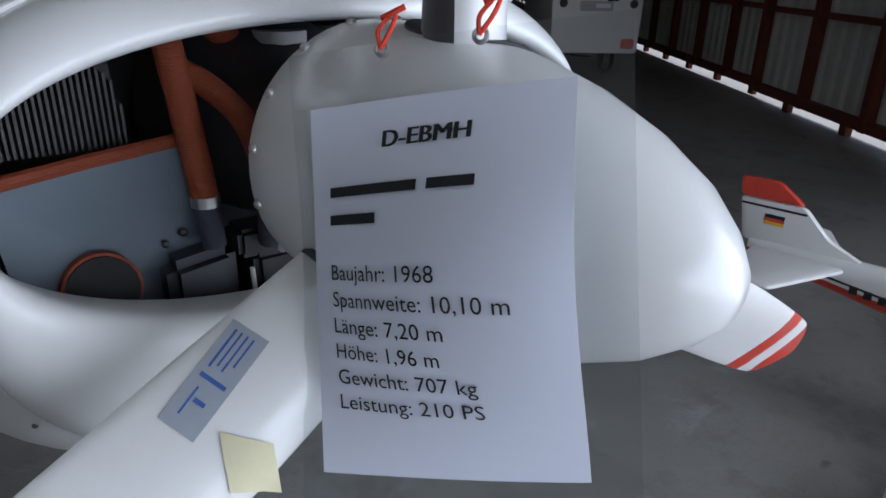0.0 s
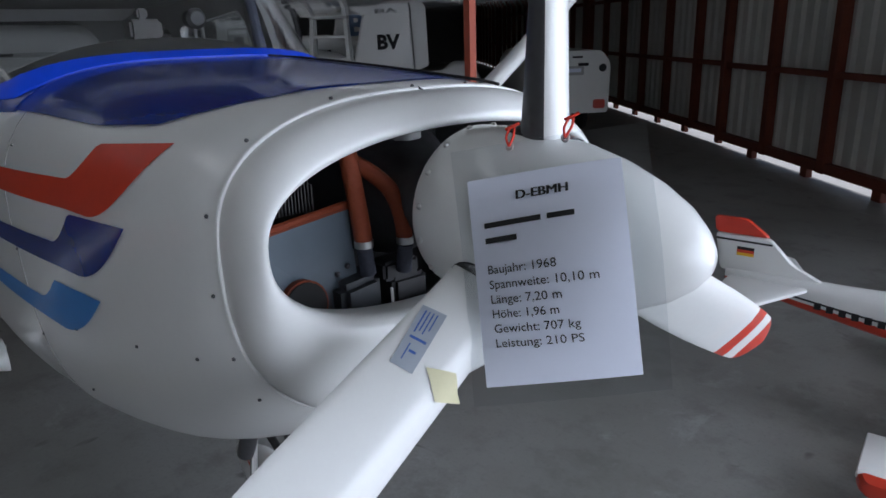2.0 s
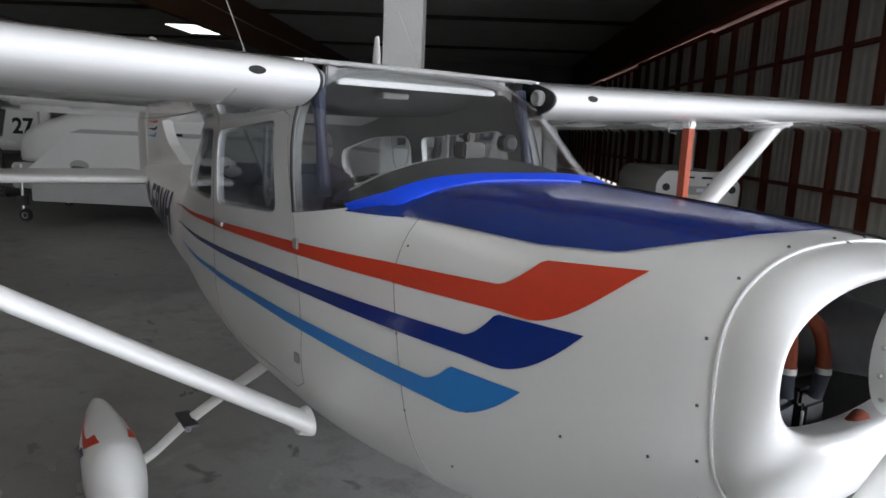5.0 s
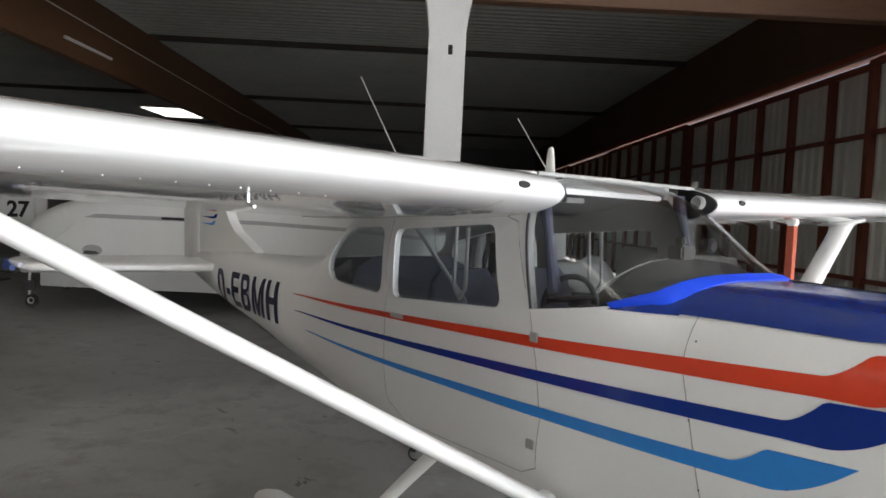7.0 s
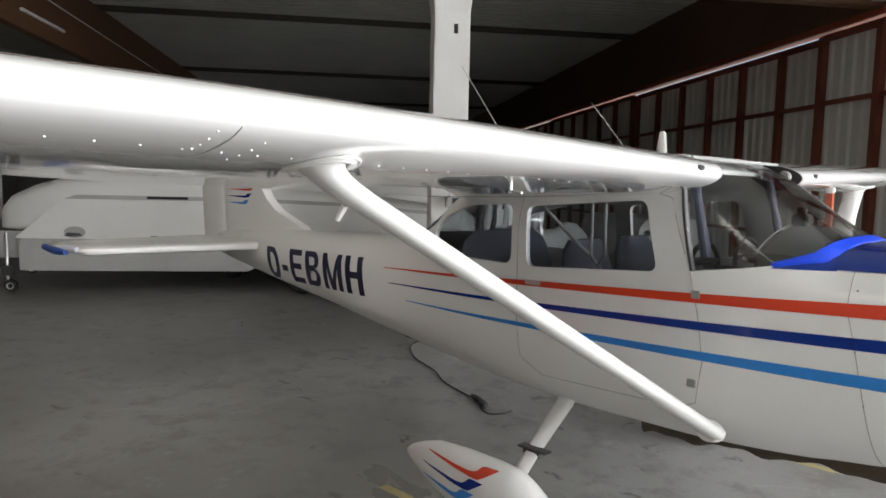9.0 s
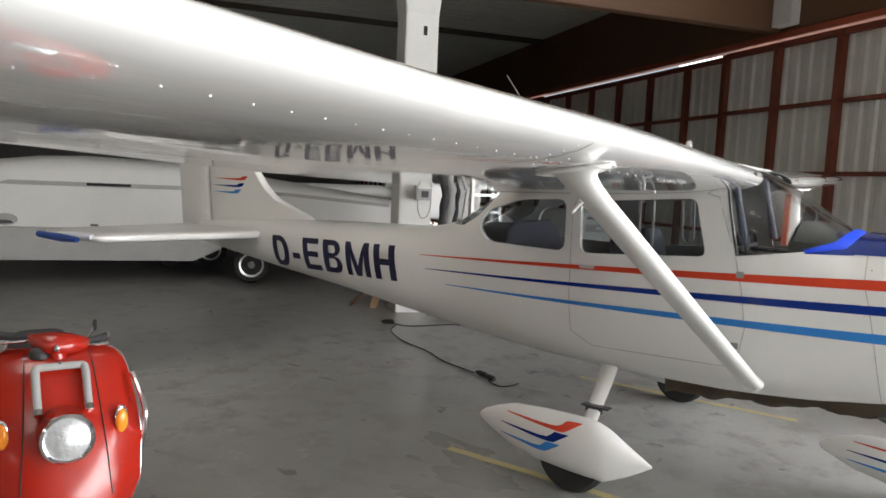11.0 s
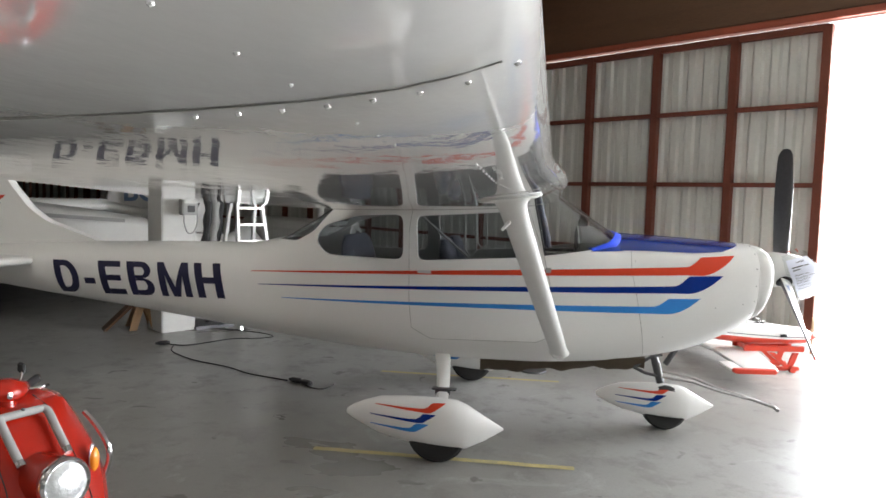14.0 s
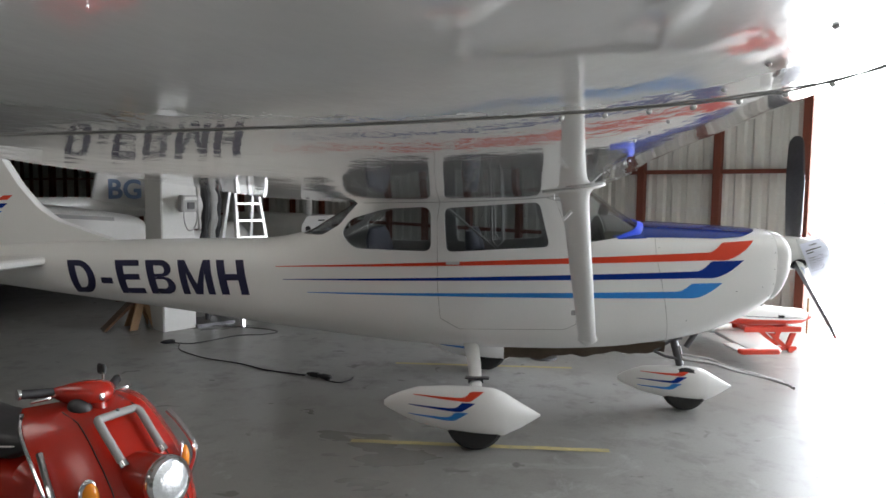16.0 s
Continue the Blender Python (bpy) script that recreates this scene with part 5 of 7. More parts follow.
for a_, b_ in (((-0.066, -0.073, 1.20), (-0.066, -0.068, 1.15)), ((-0.030, -0.014, 1.20), (-0.04, -0.012, 1.15))):
    bm = bmesh.new()
    tube(bm, [a_, b_], 0.0135, 12)
    part("hose_end", eng(bm), SEAT, engine, "dark blue hose end")
bm = bmesh.new()
box(bm, -0.135, -0.055, -0.125, -0.045, 1.03, 1.148, bevel=0.012)
for v in bm.verts:
    if v.co.z > 1.1:
        v.co.z -= 0.16 * max(0.0, -0.07 - v.co.y)
part("air_box", eng(bm), AIRBOX, engine, "dark grey air box")
bm = bmesh.new()
box(bm, -0.12, -0.045, -0.03, 0.045, 1.02, 1.135, bevel=0.008)
box(bm, -0.10, -0.05, -0.045, 0.03, 1.13, 1.165, bevel=0.006)
part("carburettor", eng(bm), DARK, engine, "black injection unit")
bm = bmesh.new()
tube(bm, [(-0.05, -0.030, 1.05), (-0.048, -0.034, 1.12)], 0.003, 6)
part("dipstick", eng(bm), PILLAR, engine)
bm = bmesh.new()
tube(bm, [(-0.10, 0.045, 1.30), (-0.10, 0.045, 1.365)], 0.026, 18)
tube(bm, [(-0.10, 0.045, 1.365), (-0.10, 0.045, 1.378)], 0.031, 18)
part("filler_neck", eng(bm), GREY_TRIM, engine, "grey oil filler neck")
bm = bmesh.new()
tube(bm, [(-0.085, -0.190, 1.125), (-0.065, -0.190, 1.128)], 0.040, 20)
part("heat_inlet", eng(bm), HOSE, engine, "dark brown ringed heat inlet")
# black disc painted for the shade inside the inlet
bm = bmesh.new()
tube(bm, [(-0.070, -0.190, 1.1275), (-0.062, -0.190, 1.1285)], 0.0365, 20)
part("inlet_shade_disc", eng(bm), GAP, engine)
bm = bmesh.new()
turned(bm, [(-0.30, 0.10), (-0.25, 0.14), (-0.12, 0.12), (-0.04, 0.075), (0.09, 0.06)], pose(0, 0.05, 1.27, 0, 0, 0), 24)
part("crankcase", eng(bm), STEEL, engine, "dark crankcase nose")
bm = bmesh.new()
turned(bm, [(0, 0.0), (0.0, 0.105), (0.012, 0.105), (0.012, 0.0)], pose(0.066, 0.05, 1.272, 0, 0, 0), 32)
part("starter_ring", eng(bm), STEEL, engine)

# ---- the notice in its clear sleeve, hung from the propeller ----
PAP = [Vector(p) for p in ((0.193, -0.071, 1.347), (0.351, 0.050, 1.377), (0.421, 0.020, 1.117), (0.279, -0.121, 1.091))]


def on_paper(u, v, lift=0.0):
    """A place on the sheet: u across, v down, both from 0 to 1."""
    top = PAP[0] * (1 - u) + PAP[1] * u
    low = PAP[3] * (1 - u) + PAP[2] * u
    normal = (PAP[1] - PAP[0]).cross(PAP[0] - PAP[3]).normalized()
    # the sheet bends over the spinner
    bow = 0.095 * math.exp(-((v - 0.42) / (0.40 if v < 0.42 else 0.48)) ** 2) * math.sin(math.pi / 2 * u)
    return top * (1 - v) + low * v + normal * (lift + bow)


def sheet(u0, u1, v0, v1, lift, n=10, thick=0.0006):
    bm = bmesh.new()
    rings = []
    for i in range(n + 1):
        v = v0 + (v1 - v0) * i / n
        rings.append([bm.verts.new(on_paper(u0 + (u1 - u0) * j / n, v, lift)) for j in range(n + 1)] +
                     [bm.verts.new(on_paper(u0 + (u1 - u0) * j / n, v, lift - thick)) for j in range(n, -1, -1)])
    bridge(bm, rings)
    return bm


notice = empty("notice", "white printed data sheet in a clear plastic sleeve on red cords", "notice")
part("paper", sheet(0, 1, 0, 1, 0.0, 36), PAPER, notice, "white A4 sheet with black print")
sleeve = part("sleeve", sheet(-0.10, 1.17, -0.16, 1.09, -0.004), POCKET, notice, "clear plastic sleeve")
sleeve.visible_shadow = False


def print_line(body, u0, v, width, height):
    """A printed line whose left end is at u0, base at v, fitted to a width."""
    me = text_mesh(body, 1.0)
    xs = [q.co.x for q in me.vertices]
    x_lo, x_hi = min(xs), max(xs)
    for q in me.vertices:
        q.co = on_paper(u0 + (q.co.x - x_lo) / (x_hi - x_lo) * width, v - q.co.y * height, 0.0017)
    me.materials.clear()
    me.materials.append(INK)
    ob = new("printed_line", me)
    ob.parent = notice


for k in range(3):
    print_line("D-EBMH", 0.333 + 0.004 * k, 0.128, 0.33, 0.062)
for body, v, width in (("Baujahr: 1968", 0.462, 0.465), ("Spannweite: 10,10 m", 0.533, 0.71), ("Länge: 7,20 m", 0.603, 0.475),
                       ("Höhe: 1,96 m", 0.672, 0.445), ("Gewicht: 707 kg", 0.742, 0.565), ("Leistung: 210 PS", 0.812, 0.575)):
    print_line(body, 0.10, v, width, 0.058)
for u0, u1, v in ((0.10, 0.49, 0.245), (0.53, 0.70, 0.245), (0.10, 0.325, 0.318)):
    part("print_bar", sheet(u0, u1, v - 0.026, v, 0.0017, 10, 0.0003), INK, notice)
for u, v in ((0.31, -0.135), (0.675, -0.135)):
    bm = bmesh.new()
    eye_ = on_paper(u, v, 0.001)
    axis_n = (PAP[1] - PAP[0]).cross(PAP[0] - PAP[3]).normalized()
    side_ = (PAP[1] - PAP[0]).normalized()
    up_ = axis_n.cross(side_)
    tube(bm, [eye_ + side_ * 0.0045 * math.cos(a) + up_ * 0.0045 * math.sin(a) for a in spread(0, 2 * math.pi, 16)], 0.0018, 6)
    part("eyelet", bm, ALU, notice, "metal eyelet")
    bm = bmesh.new()
    p_up = eye_ + up_ * 0.026 + side_ * (0.009 if u > 0.5 else 0.004) - axis_n * 0.012
    for off in (-0.003, 0.003):
        tube(bm, smooth_path([eye_ + axis_n * 0.003, (eye_ * 0.5 + p_up * 0.5) + side_ * off * 1.6 + axis_n * 0.006, p_up + side_ * off], 5), 0.0017, 6)
    tube(bm, [p_up - side_ * 0.008, p_up + Vector((0.004, 0, 0.004)), p_up + side_ * 0.010 + Vector((0, 0, 0.006))], 0.0024, 6)
    part("cord", bm, RED_CORD, notice, "knotted red cord")


# maker's sticker and old tape on the lower blade

def sticker(name, corners, mat, label, parent=None):
    """A thin plate laid on the starboard blade's face; corners as (y, z) seen along the shaft."""
    bm = bmesh.new()
    m = Matrix.Translation(HUB + Vector((0.045, 0, 0))) @ Matrix.Rotation(radians(122.5), 4, "X")
    inv = m.inverted()
    pts = []
    for y, z in corners:
        q = inv @ Vector((HUB.x + 0.045, y - MIDDLE, z))
        k = (q.z - 0.10) / 0.8
        pitch = radians(40 - 16 * k)
        u = -(q.y + 0.017) / math.cos(pitch)
        chord = float(np.interp(q.z, (0.1, 0.2, 0.32, 0.5, 0.65), (0.105, 0.115, 0.125, 0.142, 0.145)))
        thick = 0.055 * (1 - k) ** 1.3 + 0.010
        f = max(-0.97, min(0.97, u / (0.5 * chord)))
        a = math.acos(f)
        w = 0.5 * thick * math.sin(a) * (1 + 0.5 * f) + 0.0015
        pts.append(m @ Vector((u * math.sin(pitch) + w * math.cos(pitch), -u * math.cos(pitch) + w * math.sin(pitch) - 0.017, q.z)))
    return pts


def patch(name, corners, mat, label, lift=0.0, n=6):
    """Laid on in a small grid, so that it follows the blade's curve."""
    bm = bmesh.new()
    rings = []
    for i in range(n + 1):
        row = []
        for j in range(n + 1):
            a, b = i / n, j / n
            y = (corners[0][0] * (1 - b) + corners[1][0] * b) * (1 - a) + (corners[3][0] * (1 - b) + corners[2][0] * b) * a
            z = (corners[0][1] * (1 - b) + corners[1][1] * b) * (1 - a) + (corners[3][1] * (1 - b) + corners[2][1] * b) * a
            row.append((y, z))
        rings.append([bm.verts.new(p + Vector((lift, 0, 0))) for p in sticker(name, row, mat, label)])
    bridge(bm, rings, False, False)
    return part(name, bm, mat, blades[1], label)


def between(c, a0, a1, b0, b1):
    def at(a, b):
        return tuple((c[0][i] * (1 - b) + c[1][i] * b) * (1 - a) + (c[3][i] * (1 - b) + c[2][i] * b) * a for i in (0, 1))
    return [at(a0, b0), at(a0, b1), at(a1, b1), at(a1, b0)]


STICKER = [(-0.138, 1.180), (-0.118, 1.161), (-0.189, 1.103), (-0.208, 1.122)]
patch("sticker", STICKER, DECAL, "silver maker's sticker with blue bars")
for a0, a1, b0, b1 in ((0.06, 0.44, 0.18, 0.24), (0.06, 0.40, 0.34, 0.39), (0.06, 0.42, 0.50, 0.55), (0.06, 0.34, 0.66, 0.71), (0.50, 0.54, 0.15, 0.85), (0.62, 0.88, 0.28, 0.33), (0.70, 0.74, 0.4, 0.7)):
    patch("sticker_bar", between(STICKER, a0, a1, b0, b1), DECAL_BLUE, "", 0.0008, 3)
patch("masking_tape", [(-0.170, 1.108), (-0.137, 1.095), (-0.142, 1.060), (-0.175, 1.068)], TAPE, "torn yellowed masking tape", 0.0012)


# ---- lettering built from strokes ----
def letter_shape(ch, t=0.22, w=0.76):
    """Faces of a bold capital, one unit high: lists of points."""
    def arc(cx, cy, rx, ry, a0, a1, n=9):
        return [(cx + rx * math.cos(a), cy + ry * math.sin(a)) for a in spread(a0, a1, n)]

    def strip(outer, inner):
        return [(outer[i], outer[i + 1], inner[i + 1], inner[i]) for i in range(len(outer) - 1)]

    def rect(x0, x1, y0, y1):
        return [(x0, y0), (x1, y0), (x1, y1), (x0, y1)]

    q = math.pi / 2
    if ch == "-":
        return [rect(0.0, 0.34, 0.30, 0.48)], 0.34
    if ch == "H":
        return [rect(0, t, 0, 1), rect(w - t, w, 0, 1), rect(t, w - t, 0.42, 0.60)], w
    if ch == "E":
        return [rect(0, t, 0, 1), rect(t, 0.70, 0.83, 1), rect(t, 0.66, 0.42, 0.59), rect(t, 0.72, 0, 0.17)], 0.72
    if ch == "D":
        out = [(t, 1.0)] + arc(0.34, 0.5, w - 0.34, 0.5, q, -q, 13) + [(t, 0.0)]
        inn = [(t, 0.83)] + arc(0.32, 0.5, w - 0.32 - t, 0.33, q, -q, 13) + [(t, 0.17)]
        return [rect(0, t, 0, 1)] + strip(out, inn), w
    if ch == "B":
        top_o = [(t, 1.0)] + arc(0.44, 0.755, 0.28, 0.245, q, -q, 9) + [(t, 0.51)]
        top_i = [(t, 0.84)] + arc(0.42, 0.720, 0.10, 0.12, q, -q, 9) + [(t, 0.60)]
        low_o = [(t, 0.51)] + arc(0.46, 0.255, 0.30, 0.255, q, -q, 9) + [(t, 0.0)]
        low_i = [(t, 0.44)] + arc(0.44, 0.300, 0.11, 0.14, q, -q, 9) + [(t, 0.16)]
        return [rect(0, t, 0, 1)] + strip(top_o, top_i) + strip(low_o, low_i), w
    if ch == "M":
        w = 0.92
        s = 0.20
        return [rect(0, s, 0, 1), rect(w - s, w, 0, 1), [(s, 1), (s, 0.62), (w / 2 - 0.10, 0), (w / 2, 0), (w / 2, 0.30)],
                [(w - s, 1), (w / 2, 0.30), (w / 2, 0), (w / 2 + 0.10, 0), (w - s, 0.62)]], w
    return [rect(0, 0.6, 0, 1)], 0.6


def paint_word(word, gap, place, mat, parent, name="letter", label="", thick=None):
    """Letters one by one; place(fx, fz) turns parts of the word's length and height into a point."""
    shapes, at = [], 0.0
    for ch in word:
        faces, w = letter_shape(ch)
        shapes.append((at, faces))
        at += w + gap
    total = at - gap
    for x0, faces in shapes:
        bm = bmesh.new()
        for f in faces:
            bm.faces.new([bm.verts.new((x0 + x, y, 0)) for x, y in f])
        bmesh.ops.remove_doubles(bm, verts=bm.verts, dist=1e-4)
        bmesh.ops.triangulate(bm, faces=bm.faces)
        for _ in range(3):
            bmesh.ops.subdivide_edges(bm, edges=[e for e in bm.edges if e.calc_length() > 0.13], cuts=1)
            bmesh.ops.triangulate(bm, faces=bm.faces)
        for v in bm.verts:
            v.co = place(v.co.x / total, v.co.y)
        part(name, bm, mat, parent, label)


for s in (-1, 1):
    def on_flank(fx, fz, s=s):
        if s > 0:
            fx = 1 - fx
        x = -5.60 + 1.55 * fx + 0.06 * (1 - fz)
        z = 0.855 + 0.27 * fz + 0.045 * fx
        return Vector((x, s * (side_y(x, z) + 0.005), z))
    paint_word("D-EBMH", 0.17, on_flank, LETTER, aircraft, "registration_letter", "dark navy bold registration letter")


# ---- white glider trailers beyond the tail ----
TRAILER_TURN = 53.5
TRAILER_AT = Vector((-10.6, 0.5, 0))
SKIRT = material("grey_trailer_skirt", (0.43, 0.43, 0.42), 0.6, grain=0.06, scale=30, stain=0.3, stain_scale=1.2)


def trailer_rings(bm, rows, round_=2.6, n=40):
    """Loft along x; rows of (x, near y, far y, low z, high z)."""
    rings = []
    for x, y0, y1, z0, z1 in rows:
        ring_ = []
        for k in range(n):
            a = 2 * math.pi * k / n
            c, s_ = math.cos(a), math.sin(a)
            p = round_ if s_ > 0 else 8.0
            ring_.append(bm.verts.new((x, (y0 + y1) / 2 + (y1 - y0) / 2 * math.copysign(abs(c) ** (2 / p), c),
                                       z0 + (z1 - z0) * (0.5 + 0.5 * math.copysign(abs(s_) ** (2 / p), s_)))))
        rings.append(ring_)
    bridge(bm, rings)


def glider_trailer(place, label, detail):
    rig = empty("glider_trailer", label, "trailer", "glider trailers", place, TRAILER_TURN)
    bm = bmesh.new()
    trailer_rings(bm, ((-2.02, 0.42, 0.88, 0.93, 1.10), (-1.96, 0.30, 1.00, 0.91, 1.28), (-1.80, 0.16, 1.14, 0.90, 1.44), (-1.50, 0.07, 1.23, 0.90, 1.58),
                       (-1.05, 0.02, 1.28, 0.90, 1.72), (-0.50, 0.0, 1.30, 0.90, 1.80), (0.1, 0.0, 1.30, 0.90, 1.83), (1.4, 0.0, 1.30, 0.90, 1.79),
                       (3.0, 0.0, 1.30, 0.90, 1.58), (4.3, 0.0, 1.30, 0.88, 1.41), (5.0, 0.02, 1.28, 0.86, 1.30), (5.12, 0.10, 1.20, 0.88, 1.24)), 3.4)
    part("lid", bm, TRAILER, rig, "white rounded trailer lid")
    bm = bmesh.new()
    prism(bm, rounded([(-1.66, 0.80), (-0.98, 1.38), (1.6, 1.38), (3.0, 1.34), (4.6, 1.22), (5.0, 1.16), (5.05, 0.80)], 0.06), -0.035, 0.02)
    part("side_panel", bm, TRAILER, rig, "white side panel with sloping front")
    bm = bmesh.new()
    prism(bm, [(-0.98, 1.385), (-0.80, 1.445), (1.6, 1.445), (3.0, 1.40), (4.6, 1.28), (4.6, 1.225), (3.0, 1.345), (1.6, 1.385)], -0.012, 0.02)
    part("lid_ledge", bm, SKIRT, rig, "grey ledge under the lid")
    bm = bmesh.new()
    prism(bm, rounded([(-1.60, 0.33), (-1.60, 0.795), (5.0, 0.795), (5.0, 0.45), (2.95, 0.40), (2.80, 0.62), (2.10, 0.62), (1.98, 0.50), (1.62, 0.33)], 0.03), -0.02, 1.30)
    part("skirt", bm, SKIRT, rig, "grey lower trailer skirt")
    bm = bmesh.new()
    box(bm, -2.0, -1.58, 0.10, 1.20, 0.50, 0.895, bevel=0.03)
    part("front_bulkhead", bm, SKIRT, rig)
    bm = bmesh.new()
    box(bm, 0.18, 0.76, -0.030, -0.005, 1.400, 1.438, bevel=0.006)
    part("lid_slot", bm, GAP, rig, "black slot in the lid's edge")
    if detail:
        bm = bmesh.new()
        turned(bm, [(-0.004, 0.0), (-0.004, 0.145), (0.004, 0.150), (0.006, 0.0)], pose(-0.83, -0.038, 0.90, 0, 0, 90) @ Matrix.Diagonal((1, 1, 0.55, 1)), 28)
        cup = part("handle_cup", bm, SKIRT, rig, "recessed oval hatch handle")
        bm = bmesh.new()
        prism(bm, rounded([(-0.97, 0.845), (-0.92, 0.895), (-0.76, 0.885), (-0.72, 0.85), (-0.90, 0.835)], 0.012), -0.056, -0.043)
        part("handle", bm, STEEL, cup)
        bm = bmesh.new()
        box(bm, 0.23, 0.33, -0.045, -0.034, 0.825, 0.855, bevel=0.004)
        part("latch", bm, STEEL, rig, "small dark latch")
    # road wheel with spoked rim
    bm = bmesh.new()
    turned(bm, [(-0.08, 0.18), (-0.085, 0.24), (-0.06, 0.275), (0.0, 0.285), (0.06, 0.275), (0.085, 0.24), (0.08, 0.18)], pose(2.45, -0.06, 0.285, 0, 0, 90), 36)
    wheel = part("road_wheel", bm, RUBBER, rig, "black tyre")
    bm = bmesh.new()
    turned(bm, [(-0.06, 0.14), (-0.075, 0.185), (0.06, 0.185), (0.06, 0.14)], pose(2.45, -0.075, 0.285, 0, 0, 90), 36)
    part("rim", bm, ALU, wheel, "silver rim")
    bm = bmesh.new()
    turned(bm, [(-0.055, 0.01), (-0.055, 0.055), (0.03, 0.055), (0.03, 0.01)], pose(2.45, -0.085, 0.285, 0, 0, 90), 20)
    part("wheel_hub", bm, ALU, wheel)
    for k in range(12):
        a = 2 * math.pi * k / 12
        bm = bmesh.new()
        tube(bm, [(2.45 + 0.04 * math.cos(a), -0.13, 0.285 + 0.04 * math.sin(a)), (2.45 + 0.155 * math.cos(a), -0.125, 0.285 + 0.155 * math.sin(a))], 0.011, 6)
        part("spoke", bm, ALU, wheel)
    bm = bmesh.new()
    turned(bm, [(-0.045, 0.01), (-0.045, 0.15), (0.03, 0.15), (0.03, 0.01)], pose(2.45, -0.05, 0.285, 0, 0, 90), 24)
    part("brake_drum", bm, STEEL, wheel)
    # drawbar and jockey wheel
    bm = bmesh.new()
    box(bm, -3.4, -1.6, 0.61, 0.69, 0.46, 0.54, bevel=0.01)
    part("drawbar", bm, STEEL, rig)
    bm = bmesh.new()
    tube(bm, [(-1.78, 0.02, 0.18), (-1.78, 0.02, 0.88)], 0.024, 12)
    leg_ = part("jockey_leg", bm, ALU, rig)
    bm = bmesh.new()
    box(bm, -1.86, -1.70, -0.03, 0.07, 0.25, 0.40, bevel=0.02)
    part("jockey_fork", bm, STEEL, leg_)
    bm = bmesh.new()
    turned(bm, [(-0.03, 0.045), (-0.032, 0.09), (0.0, 0.10), (0.032, 0.09), (0.03, 0.045)], pose(-1.74, 0.02, 0.10, 0, 0, 90), 24)
    part("jockey_tyre", bm, RUBBER, leg_)
    bm = bmesh.new()
    turned(bm, [(-0.02, 0.005), (-0.036, 0.05), (0.036, 0.05), (0.02, 0.005)], pose(-1.74, 0.02, 0.10, 0, 0, 90), 20)
    part("jockey_rim", bm, ALU, leg_)
    return rig


near_trailer = glider_trailer(TRAILER_AT, "long white glider trailer with grey skirt and side hatch", True)
back_axis = Vector((-math.sin(radians(TRAILER_TURN)), math.cos(radians(TRAILER_TURN)), 0))
along_axis = Vector((math.cos(radians(TRAILER_TURN)), math.sin(radians(TRAILER_TURN)), 0))
glider_trailer(TRAILER_AT + back_axis * 2.1 - along_axis * 0.6 + Vector((0, 0, 0)), "white glider trailer standing behind the first one", False)


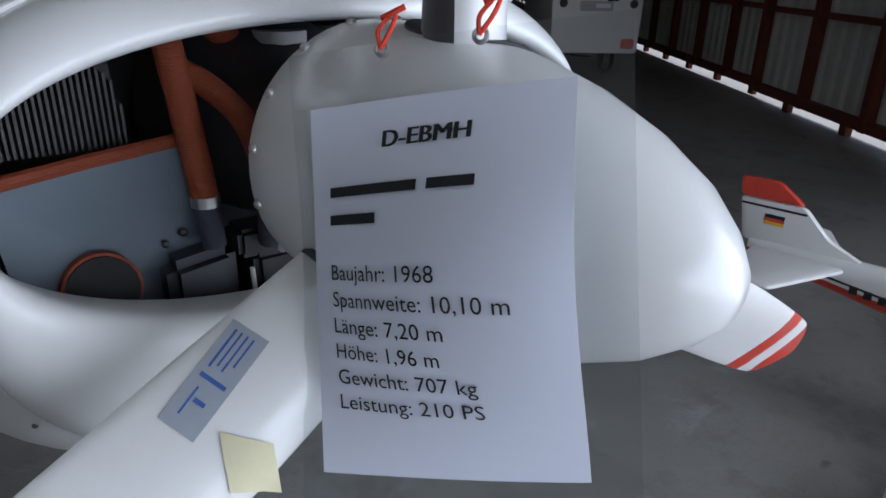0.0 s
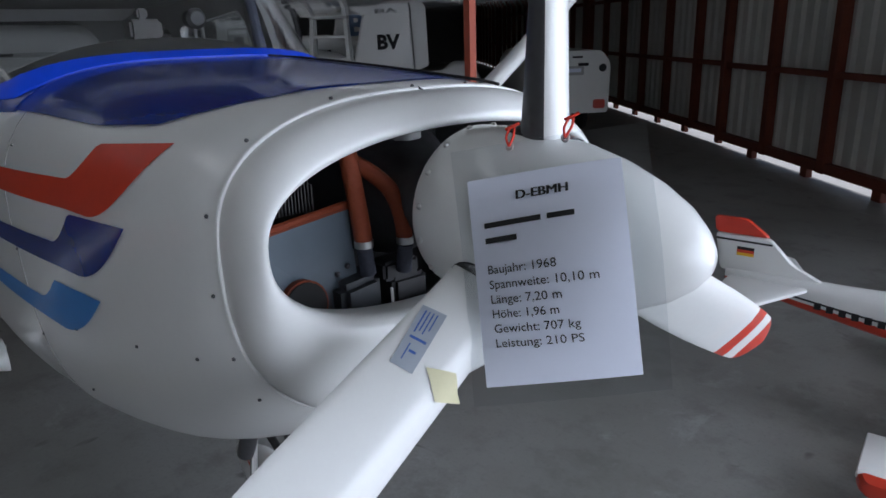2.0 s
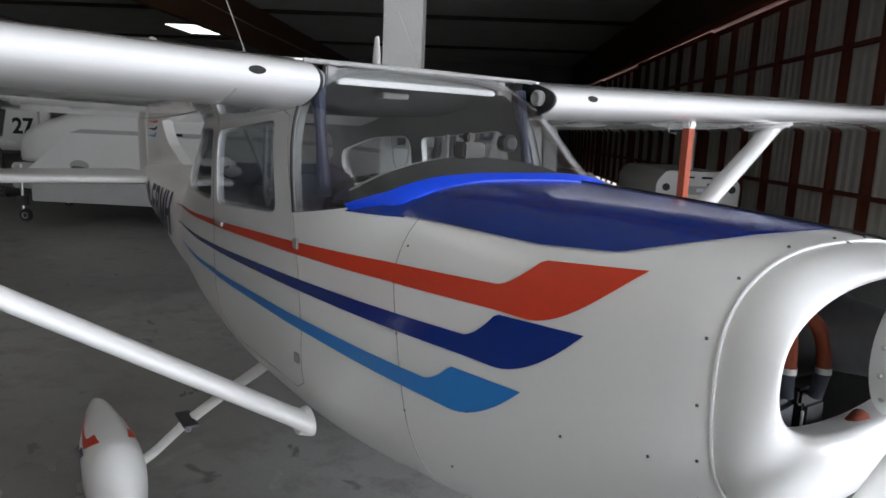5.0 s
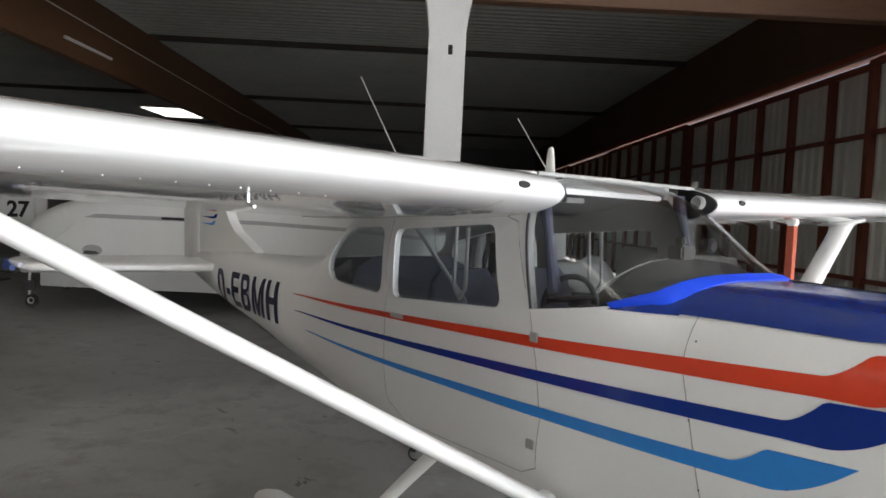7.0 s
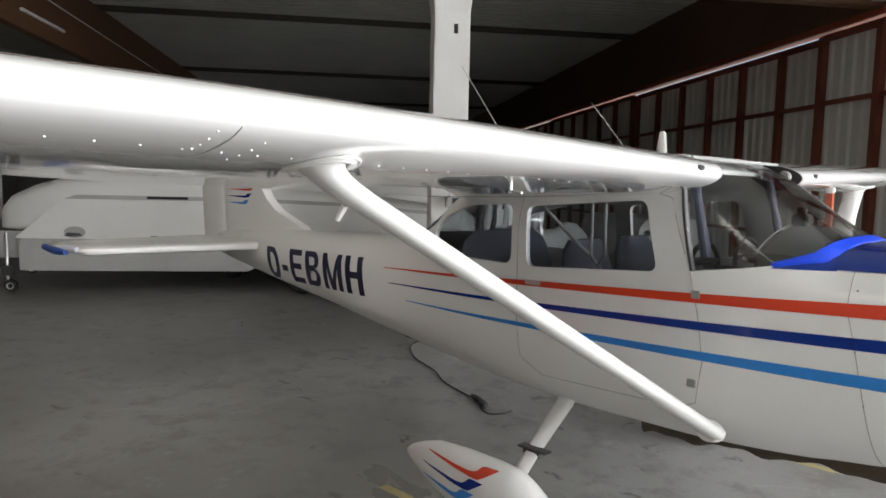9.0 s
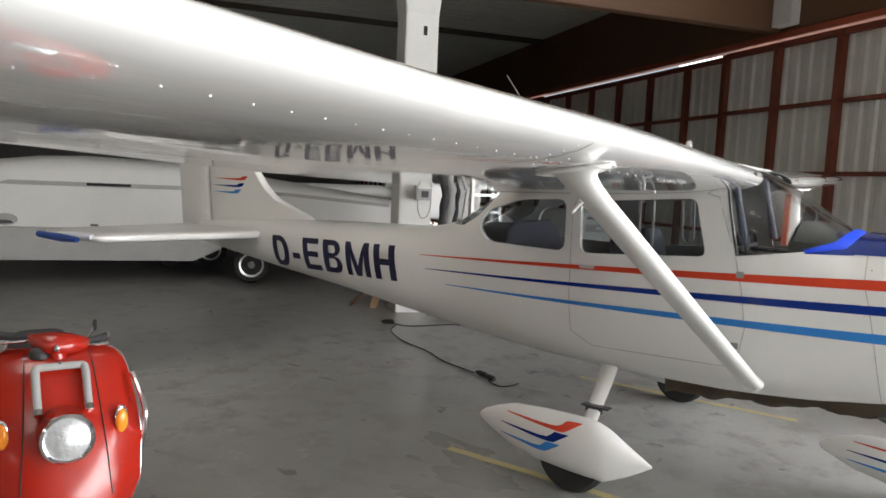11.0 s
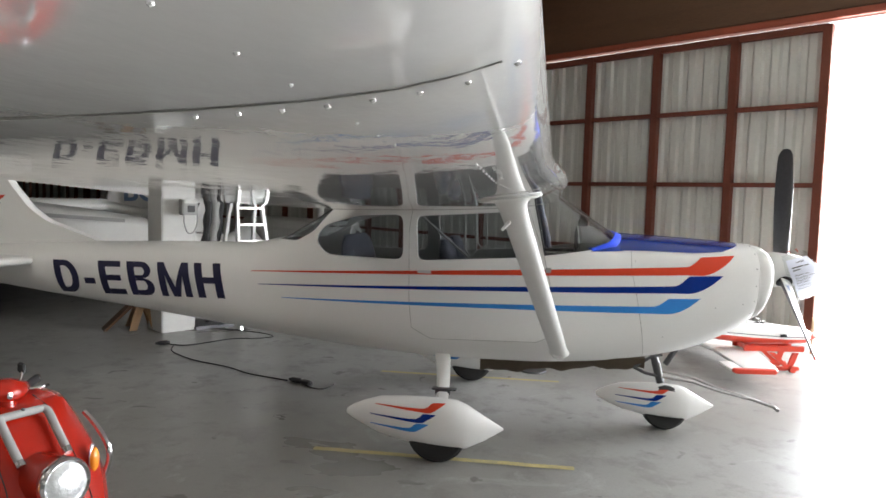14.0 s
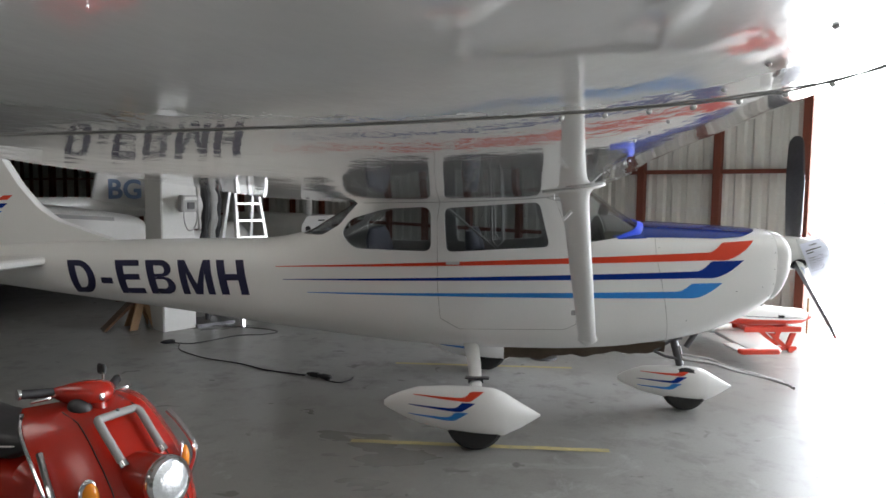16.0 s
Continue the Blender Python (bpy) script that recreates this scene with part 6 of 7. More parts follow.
# ---- gliders ----
def glider(place, turn, sign, ink, label, size, fin, boom_z=1.30, fin_w=1.2, reach=1.0):
    """Fin with its sign, rudder, tail boom and cabin; the nose points to -x, or to x with a reach below 0."""
    rig = empty("glider", label, "glider", "parked gliders", place, turn)
    lo, hi = fin
    half = fin_w / 2
    flat = Matrix.Identity(4)
    part("fin", fin_solid(rounded([(-half, lo), (-half + 0.20, hi), (half * 0.55, hi + 0.02), (half * 0.62, lo)], 0.05), 0.05, flat), GLIDER, rig, "white glider fin")
    part("rudder", fin_solid(rounded([(half * 0.64, lo - 0.02), (half * 0.57, hi + 0.02), (half * 0.96, hi), (half, lo + 0.05)], 0.04), 0.035, flat), GLIDER, rig, "white glider rudder")
    bm = bmesh.new()
    rings = []
    for x, w, h, z in ((half * 0.9, 0.05, 0.07, lo + 0.05), (-half, 0.09, 0.12, boom_z - 0.08), (-2.2, 0.13, 0.15, boom_z - 0.12), (-3.4, 0.19, 0.22, boom_z - 0.18),
                       (-4.2, 0.29, 0.38, boom_z - 0.22), (-5.0, 0.32, 0.43, boom_z - 0.28), (-5.8, 0.27, 0.34, boom_z - 0.36), (-6.4, 0.12, 0.15, boom_z - 0.44), (-6.55, 0.02, 0.02, boom_z - 0.46)):
        rings.append([bm.verts.new((x * reach, w * math.cos(a), z + h * math.sin(a))) for a in spread(0, 2 * math.pi * 19 / 20, 20)])
    bridge(bm, rings)
    part("glider_fuselage", bm, GLIDER, rig, "slim white glider fuselage")
    bm = bmesh.new()
    turned(bm, [(-0.05, 0.06), (-0.055, 0.12), (0.0, 0.15), (0.055, 0.12), (0.05, 0.06)], pose(-4.3 * reach, 0, 0.16, 0, 0, 90), 24)
    wheel = part("wheel", bm, RUBBER, rig)
    bm = bmesh.new()
    box(bm, -4.3 * reach - 0.12, -4.3 * reach + 0.12, -0.08, 0.08, 0.2, boom_z - 0.45, bevel=0.02)
    part("wheel_fork", bm, STEEL, wheel)
    bm = bmesh.new()
    tube(bm, [(-half, 0, 0.0), (-half, 0, boom_z - 0.18)], 0.03, 10)
    box(bm, -half - 0.22, -half + 0.22, -0.22, 0.22, 0.0, 0.03)
    part("tail_trestle", bm, STEEL, rig)
    me = text_mesh(sign, size, 0.003, "CENTER", 0.012)
    me.materials.clear()
    me.materials.append(ink)
    ob = new("sign", me)
    ob.parent = rig
    ob["label"] = "painted competition sign"
    ob.matrix_basis = Matrix(((1, 0, 0, -0.02), (0, 0, 1, -0.056), (0, 1, 0, (lo + hi) / 2 - size * 0.33), (0, 0, 0, 1)))
    ob.matrix_basis = Matrix(((1, 0, 0, -0.02), (0, 0, -1, -0.056), (0, 1, 0, (lo + hi) / 2 - size * 0.33), (0, 0, 0, 1)))
    return rig


SIGN_BLUE = material("blue_grey_sign_paint", (0.16, 0.24, 0.40), 0.5, grain=0.05, scale=40)
glider((-7.46, 5.38, 0), TRAILER_TURN, "BV", INK, "white glider tail with black letters on its fin", 0.27, (1.03, 1.83), 0.98, 1.12, -0.22)
glider((-8.66, 5.86, 0), TRAILER_TURN, "BG", SIGN_BLUE, "white glider with blue-grey letters on its fin", 0.46, (1.22, 2.16), 1.52, 1.28)
glider((-15.25, -0.68, 0), TRAILER_TURN, "27", INK, "white glider with black numerals on its fin", 0.42, (0.92, 1.88), 1.15, 1.05)


# ---- white trailer end with two round sockets ----
unit = empty("trailer_box", "white plastic trailer end with two round black sockets", "trailer", place=(-5.33, 6.81, 0), turn=TRAILER_TURN)
bm = bmesh.new()
prism(bm, rounded([(-0.55, 0.42), (-0.57, 1.08), (-0.44, 1.25), (0.44, 1.25), (0.57, 1.08), (0.55, 0.42)], 0.06), 0.0, 2.6)
shell_ = part("shell", bm, TRAILER, unit)
for x in (-0.43, 0.46):
    bm = bmesh.new()
    turned(bm, [(-0.02, 0.0), (-0.02, 0.045), (0.01, 0.055), (0.012, 0.0)], pose(x, -0.004, 1.02, 0, 0, 90), 20)
    part("round_socket", bm, DARK, unit, "round black socket")
bm = bmesh.new()
box(bm, -0.22, 0.20, -0.012, 0.01, 0.93, 1.05, bevel=0.01)
plate_ = part("label_plate", bm, SKIRT, unit, "grey plate")
bm = bmesh.new()
box(bm, -0.02, 0.16, -0.016, -0.011, 0.97, 1.02)
part("plate_bar", bm, PAPER, plate_)
for x in (-0.20, 0.04):
    bm = bmesh.new()
    box(bm, x, x + 0.14, -0.012, 0.01, 1.155, 1.18, bevel=0.004)
    part("vent_slot", bm, GAP, unit)
bm = bmesh.new()
box(bm, 0.12, 0.26, -0.014, 0.01, 1.05, 1.09)
part("number_bar", bm, INK, unit)
bm = bmesh.new()
box(bm, 0.34, 0.50, -0.03, 0.01, 0.48, 0.60, bevel=0.012)
part("tail_light", bm, MODEL_RED, unit, "red tail light")
for x in (-0.5, 0.5):
    bm = bmesh.new()
    turned(bm, [(-0.07, 0.1), (-0.075, 0.2), (0.0, 0.25), (0.075, 0.2), (0.07, 0.1)], pose(x, 1.3, 0.25, 0, 0, 0), 24)
    part("trailer_wheel", bm, RUBBER, unit)
bm = bmesh.new()
tube(bm, [(0.0, 0.55, 1.22), (0.0, 0.55, 2.35)], [0.07, 0.055], 14)
part("mast", bm, PILLAR, unit, "pale upright mast")

# ---- red pole under the port wing ----
pole = empty("red_pole", "red wooden support pole with a pale top", "pole", place=(-1.62, 1.60, 0))
bm = bmesh.new()
rings = [[bm.verts.new((dx * w, dy * w, z)) for dx, dy in ((-1, -1), (1, -1), (1, 1), (-1, 1))] for z, w in ((0.03, 0.02), (1.70, 0.02))]
bridge(bm, rings)
part("pole_shaft", bm, RAIL_RED, pole)
bm = bmesh.new()
box(bm, -0.027, 0.027, -0.027, 0.027, 1.70, 1.782, bevel=0.008)
part("pole_top", bm, PILLAR, pole, "pale top pad")
bm = bmesh.new()
turned(bm, [(0.0, 0.0), (0.0, 0.14), (0.02, 0.14), (0.03, 0.03), (0.03, 0.0)], pose(0, 0, 0, 0, -90, 0), 24)
part("pole_foot", bm, STEEL, pole)
for z in (0.5, 0.9, 1.3):
    bm = bmesh.new()
    tube(bm, [(0.0, -0.0205, z), (0.0, -0.024, z)], 0.006, 8)
    part("pin_hole", bm, GAP, pole)

# ---- scooter ----
scooter = empty("motor_scooter", "old red motor scooter with chrome trim and black seat", "scooter", place=(-3.278, -3.228, 0), turn=-21.0)


def front_x(z):
    return float(np.interp(z, (0.30, 0.45, 0.60, 0.70, 0.78, 0.86, 0.905, 0.93), (0.16, 0.15, 0.10, 0.045, -0.022, -0.095, -0.145, -0.22)))


def shield_at(y, z, lift=0.0):
    w = float(np.interp(z, (0.30, 0.45, 0.62, 0.75, 0.86, 0.905, 0.93), (0.20, 0.265, 0.28, 0.272, 0.255, 0.235, 0.17)))
    k = min(abs(y) / w, 1.0)
    return Vector((front_x(z) - 0.15 * k ** 2.4 + lift * 0.8, y + lift * 0.3 * (1 if y > 0 else -1), z + lift * 0.55)), w


bm = bmesh.new()
rings = []
for z in (0.30, 0.38, 0.46, 0.54, 0.62, 0.68, 0.74, 0.80, 0.85, 0.885, 0.91, 0.93):
    w = shield_at(0, z)[1]
    front = [shield_at(w * f, z)[0] for f in spread(-1, 1, 25)]
    rim_in = 0.15
    back = [Vector((front_x(z) - rim_in - 0.03 + 0.06 * (1 - abs(f)), w * 0.97 * f, z)) for f in spread(1, -1, 13)]
    rings.append([bm.verts.new(p) for p in front + back])
bridge(bm, rings)
fairing = part("front_fairing", bm, SCOOTER_RED, scooter, "red leg shield and nose")
for s in (-1, 1):
    bm = bmesh.new()
    tube(bm, [shield_at(s * float(np.interp(z, (0.45, 0.93), (0.15, 0.115))), z, 0.0008)[0] for z in spread(0.46, 0.925, 20)], 0.0022, 6)
    part("fairing_joint", bm, GAP, fairing)
    bm = bmesh.new()
    pts = []
    for z in spread(0.36, 0.92, 22):
        q, w = shield_at(s * 0.99 * shield_at(0, z)[1], z)
        pts.append(q + Vector((-0.02, 0, 0)))
    tube(bm, pts, 0.008, 8)
    part("edge_trim", bm, CHROME, fairing, "chrome edge trim")
    # side bumper bar
    bm = bmesh.new()
    tube(bm, smooth_path([(-0.16, s * 0.262, 0.84), (-0.12, s * 0.276, 0.800), (-0.075, s * 0.288, 0.745), (-0.045, s * 0.292, 0.69), (-0.06, s * 0.290, 0.62), (-0.11, s * 0.268, 0.50)], 6), 0.011, 10)
    part("bumper_bar", bm, CHROME, scooter, "bent chrome bumper bar")
    bm = bmesh.new()
    bmesh.ops.create_uvsphere(bm, u_segments=18, v_segments=12, radius=1.0, matrix=Matrix.Translation((0.0, s * 0.198, 0.70)) @ Matrix.Rotation(radians(s * 35), 4, "Z") @ Matrix.Diagonal((0.018, 0.026, 0.048, 1)))
    lamp_ = part("indicator", bm, AMBER, scooter, "amber indicator")
    bm = bmesh.new()
    bmesh.ops.create_uvsphere(bm, u_segments=18, v_segments=12, radius=1.0, matrix=Matrix.Translation((-0.010, s * 0.198, 0.705)) @ Matrix.Rotation(radians(s * 35), 4, "Z") @ Matrix.Diagonal((0.012, 0.031, 0.055, 1)))
    part("indicator_base", bm, CHROME, lamp_)
# headlamp in its hood
bm = bmesh.new()
turned(bm, [(-0.16, 0.05), (-0.10, 0.085), (0.0, 0.094), (0.125, 0.087), (0.13, 0.08), (0.13, 0.0)], pose(0.0, 0, 0.692, 0, -6, 0), 36)
hood = part("headlamp_hood", bm, SCOOTER_RED, scooter)
bm = bmesh.new()
turned(bm, [(0.118, 0.088), (0.128, 0.092), (0.146, 0.089), (0.155, 0.080), (0.150, 0.074), (0.13, 0.074)], pose(0.0, 0, 0.692, 0, -6, 0), 40)
part("headlamp_rim", bm, CHROME, hood, "chrome headlamp rim")
bm = bmesh.new()
turned(bm, [(0.13, 0.077), (0.146, 0.074), (0.158, 0.055), (0.166, 0.028), (0.168, 0.001)], pose(0.0, 0, 0.692, 0, -6, 0), 36)
part("headlamp_lens", bm, LENS, hood, "ribbed glass headlamp lens")
# U-shaped grey grab rail on the nose
bm = bmesh.new()
R_ = 0.0145
path = smooth_path([(0.015, -0.083, 0.778), (-0.05, -0.084, 0.845), (-0.095, -0.084, 0.893), (-0.112, -0.078, 0.906), (-0.116, -0.06, 0.908), (-0.116, 0.06, 0.908), (-0.112, 0.078, 0.906), (-0.095, 0.084, 0.893), (-0.05, 0.084, 0.845), (0.015, 0.083, 0.778)], 5)
tube(bm, path, R_, 12)
grab = part("grab_rail", bm, GREY_TRIM, scooter, "grey U-shaped rail with bright ends")
for y in (-0.083, 0.083):
    bm = bmesh.new()
    tube(bm, [(0.010, y, 0.783), (0.026, y, 0.767)], 0.0165, 12)
    part("rail_end", bm, CHROME, grab)
bm = bmesh.new()
bmesh.ops.create_icosphere(bm, subdivisions=2, radius=0.007, matrix=Matrix.Translation((-0.112, 0.0, 0.922)))
part("rail_screw", bm, STEEL, grab)
# handlebar with red cowl
bm = bmesh.new()
rings = []
for y, x, z, h, d in ((-0.11, -0.475, 0.972, 0.018, 0.020), (-0.08, -0.455, 0.965, 0.030, 0.045), (-0.03, -0.43, 0.958, 0.045, 0.075), (0.03, -0.425, 0.955, 0.048, 0.085),
                      (0.09, -0.43, 0.952, 0.042, 0.07), (0.14, -0.45, 0.948, 0.030, 0.045), (0.17, -0.47, 0.945, 0.018, 0.020)):
    rings.append([bm.verts.new((x + d * math.cos(a), y, z + h * math.sin(a))) for a in spread(0, 2 * math.pi * 17 / 18, 18)])
bridge(bm, rings)
bars = part("handlebar", bm, SCOOTER_RED, scooter, "red handlebar cowl")
bars.matrix_basis = pose(0.148, -0.075, 0.005, 0, 0, -8) @ Matrix.Diagonal((1, 0.78, 1, 1))
bm = bmesh.new()
turned(bm, [(0, 0.010), (0.0, 0.014), (0.006, 0.012), (0.008, 0.0)], pose(-0.345, 0.03, 0.955, 0, 0, 0), 20)
part("badge", bm, CHROME, bars)
bm = bmesh.new()
rings = []
for z, r in ((0.86, 0.062), (0.91, 0.05), (0.935, 0.045)):
    rings.append([bm.verts.new((-0.40 + r * 1.3 * math.cos(a), 0.03 + r * math.sin(a), z)) for a in spread(0, 2 * math.pi * 17 / 18, 18)])
bridge(bm, rings)
part("steering_neck", bm, SCOOTER_RED, bars)
bm = bmesh.new()
bmesh.ops.create_icosphere(bm, subdivisions=3, radius=1.0, matrix=Matrix.Translation((-0.385, -0.045, 0.918)) @ Matrix.Rotation(radians(-18), 4, "X") @ Matrix.Diagonal((0.045, 0.055, 0.036, 1)))
part("horn", bm, DARK, bars, "black horn under the handlebar")
for a_, b_, lv in (((-0.475, -0.10, 0.973), (-0.485, -0.25, 0.990), (-0.42, -0.24, 0.972)), ((-0.47, 0.160, 0.945), (-0.545, 0.25, 0.950), (-0.455, 0.26, 0.940))):
    A_, B_ = Vector(a_), Vector(b_)
    bm = bmesh.new()
    pts = [A_ + (B_ - A_) * k for k in spread(0, 1, 14)]
    tube(bm, pts, [0.016 + 0.0018 * (i % 2) for i in range(14)], 12)
    grip = part("grip", bm, DARK, bars, "black ribbed grip")
    bm = bmesh.new()
    tube(bm, [B_ - (B_ - A_) * 0.02, B_ + (B_ - A_) * 0.05], 0.019, 12)
    part("grip_end", bm, CHROME, grip)
    bm = bmesh.new()
    tube(bm, smooth_path([A_ + Vector((0.025, 0, -0.005)), (A_ + Vector(lv)) / 2 + Vector((0.03, 0, 0)), Vector(lv)], 5), 0.006, 8)
    part("lever", bm, CHROME, bars, "chrome lever")
bm = bmesh.new()
tube(bm, [(-0.52, 0.16, 0.95), (-0.56, 0.19, 0.985)], 0.006, 8)
stalk = part("choke_stalk", bm, CHROME, bars)
bm = bmesh.new()
box(bm, -0.60, -0.55, 0.185, 0.205, 0.975, 1.015, bevel=0.005)
part("stalk_knob", bm, DARK, stalk)
# seat, rear body, floor and wheels
bm = bmesh.new()
rings = []
for x, w, z0, z1 in ((-0.56, 0.06, 0.70, 0.745), (-0.62, 0.12, 0.67, 0.775), (-0.78, 0.15, 0.66, 0.795), (-0.95, 0.155, 0.665, 0.785), (-1.10, 0.15, 0.675, 0.80), (-1.30, 0.13, 0.69, 0.81), (-1.37, 0.06, 0.71, 0.77)):
    rings.append([bm.verts.new((x, w * math.copysign(abs(math.cos(a)) ** 0.6, math.cos(a)), (z0 + z1) / 2 + (z1 - z0) / 2 * math.copysign(abs(math.sin(a)) ** 0.6, math.sin(a)))) for a in spread(0, 2 * math.pi * 27 / 28, 28)])
bridge(bm, rings)
saddle = part("seat", bm, DARK, scooter, "black padded seat with pale piping")
bm = bmesh.new()
tube(bm, smooth_path([(-0.57, -0.05, 0.725), (-0.63, -0.125, 0.735), (-0.78, -0.157, 0.745), (-0.95, -0.160, 0.74), (-1.1, -0.157, 0.752), (-1.3, -0.137, 0.762)], 4), 0.004, 6)
part("piping", bm, PILLAR, saddle)
bm = bmesh.new()
rings = []
for x, w, z0, z1 in ((-0.52, 0.07, 0.30, 0.62), (-0.58, 0.13, 0.28, 0.67), (-0.80, 0.185, 0.25, 0.675), (-1.10, 0.20, 0.25, 0.68), (-1.35, 0.17, 0.28, 0.66), (-1.52, 0.08, 0.35, 0.58), (-1.56, 0.03, 0.40, 0.5)):
    rings.append([bm.verts.new((x, w * math.copysign(abs(math.cos(a)) ** 0.7, math.cos(a)), (z0 + z1) / 2 + (z1 - z0) / 2 * math.copysign(abs(math.sin(a)) ** 0.7, math.sin(a)))) for a in spread(0, 2 * math.pi * 27 / 28, 28)])
bridge(bm, rings)
part("rear_body", bm, SCOOTER_RED, scooter, "red rear body")
bm = bmesh.new()
box(bm, -0.62, -0.06, -0.17, 0.17, 0.27, 0.31, bevel=0.012)
part("footboard", bm, SCOOTER_RED, scooter)
for x in (0.07, -1.12):
    bm = bmesh.new()
    turned(bm, [(-0.045, 0.12), (-0.05, 0.17), (-0.03, 0.20), (0.0, 0.21), (0.03, 0.20), (0.05, 0.17), (0.045, 0.12)], pose(x, 0, 0.21, 0, 0, 90), 32)
    wheel = part("wheel", bm, RUBBER, scooter)
    bm = bmesh.new()
    turned(bm, [(-0.05, 0.01), (-0.035, 0.125), (0.035, 0.125), (0.05, 0.01)], pose(x, 0, 0.21, 0, 0, 90), 24)
    part("rim", bm, ALU, wheel)
bm = bmesh.new()
rings = []
for a in spread(-0.1, math.pi + 0.1, 16):
    c, s_ = math.cos(a), math.sin(a)
    rings.append([bm.verts.new((0.07 + r * c, y, 0.21 + r * s_)) for r, y in ((0.235, -0.08), (0.25, -0.06), (0.258, 0), (0.25, 0.06), (0.235, 0.08), (0.225, 0.07), (0.24, 0), (0.225, -0.07))])
bridge(bm, rings)
part("mudguard", bm, SCOOTER_RED, scooter)

# ---- box with cable on the column ----
phone = empty("socket_box", "grey wall box with a hanging cable loop on the column", "socket box", place=(-5.84, 2.38, 1.52), turn=TRAILER_TURN - 90)
bm = bmesh.new()
box(bm, -0.02, 0.09, -0.10, 0.10, -0.08, 0.12, bevel=0.012)
phone_body = part("box_body", bm, GREY_TRIM, phone)
bm = bmesh.new()
box(bm, 0.085, 0.10, -0.035, 0.055, -0.045, 0.035, bevel=0.004)
part("display", bm, DARK, phone_body)
bm = bmesh.new()
box(bm, 0.085, 0.115, -0.085, 0.085, 0.06, 0.10, bevel=0.01)
part("handset", bm, PILLAR, phone_body)
bm = bmesh.new()
tube(bm, smooth_path([(0.08, -0.07, -0.06), (0.09, -0.075, -0.18), (0.09, -0.03, -0.29), (0.09, 0.04, -0.28), (0.09, 0.085, -0.17), (0.08, 0.09, -0.03)], 6), 0.008, 8)
part("cable_loop", bm, GREY_TRIM, phone, "grey cable loop")

# ---- step ladder ----
ladder = empty("step_ladder", "aluminium step ladder standing folded open", "ladder", place=(-5.46, 3.19, 0), turn=51)
for y0, y1, dx in ((0.0, -0.42, 0.0), (0.0, 0.42, 0.0)):
    for x in (-0.21, 0.21):
        bm = bmesh.new()
        a_, b_ = Vector((x * 1.25, y1, 0.0)), Vector((x * 0.78, y1 * 0.15, 1.72))
        rings = [[bm.verts.new(p + Vector((0.018 * i, 0.032 * j, 0))) for i, j in ((-1, -1), (1, -1), (1, 1), (-1, 1))] for p in (a_, b_)]
        bridge(bm, rings)
        part("rail", bm, ALU, ladder)
for k in range(7):
    z = 0.24 + 0.215 * k
    f = 1 - z / 1.72 * 0.85
    w = 0.2625 - (0.2625 - 0.164) * z / 1.72
    bm = bmesh.new()
    box(bm, -w, w, -0.42 * f - 0.04, -0.42 * f + 0.04, z - 0.013, z + 0.013, bevel=0.004)
    part("tread", bm, ALU, ladder)
bm = bmesh.new()
box(bm, -0.19, 0.19, -0.12, 0.12, 1.70, 1.735, bevel=0.008)
part("top_platform", bm, GREY_TRIM, ladder)
# dark gear leaning on the wall beside the ladder
gear = empty("hose_rack", "dark hoses hanging on a stand beside the ladder", "hose rack", place=(-5.80, 2.86, 0), turn=51)
bm = bmesh.new()
tube(bm, [(0, 0.05, 0), (0, 0.05, 1.85)], 0.03, 10)
box(bm, -0.25, 0.25, -0.2, 0.3, 0, 0.04)
part("stand", bm, STEEL, gear)
for k, (dx, r) in enumerate(((-0.05, 0.05), (0.04, 0.06), (0.11, 0.04))):
    bm = bmesh.new()
    tube(bm, smooth_path([(dx, -0.02, 0.7), (dx - 0.02, -0.05, 1.1), (dx + 0.02, -0.04, 1.5), (dx, 0.0, 1.80)], 5), [r * (1 + 0.25 * math.sin(1.7 * i + k)) for i in range(16)], 10)
    part("hose", bm, GREY_TRIM if k == 1 else DARK, gear)

# ---- wooden trestle on the floor ----
trestle = empty("wooden_trestle", "small raw wooden trestle with a dark board on the floor", "trestle", place=(-6.5, 2.45, 0), turn=40)
for a_, b_, w in (((-0.10, -0.12, 0.0), (0.03, -0.05, 0.42), 0.045), ((0.16, -0.12, 0.0), (0.03, -0.02, 0.40), 0.04), ((-0.10, 0.22, 0.0), (0.03, 0.15, 0.42), 0.045), ((0.16, 0.22, 0.0), (0.03, 0.18, 0.40), 0.04)):
    bm = bmesh.new()
    A_, B_ = Vector(a_), Vector(b_)
    rings = [[bm.verts.new(p + Vector((w * i, 0.018 * j, 0))) for i, j in ((-1, -1), (1, -1), (1, 1), (-1, 1))] for p in (A_, B_)]
    bridge(bm, rings)
    part("leg", bm, WOOD, trestle)
bm = bmesh.new()
box(bm, -0.28, 0.26, -0.08, 0.24, 0.36, 0.42, bevel=0.006)
part("top_beam", bm, GLULAM, trestle, "dark brown beam")
bm = bmesh.new()
rings = [[bm.verts.new(p) for p in ((-0.42, y, 0.0), (-0.08, y, 0.34), (-0.05, y, 0.32), (-0.38, y, 0.0))] for y in (-0.05, 0.2)]
bridge(bm, rings)
part("brace", bm, GLULAM, trestle)

# ---- cables on the floor ----
CABLE = material("black_cable", (0.03, 0.03, 0.03), 0.6, grain=0.2, scale=60)


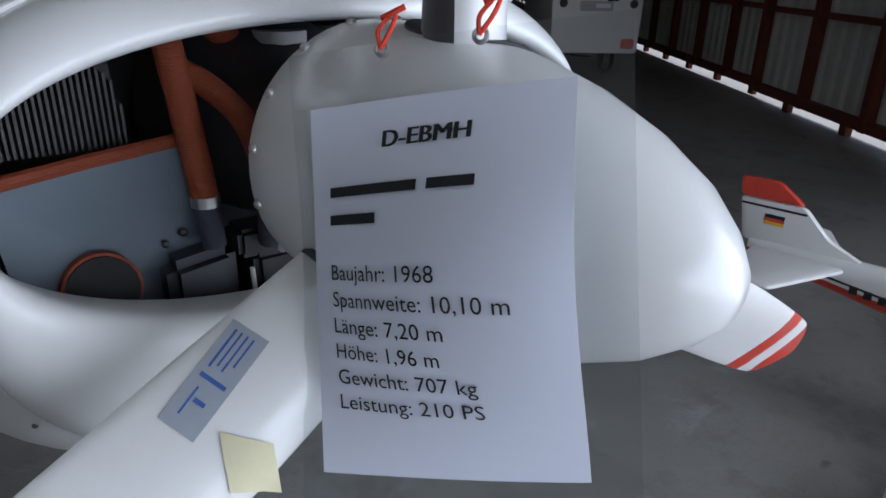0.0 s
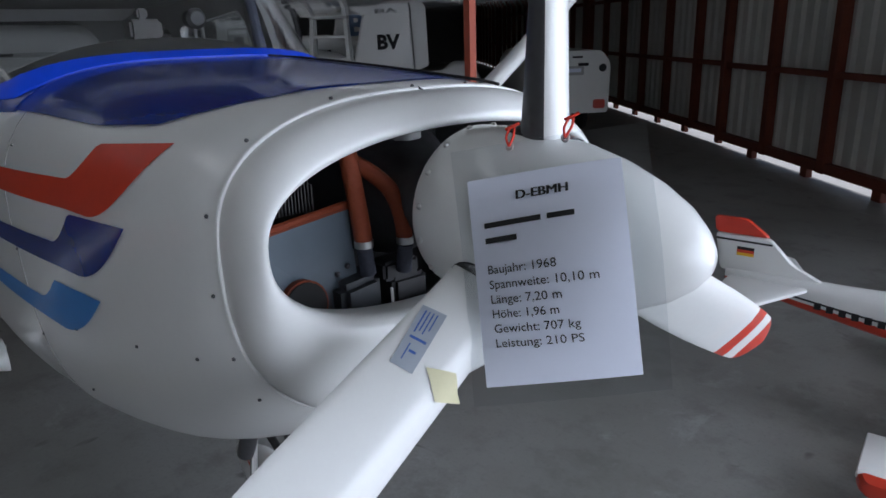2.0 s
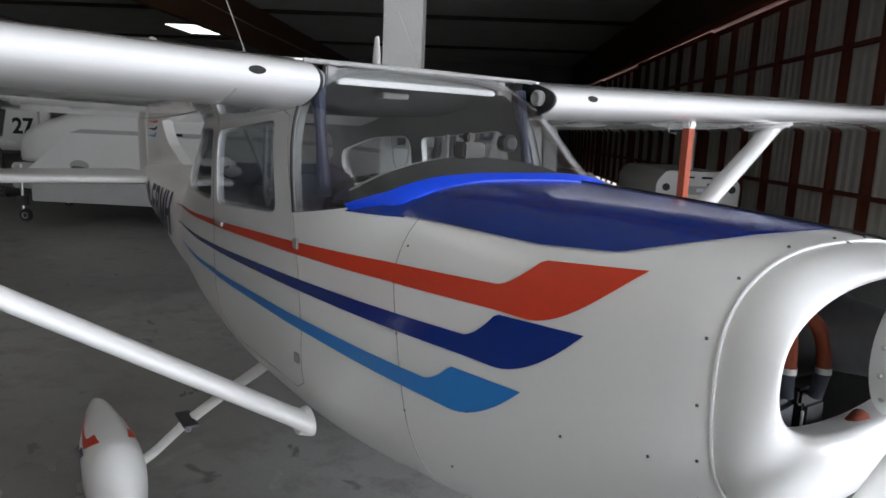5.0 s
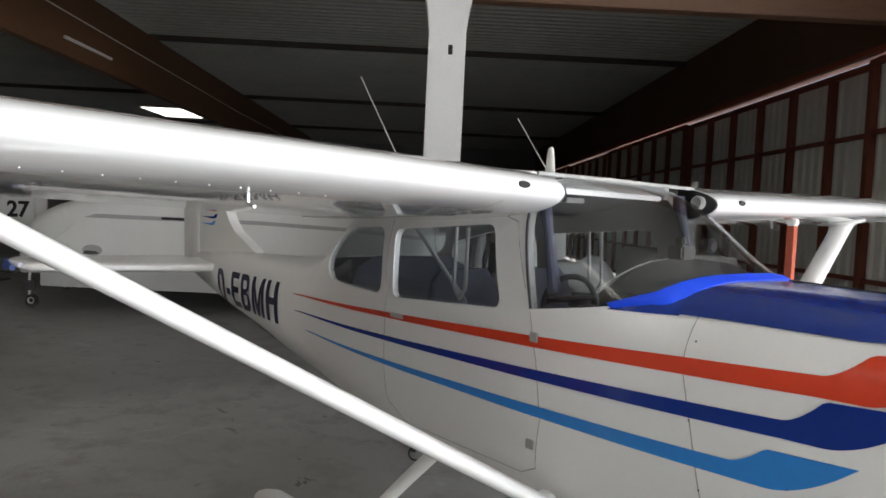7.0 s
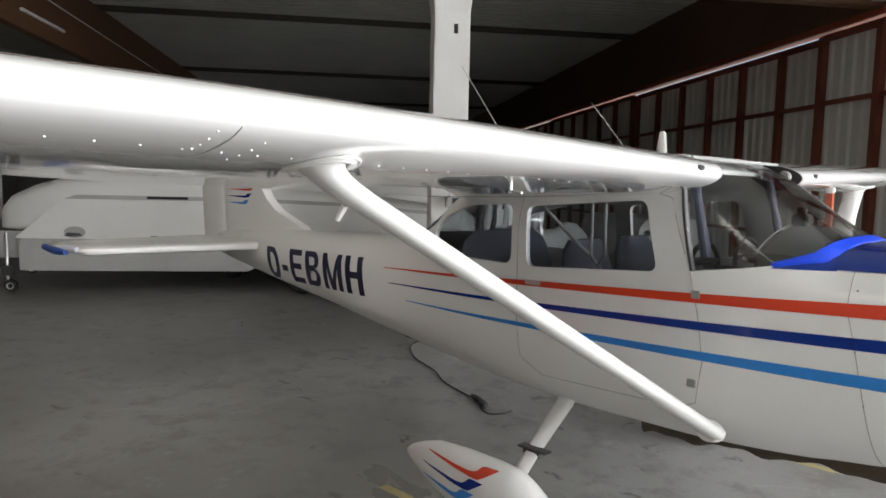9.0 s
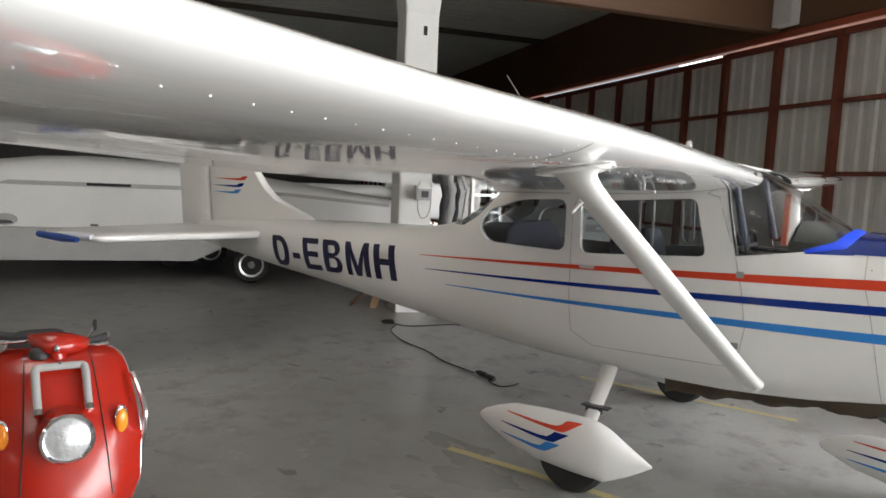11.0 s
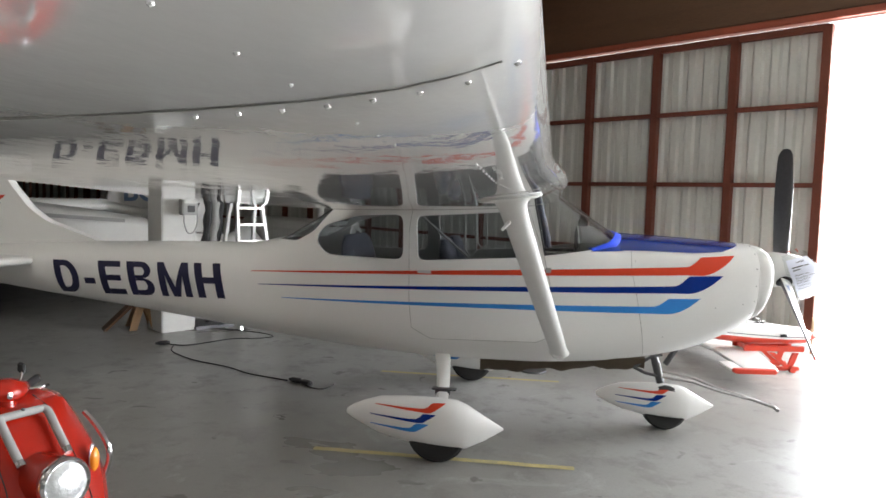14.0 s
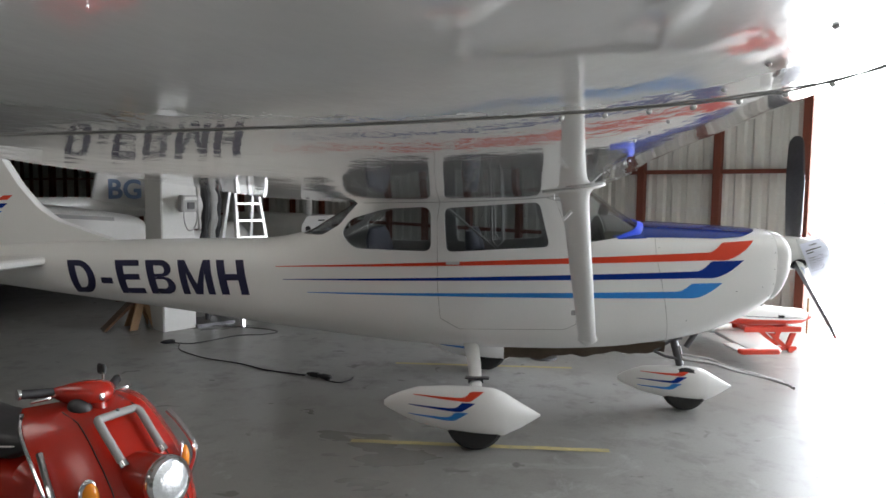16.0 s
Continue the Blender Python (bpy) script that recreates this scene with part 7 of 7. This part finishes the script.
def floor_cable(points, plug_at, plug_turn, label):
    rig = empty("cable", label, "cable", "cables on the floor")
    bm = bmesh.new()
    tube(bm, smooth_path([(x, y, 0.007) for x, y in points], 8), 0.006, 8)
    part("wire", bm, CABLE, rig)
    bm = bmesh.new()
    m = pose(plug_at[0], plug_at[1], 0.024, 0, 0, plug_turn)
    turned(bm, [(-0.08, 0.008), (-0.055, 0.016), (-0.03, 0.023), (0.05, 0.024), (0.055, 0.015), (0.07, 0.014), (0.07, 0.0)], m, 14)
    part("plug", bm, DARK, rig, "black plug")


floor_cable([(-5.70, 1.71), (-5.45, 1.72), (-5.15, 2.16), (-4.90, 2.26), (-4.75, 2.42), (-4.95, 2.58), (-5.35, 2.66), (-5.84, 2.70)], (-5.74, 1.68), 40, "black extension cable lying on the concrete")
floor_cable([(-5.62, 1.72), (-5.48, 1.42), (-5.22, 1.2), (-5.0, 1.07), (-4.6, 0.92), (-4.3, 0.74), (-4.03, 0.65), (-3.85, 0.60)], (-3.76, 0.57), -20, "black cable with a coupling on the concrete")
floor_cable([(-3.70, 0.55), (-3.58, 0.44), (-3.47, 0.40), (-3.41, 0.48), (-3.40, 0.58)], (-3.64, 0.52), -30, "short cable end curling on the concrete")

# ---- dark brown wavy-edged band below the belly ----
bm = bmesh.new()
rings = []
for i in range(41):
    k = i / 40
    x = -2.02 + 1.27 * k
    low = 0.362 + 0.092 * min(1.0, k * 1.25) + 0.012 * math.sin(k * 21) + 0.006 * math.sin(k * 47)
    dent = 0.0
    rings.append([bm.verts.new((x, y, z)) for y, z in ((-0.012, low + dent), (0.0, low - 0.006 + dent), (0.03, low + 0.03 + dent), (0.05, 0.55), (-0.05, 0.55), (-0.03, low + 0.03 + dent))])
bridge(bm, rings)
part("belly_band", bm, BAND_BROWN, aircraft, "dark brown band with a wavy lower edge below the belly")

# ---- model aeroplane on its red stand ----
model = empty("model_aeroplane", "large red and white model aeroplane with low wing", "model aeroplane", place=(0.43, 2.28, -0.03), turn=10.0)
model_rows = ((-0.97, 0.018, 0.03, 0.52), (-0.80, 0.035, 0.05, 0.50), (-0.50, 0.06, 0.075, 0.475), (-0.10, 0.095, 0.11, 0.45), (0.25, 0.105, 0.12, 0.43), (0.60, 0.095, 0.10, 0.41), (0.82, 0.08, 0.085, 0.405), (0.88, 0.05, 0.055, 0.405))
bm = bmesh.new()
rings = [[bm.verts.new((x, w * math.copysign(abs(math.cos(a)) ** 0.75, math.cos(a)), z + h * math.copysign(abs(math.sin(a)) ** 0.75, math.sin(a)))) for a in spread(0, 2 * math.pi * 23 / 24, 24)] for x, w, h, z in model_rows]
bridge(bm, rings)
model_body = part("fuselage", bm, [WHITE, MODEL_RED], model, "white fuselage with red belly")
for p in model_body.data.polygons:
    zc = float(np.interp(p.center.x, [r[0] for r in model_rows], [r[3] for r in model_rows]))
    hh = float(np.interp(p.center.x, [r[0] for r in model_rows], [r[2] for r in model_rows]))
    if p.center.z < zc - hh * 0.25:
        p.material_index = 1
for s in (-1, 1):
    bm = bmesh.new()
    tube(bm, [(x, s * (w + 0.001), z - h * 0.10) for x, w, h, z in model_rows[1:7]], 0.004, 6)
    part("pin_stripe", bm, INK, model_body)
    for k in range(6):
        bm = bmesh.new()
        x = -0.60 + 0.046 * k
        w = float(np.interp(x, [r[0] for r in model_rows], [r[1] for r in model_rows]))
        z = float(np.interp(x, [r[0] for r in model_rows], [r[3] for r in model_rows]))
        box(bm, x, x + 0.026, s * w - 0.003, s * w + 0.003, z - 0.034, z - 0.004)
        part("letter_bar", bm, INK, model_body)
part("fin", fin_solid(rounded([(-1.00, 0.535), (-1.03, 0.70), (-0.80, 0.70), (-0.70, 0.60), (-0.56, 0.535)], 0.02), 0.014, I4), WHITE, model, "white model fin")
part("fin_top", fin_solid(rounded([(-1.03, 0.702), (-1.04, 0.775), (-0.90, 0.775), (-0.80, 0.702)], 0.02), 0.0142, I4), MODEL_RED, model, "red fin tip")
bm = bmesh.new()
box(bm, -1.02, -0.79, -0.0155, 0.0155, 0.672, 0.680)
part("fin_line", bm, INK, model)
for k, m_ in enumerate((INK, MODEL_RED, GOLD)):
    bm = bmesh.new()
    box(bm, -0.93, -0.86, -0.0165, 0.0165, 0.638 - 0.013 * k, 0.651 - 0.013 * k)
    part("flag_band", bm, m_, model)
for s in (-1, 1):
    flat_ = Matrix(((1, 0, 0, 0), (0, 0, s, 0), (0, 1, 0, 0.515), (0, 0, 0, 1)))
    part("stabiliser", fin_solid(rounded([(-0.95, 0.02), (-0.94, 0.36), (-0.78, 0.37), (-0.62, 0.02)], 0.03), 0.010, flat_), WHITE, model, "white model stabiliser")
    flat_ = Matrix(((1, 0, 0, 0), (0, 0.06, s, 0), (0, 1, -0.05, 0.235), (0, 0, 0, 1)))
    part("model_wing", fin_solid(rounded([(-0.17, 0.03), (-0.16, 0.76), (0.17, 0.76), (0.30, 0.03)], 0.02), 0.022, flat_), WHITE, model, "white model wing")
    part("aileron", fin_solid(rounded([(-0.305, 0.50), (-0.295, 0.76), (-0.164, 0.76), (-0.174, 0.50)], 0.01), 0.012, flat_), WHITE, model)
    part("wing_tip", fin_solid(rounded([(-0.295, 0.763), (-0.27, 0.82), (0.13, 0.82), (0.17, 0.763)], 0.02), 0.0222, flat_), MODEL_RED, model, "red wing tip")
bm = bmesh.new()
rings = []
for x, w, h in ((-0.05, 0.02, 0.01), (0.02, 0.07, 0.06), (0.16, 0.085, 0.105), (0.30, 0.075, 0.075), (0.40, 0.03, 0.012)):
    rings.append([bm.verts.new((x, w * math.cos(a), 0.53 + h * math.sin(a))) for a in spread(0, math.pi, 13)])
bridge(bm, rings)
part("canopy", bm, GLASS, model, "smoked clear canopy").visible_shadow = False
bm = bmesh.new()
tube(bm, [(0.16 + 0.002, 0.088 * math.cos(a), 0.53 + 0.108 * math.sin(a)) for a in spread(0, math.pi, 15)], 0.010, 6)
part("canopy_frame", bm, WHITE, model)
bm = bmesh.new()
box(bm, -0.02, 0.36, -0.06, 0.06, 0.525, 0.545, bevel=0.006)
part("cockpit", bm, DARK, model)
bm = bmesh.new()
turned(bm, [(0.0, 0.05), (0.02, 0.048), (0.06, 0.03), (0.085, 0.004)], pose(0.885, 0, 0.405, 0, 0, 0), 20)
nose_cone = part("model_spinner", bm, MODEL_RED, model)
for s in (-1, 1):
    bm = bmesh.new()
    rings = [[bm.verts.new((0.915 + 0.008 * i, c * j, 0.405 + s * r)) for i, j in ((-1, -1), (1, -0.6), (1, 1), (-1, 0.6))] for r, c in ((0.02, 0.012), (0.10, 0.020), (0.20, 0.012))]
    bridge(bm, rings)
    part("model_blade", bm, WOOD, nose_cone, "brown wooden model blade")
for y in (-0.05, 0.05):
    bm = bmesh.new()
    box(bm, 0.52, 0.58, y * 2 - 0.006 - 0.01, y * 2 + 0.006, 0.40, 0.43)
    part("exhaust_slot", bm, GAP, model)
stand = empty("model_stand", "red wooden cradle stand under the model aeroplane", "stand", place=(0.45, 2.29, 0), turn=10.0)
for y in (-0.13, 0.13):
    bm = bmesh.new()
    box(bm, 0.10, 0.75, y - 0.012, y + 0.012, 0.22, 0.28, bevel=0.006)
    part("rail", bm, MODEL_RED, stand)
    for x0, x1 in ((0.40, 0.58), (0.66, 0.60)):
        bm = bmesh.new()
        rings = [[bm.verts.new((x + 0.03 * i, y + 0.012 * j, z)) for i, j in ((-1, -1), (1, -1), (1, 1), (-1, 1))] for x, z in ((x1, 0.05), (x0, 0.21))]
        bridge(bm, rings)
        part("leg", bm, MODEL_RED, stand)
    bm = bmesh.new()
    box(bm, 0.12, 0.70, y - 0.02, y + 0.02, 0.02, 0.06, bevel=0.006)
    part("base_bar", bm, MODEL_RED, stand)
for x in (0.14, 0.60):
    bm = bmesh.new()
    box(bm, x, x + 0.03, -0.13, 0.13, 0.225, 0.278, bevel=0.004)
    part("cross_bar", bm, MODEL_RED, stand)
for x in (0.20, 0.62):
    for y in (-0.16, 0.16):
        bm = bmesh.new()
        turned(bm, [(-0.02, 0.0), (-0.02, 0.035), (0.02, 0.035), (0.02, 0.0)], pose(x, y, 0.036, 0, 0, 90), 18)
        part("castor", bm, MODEL_RED, stand)
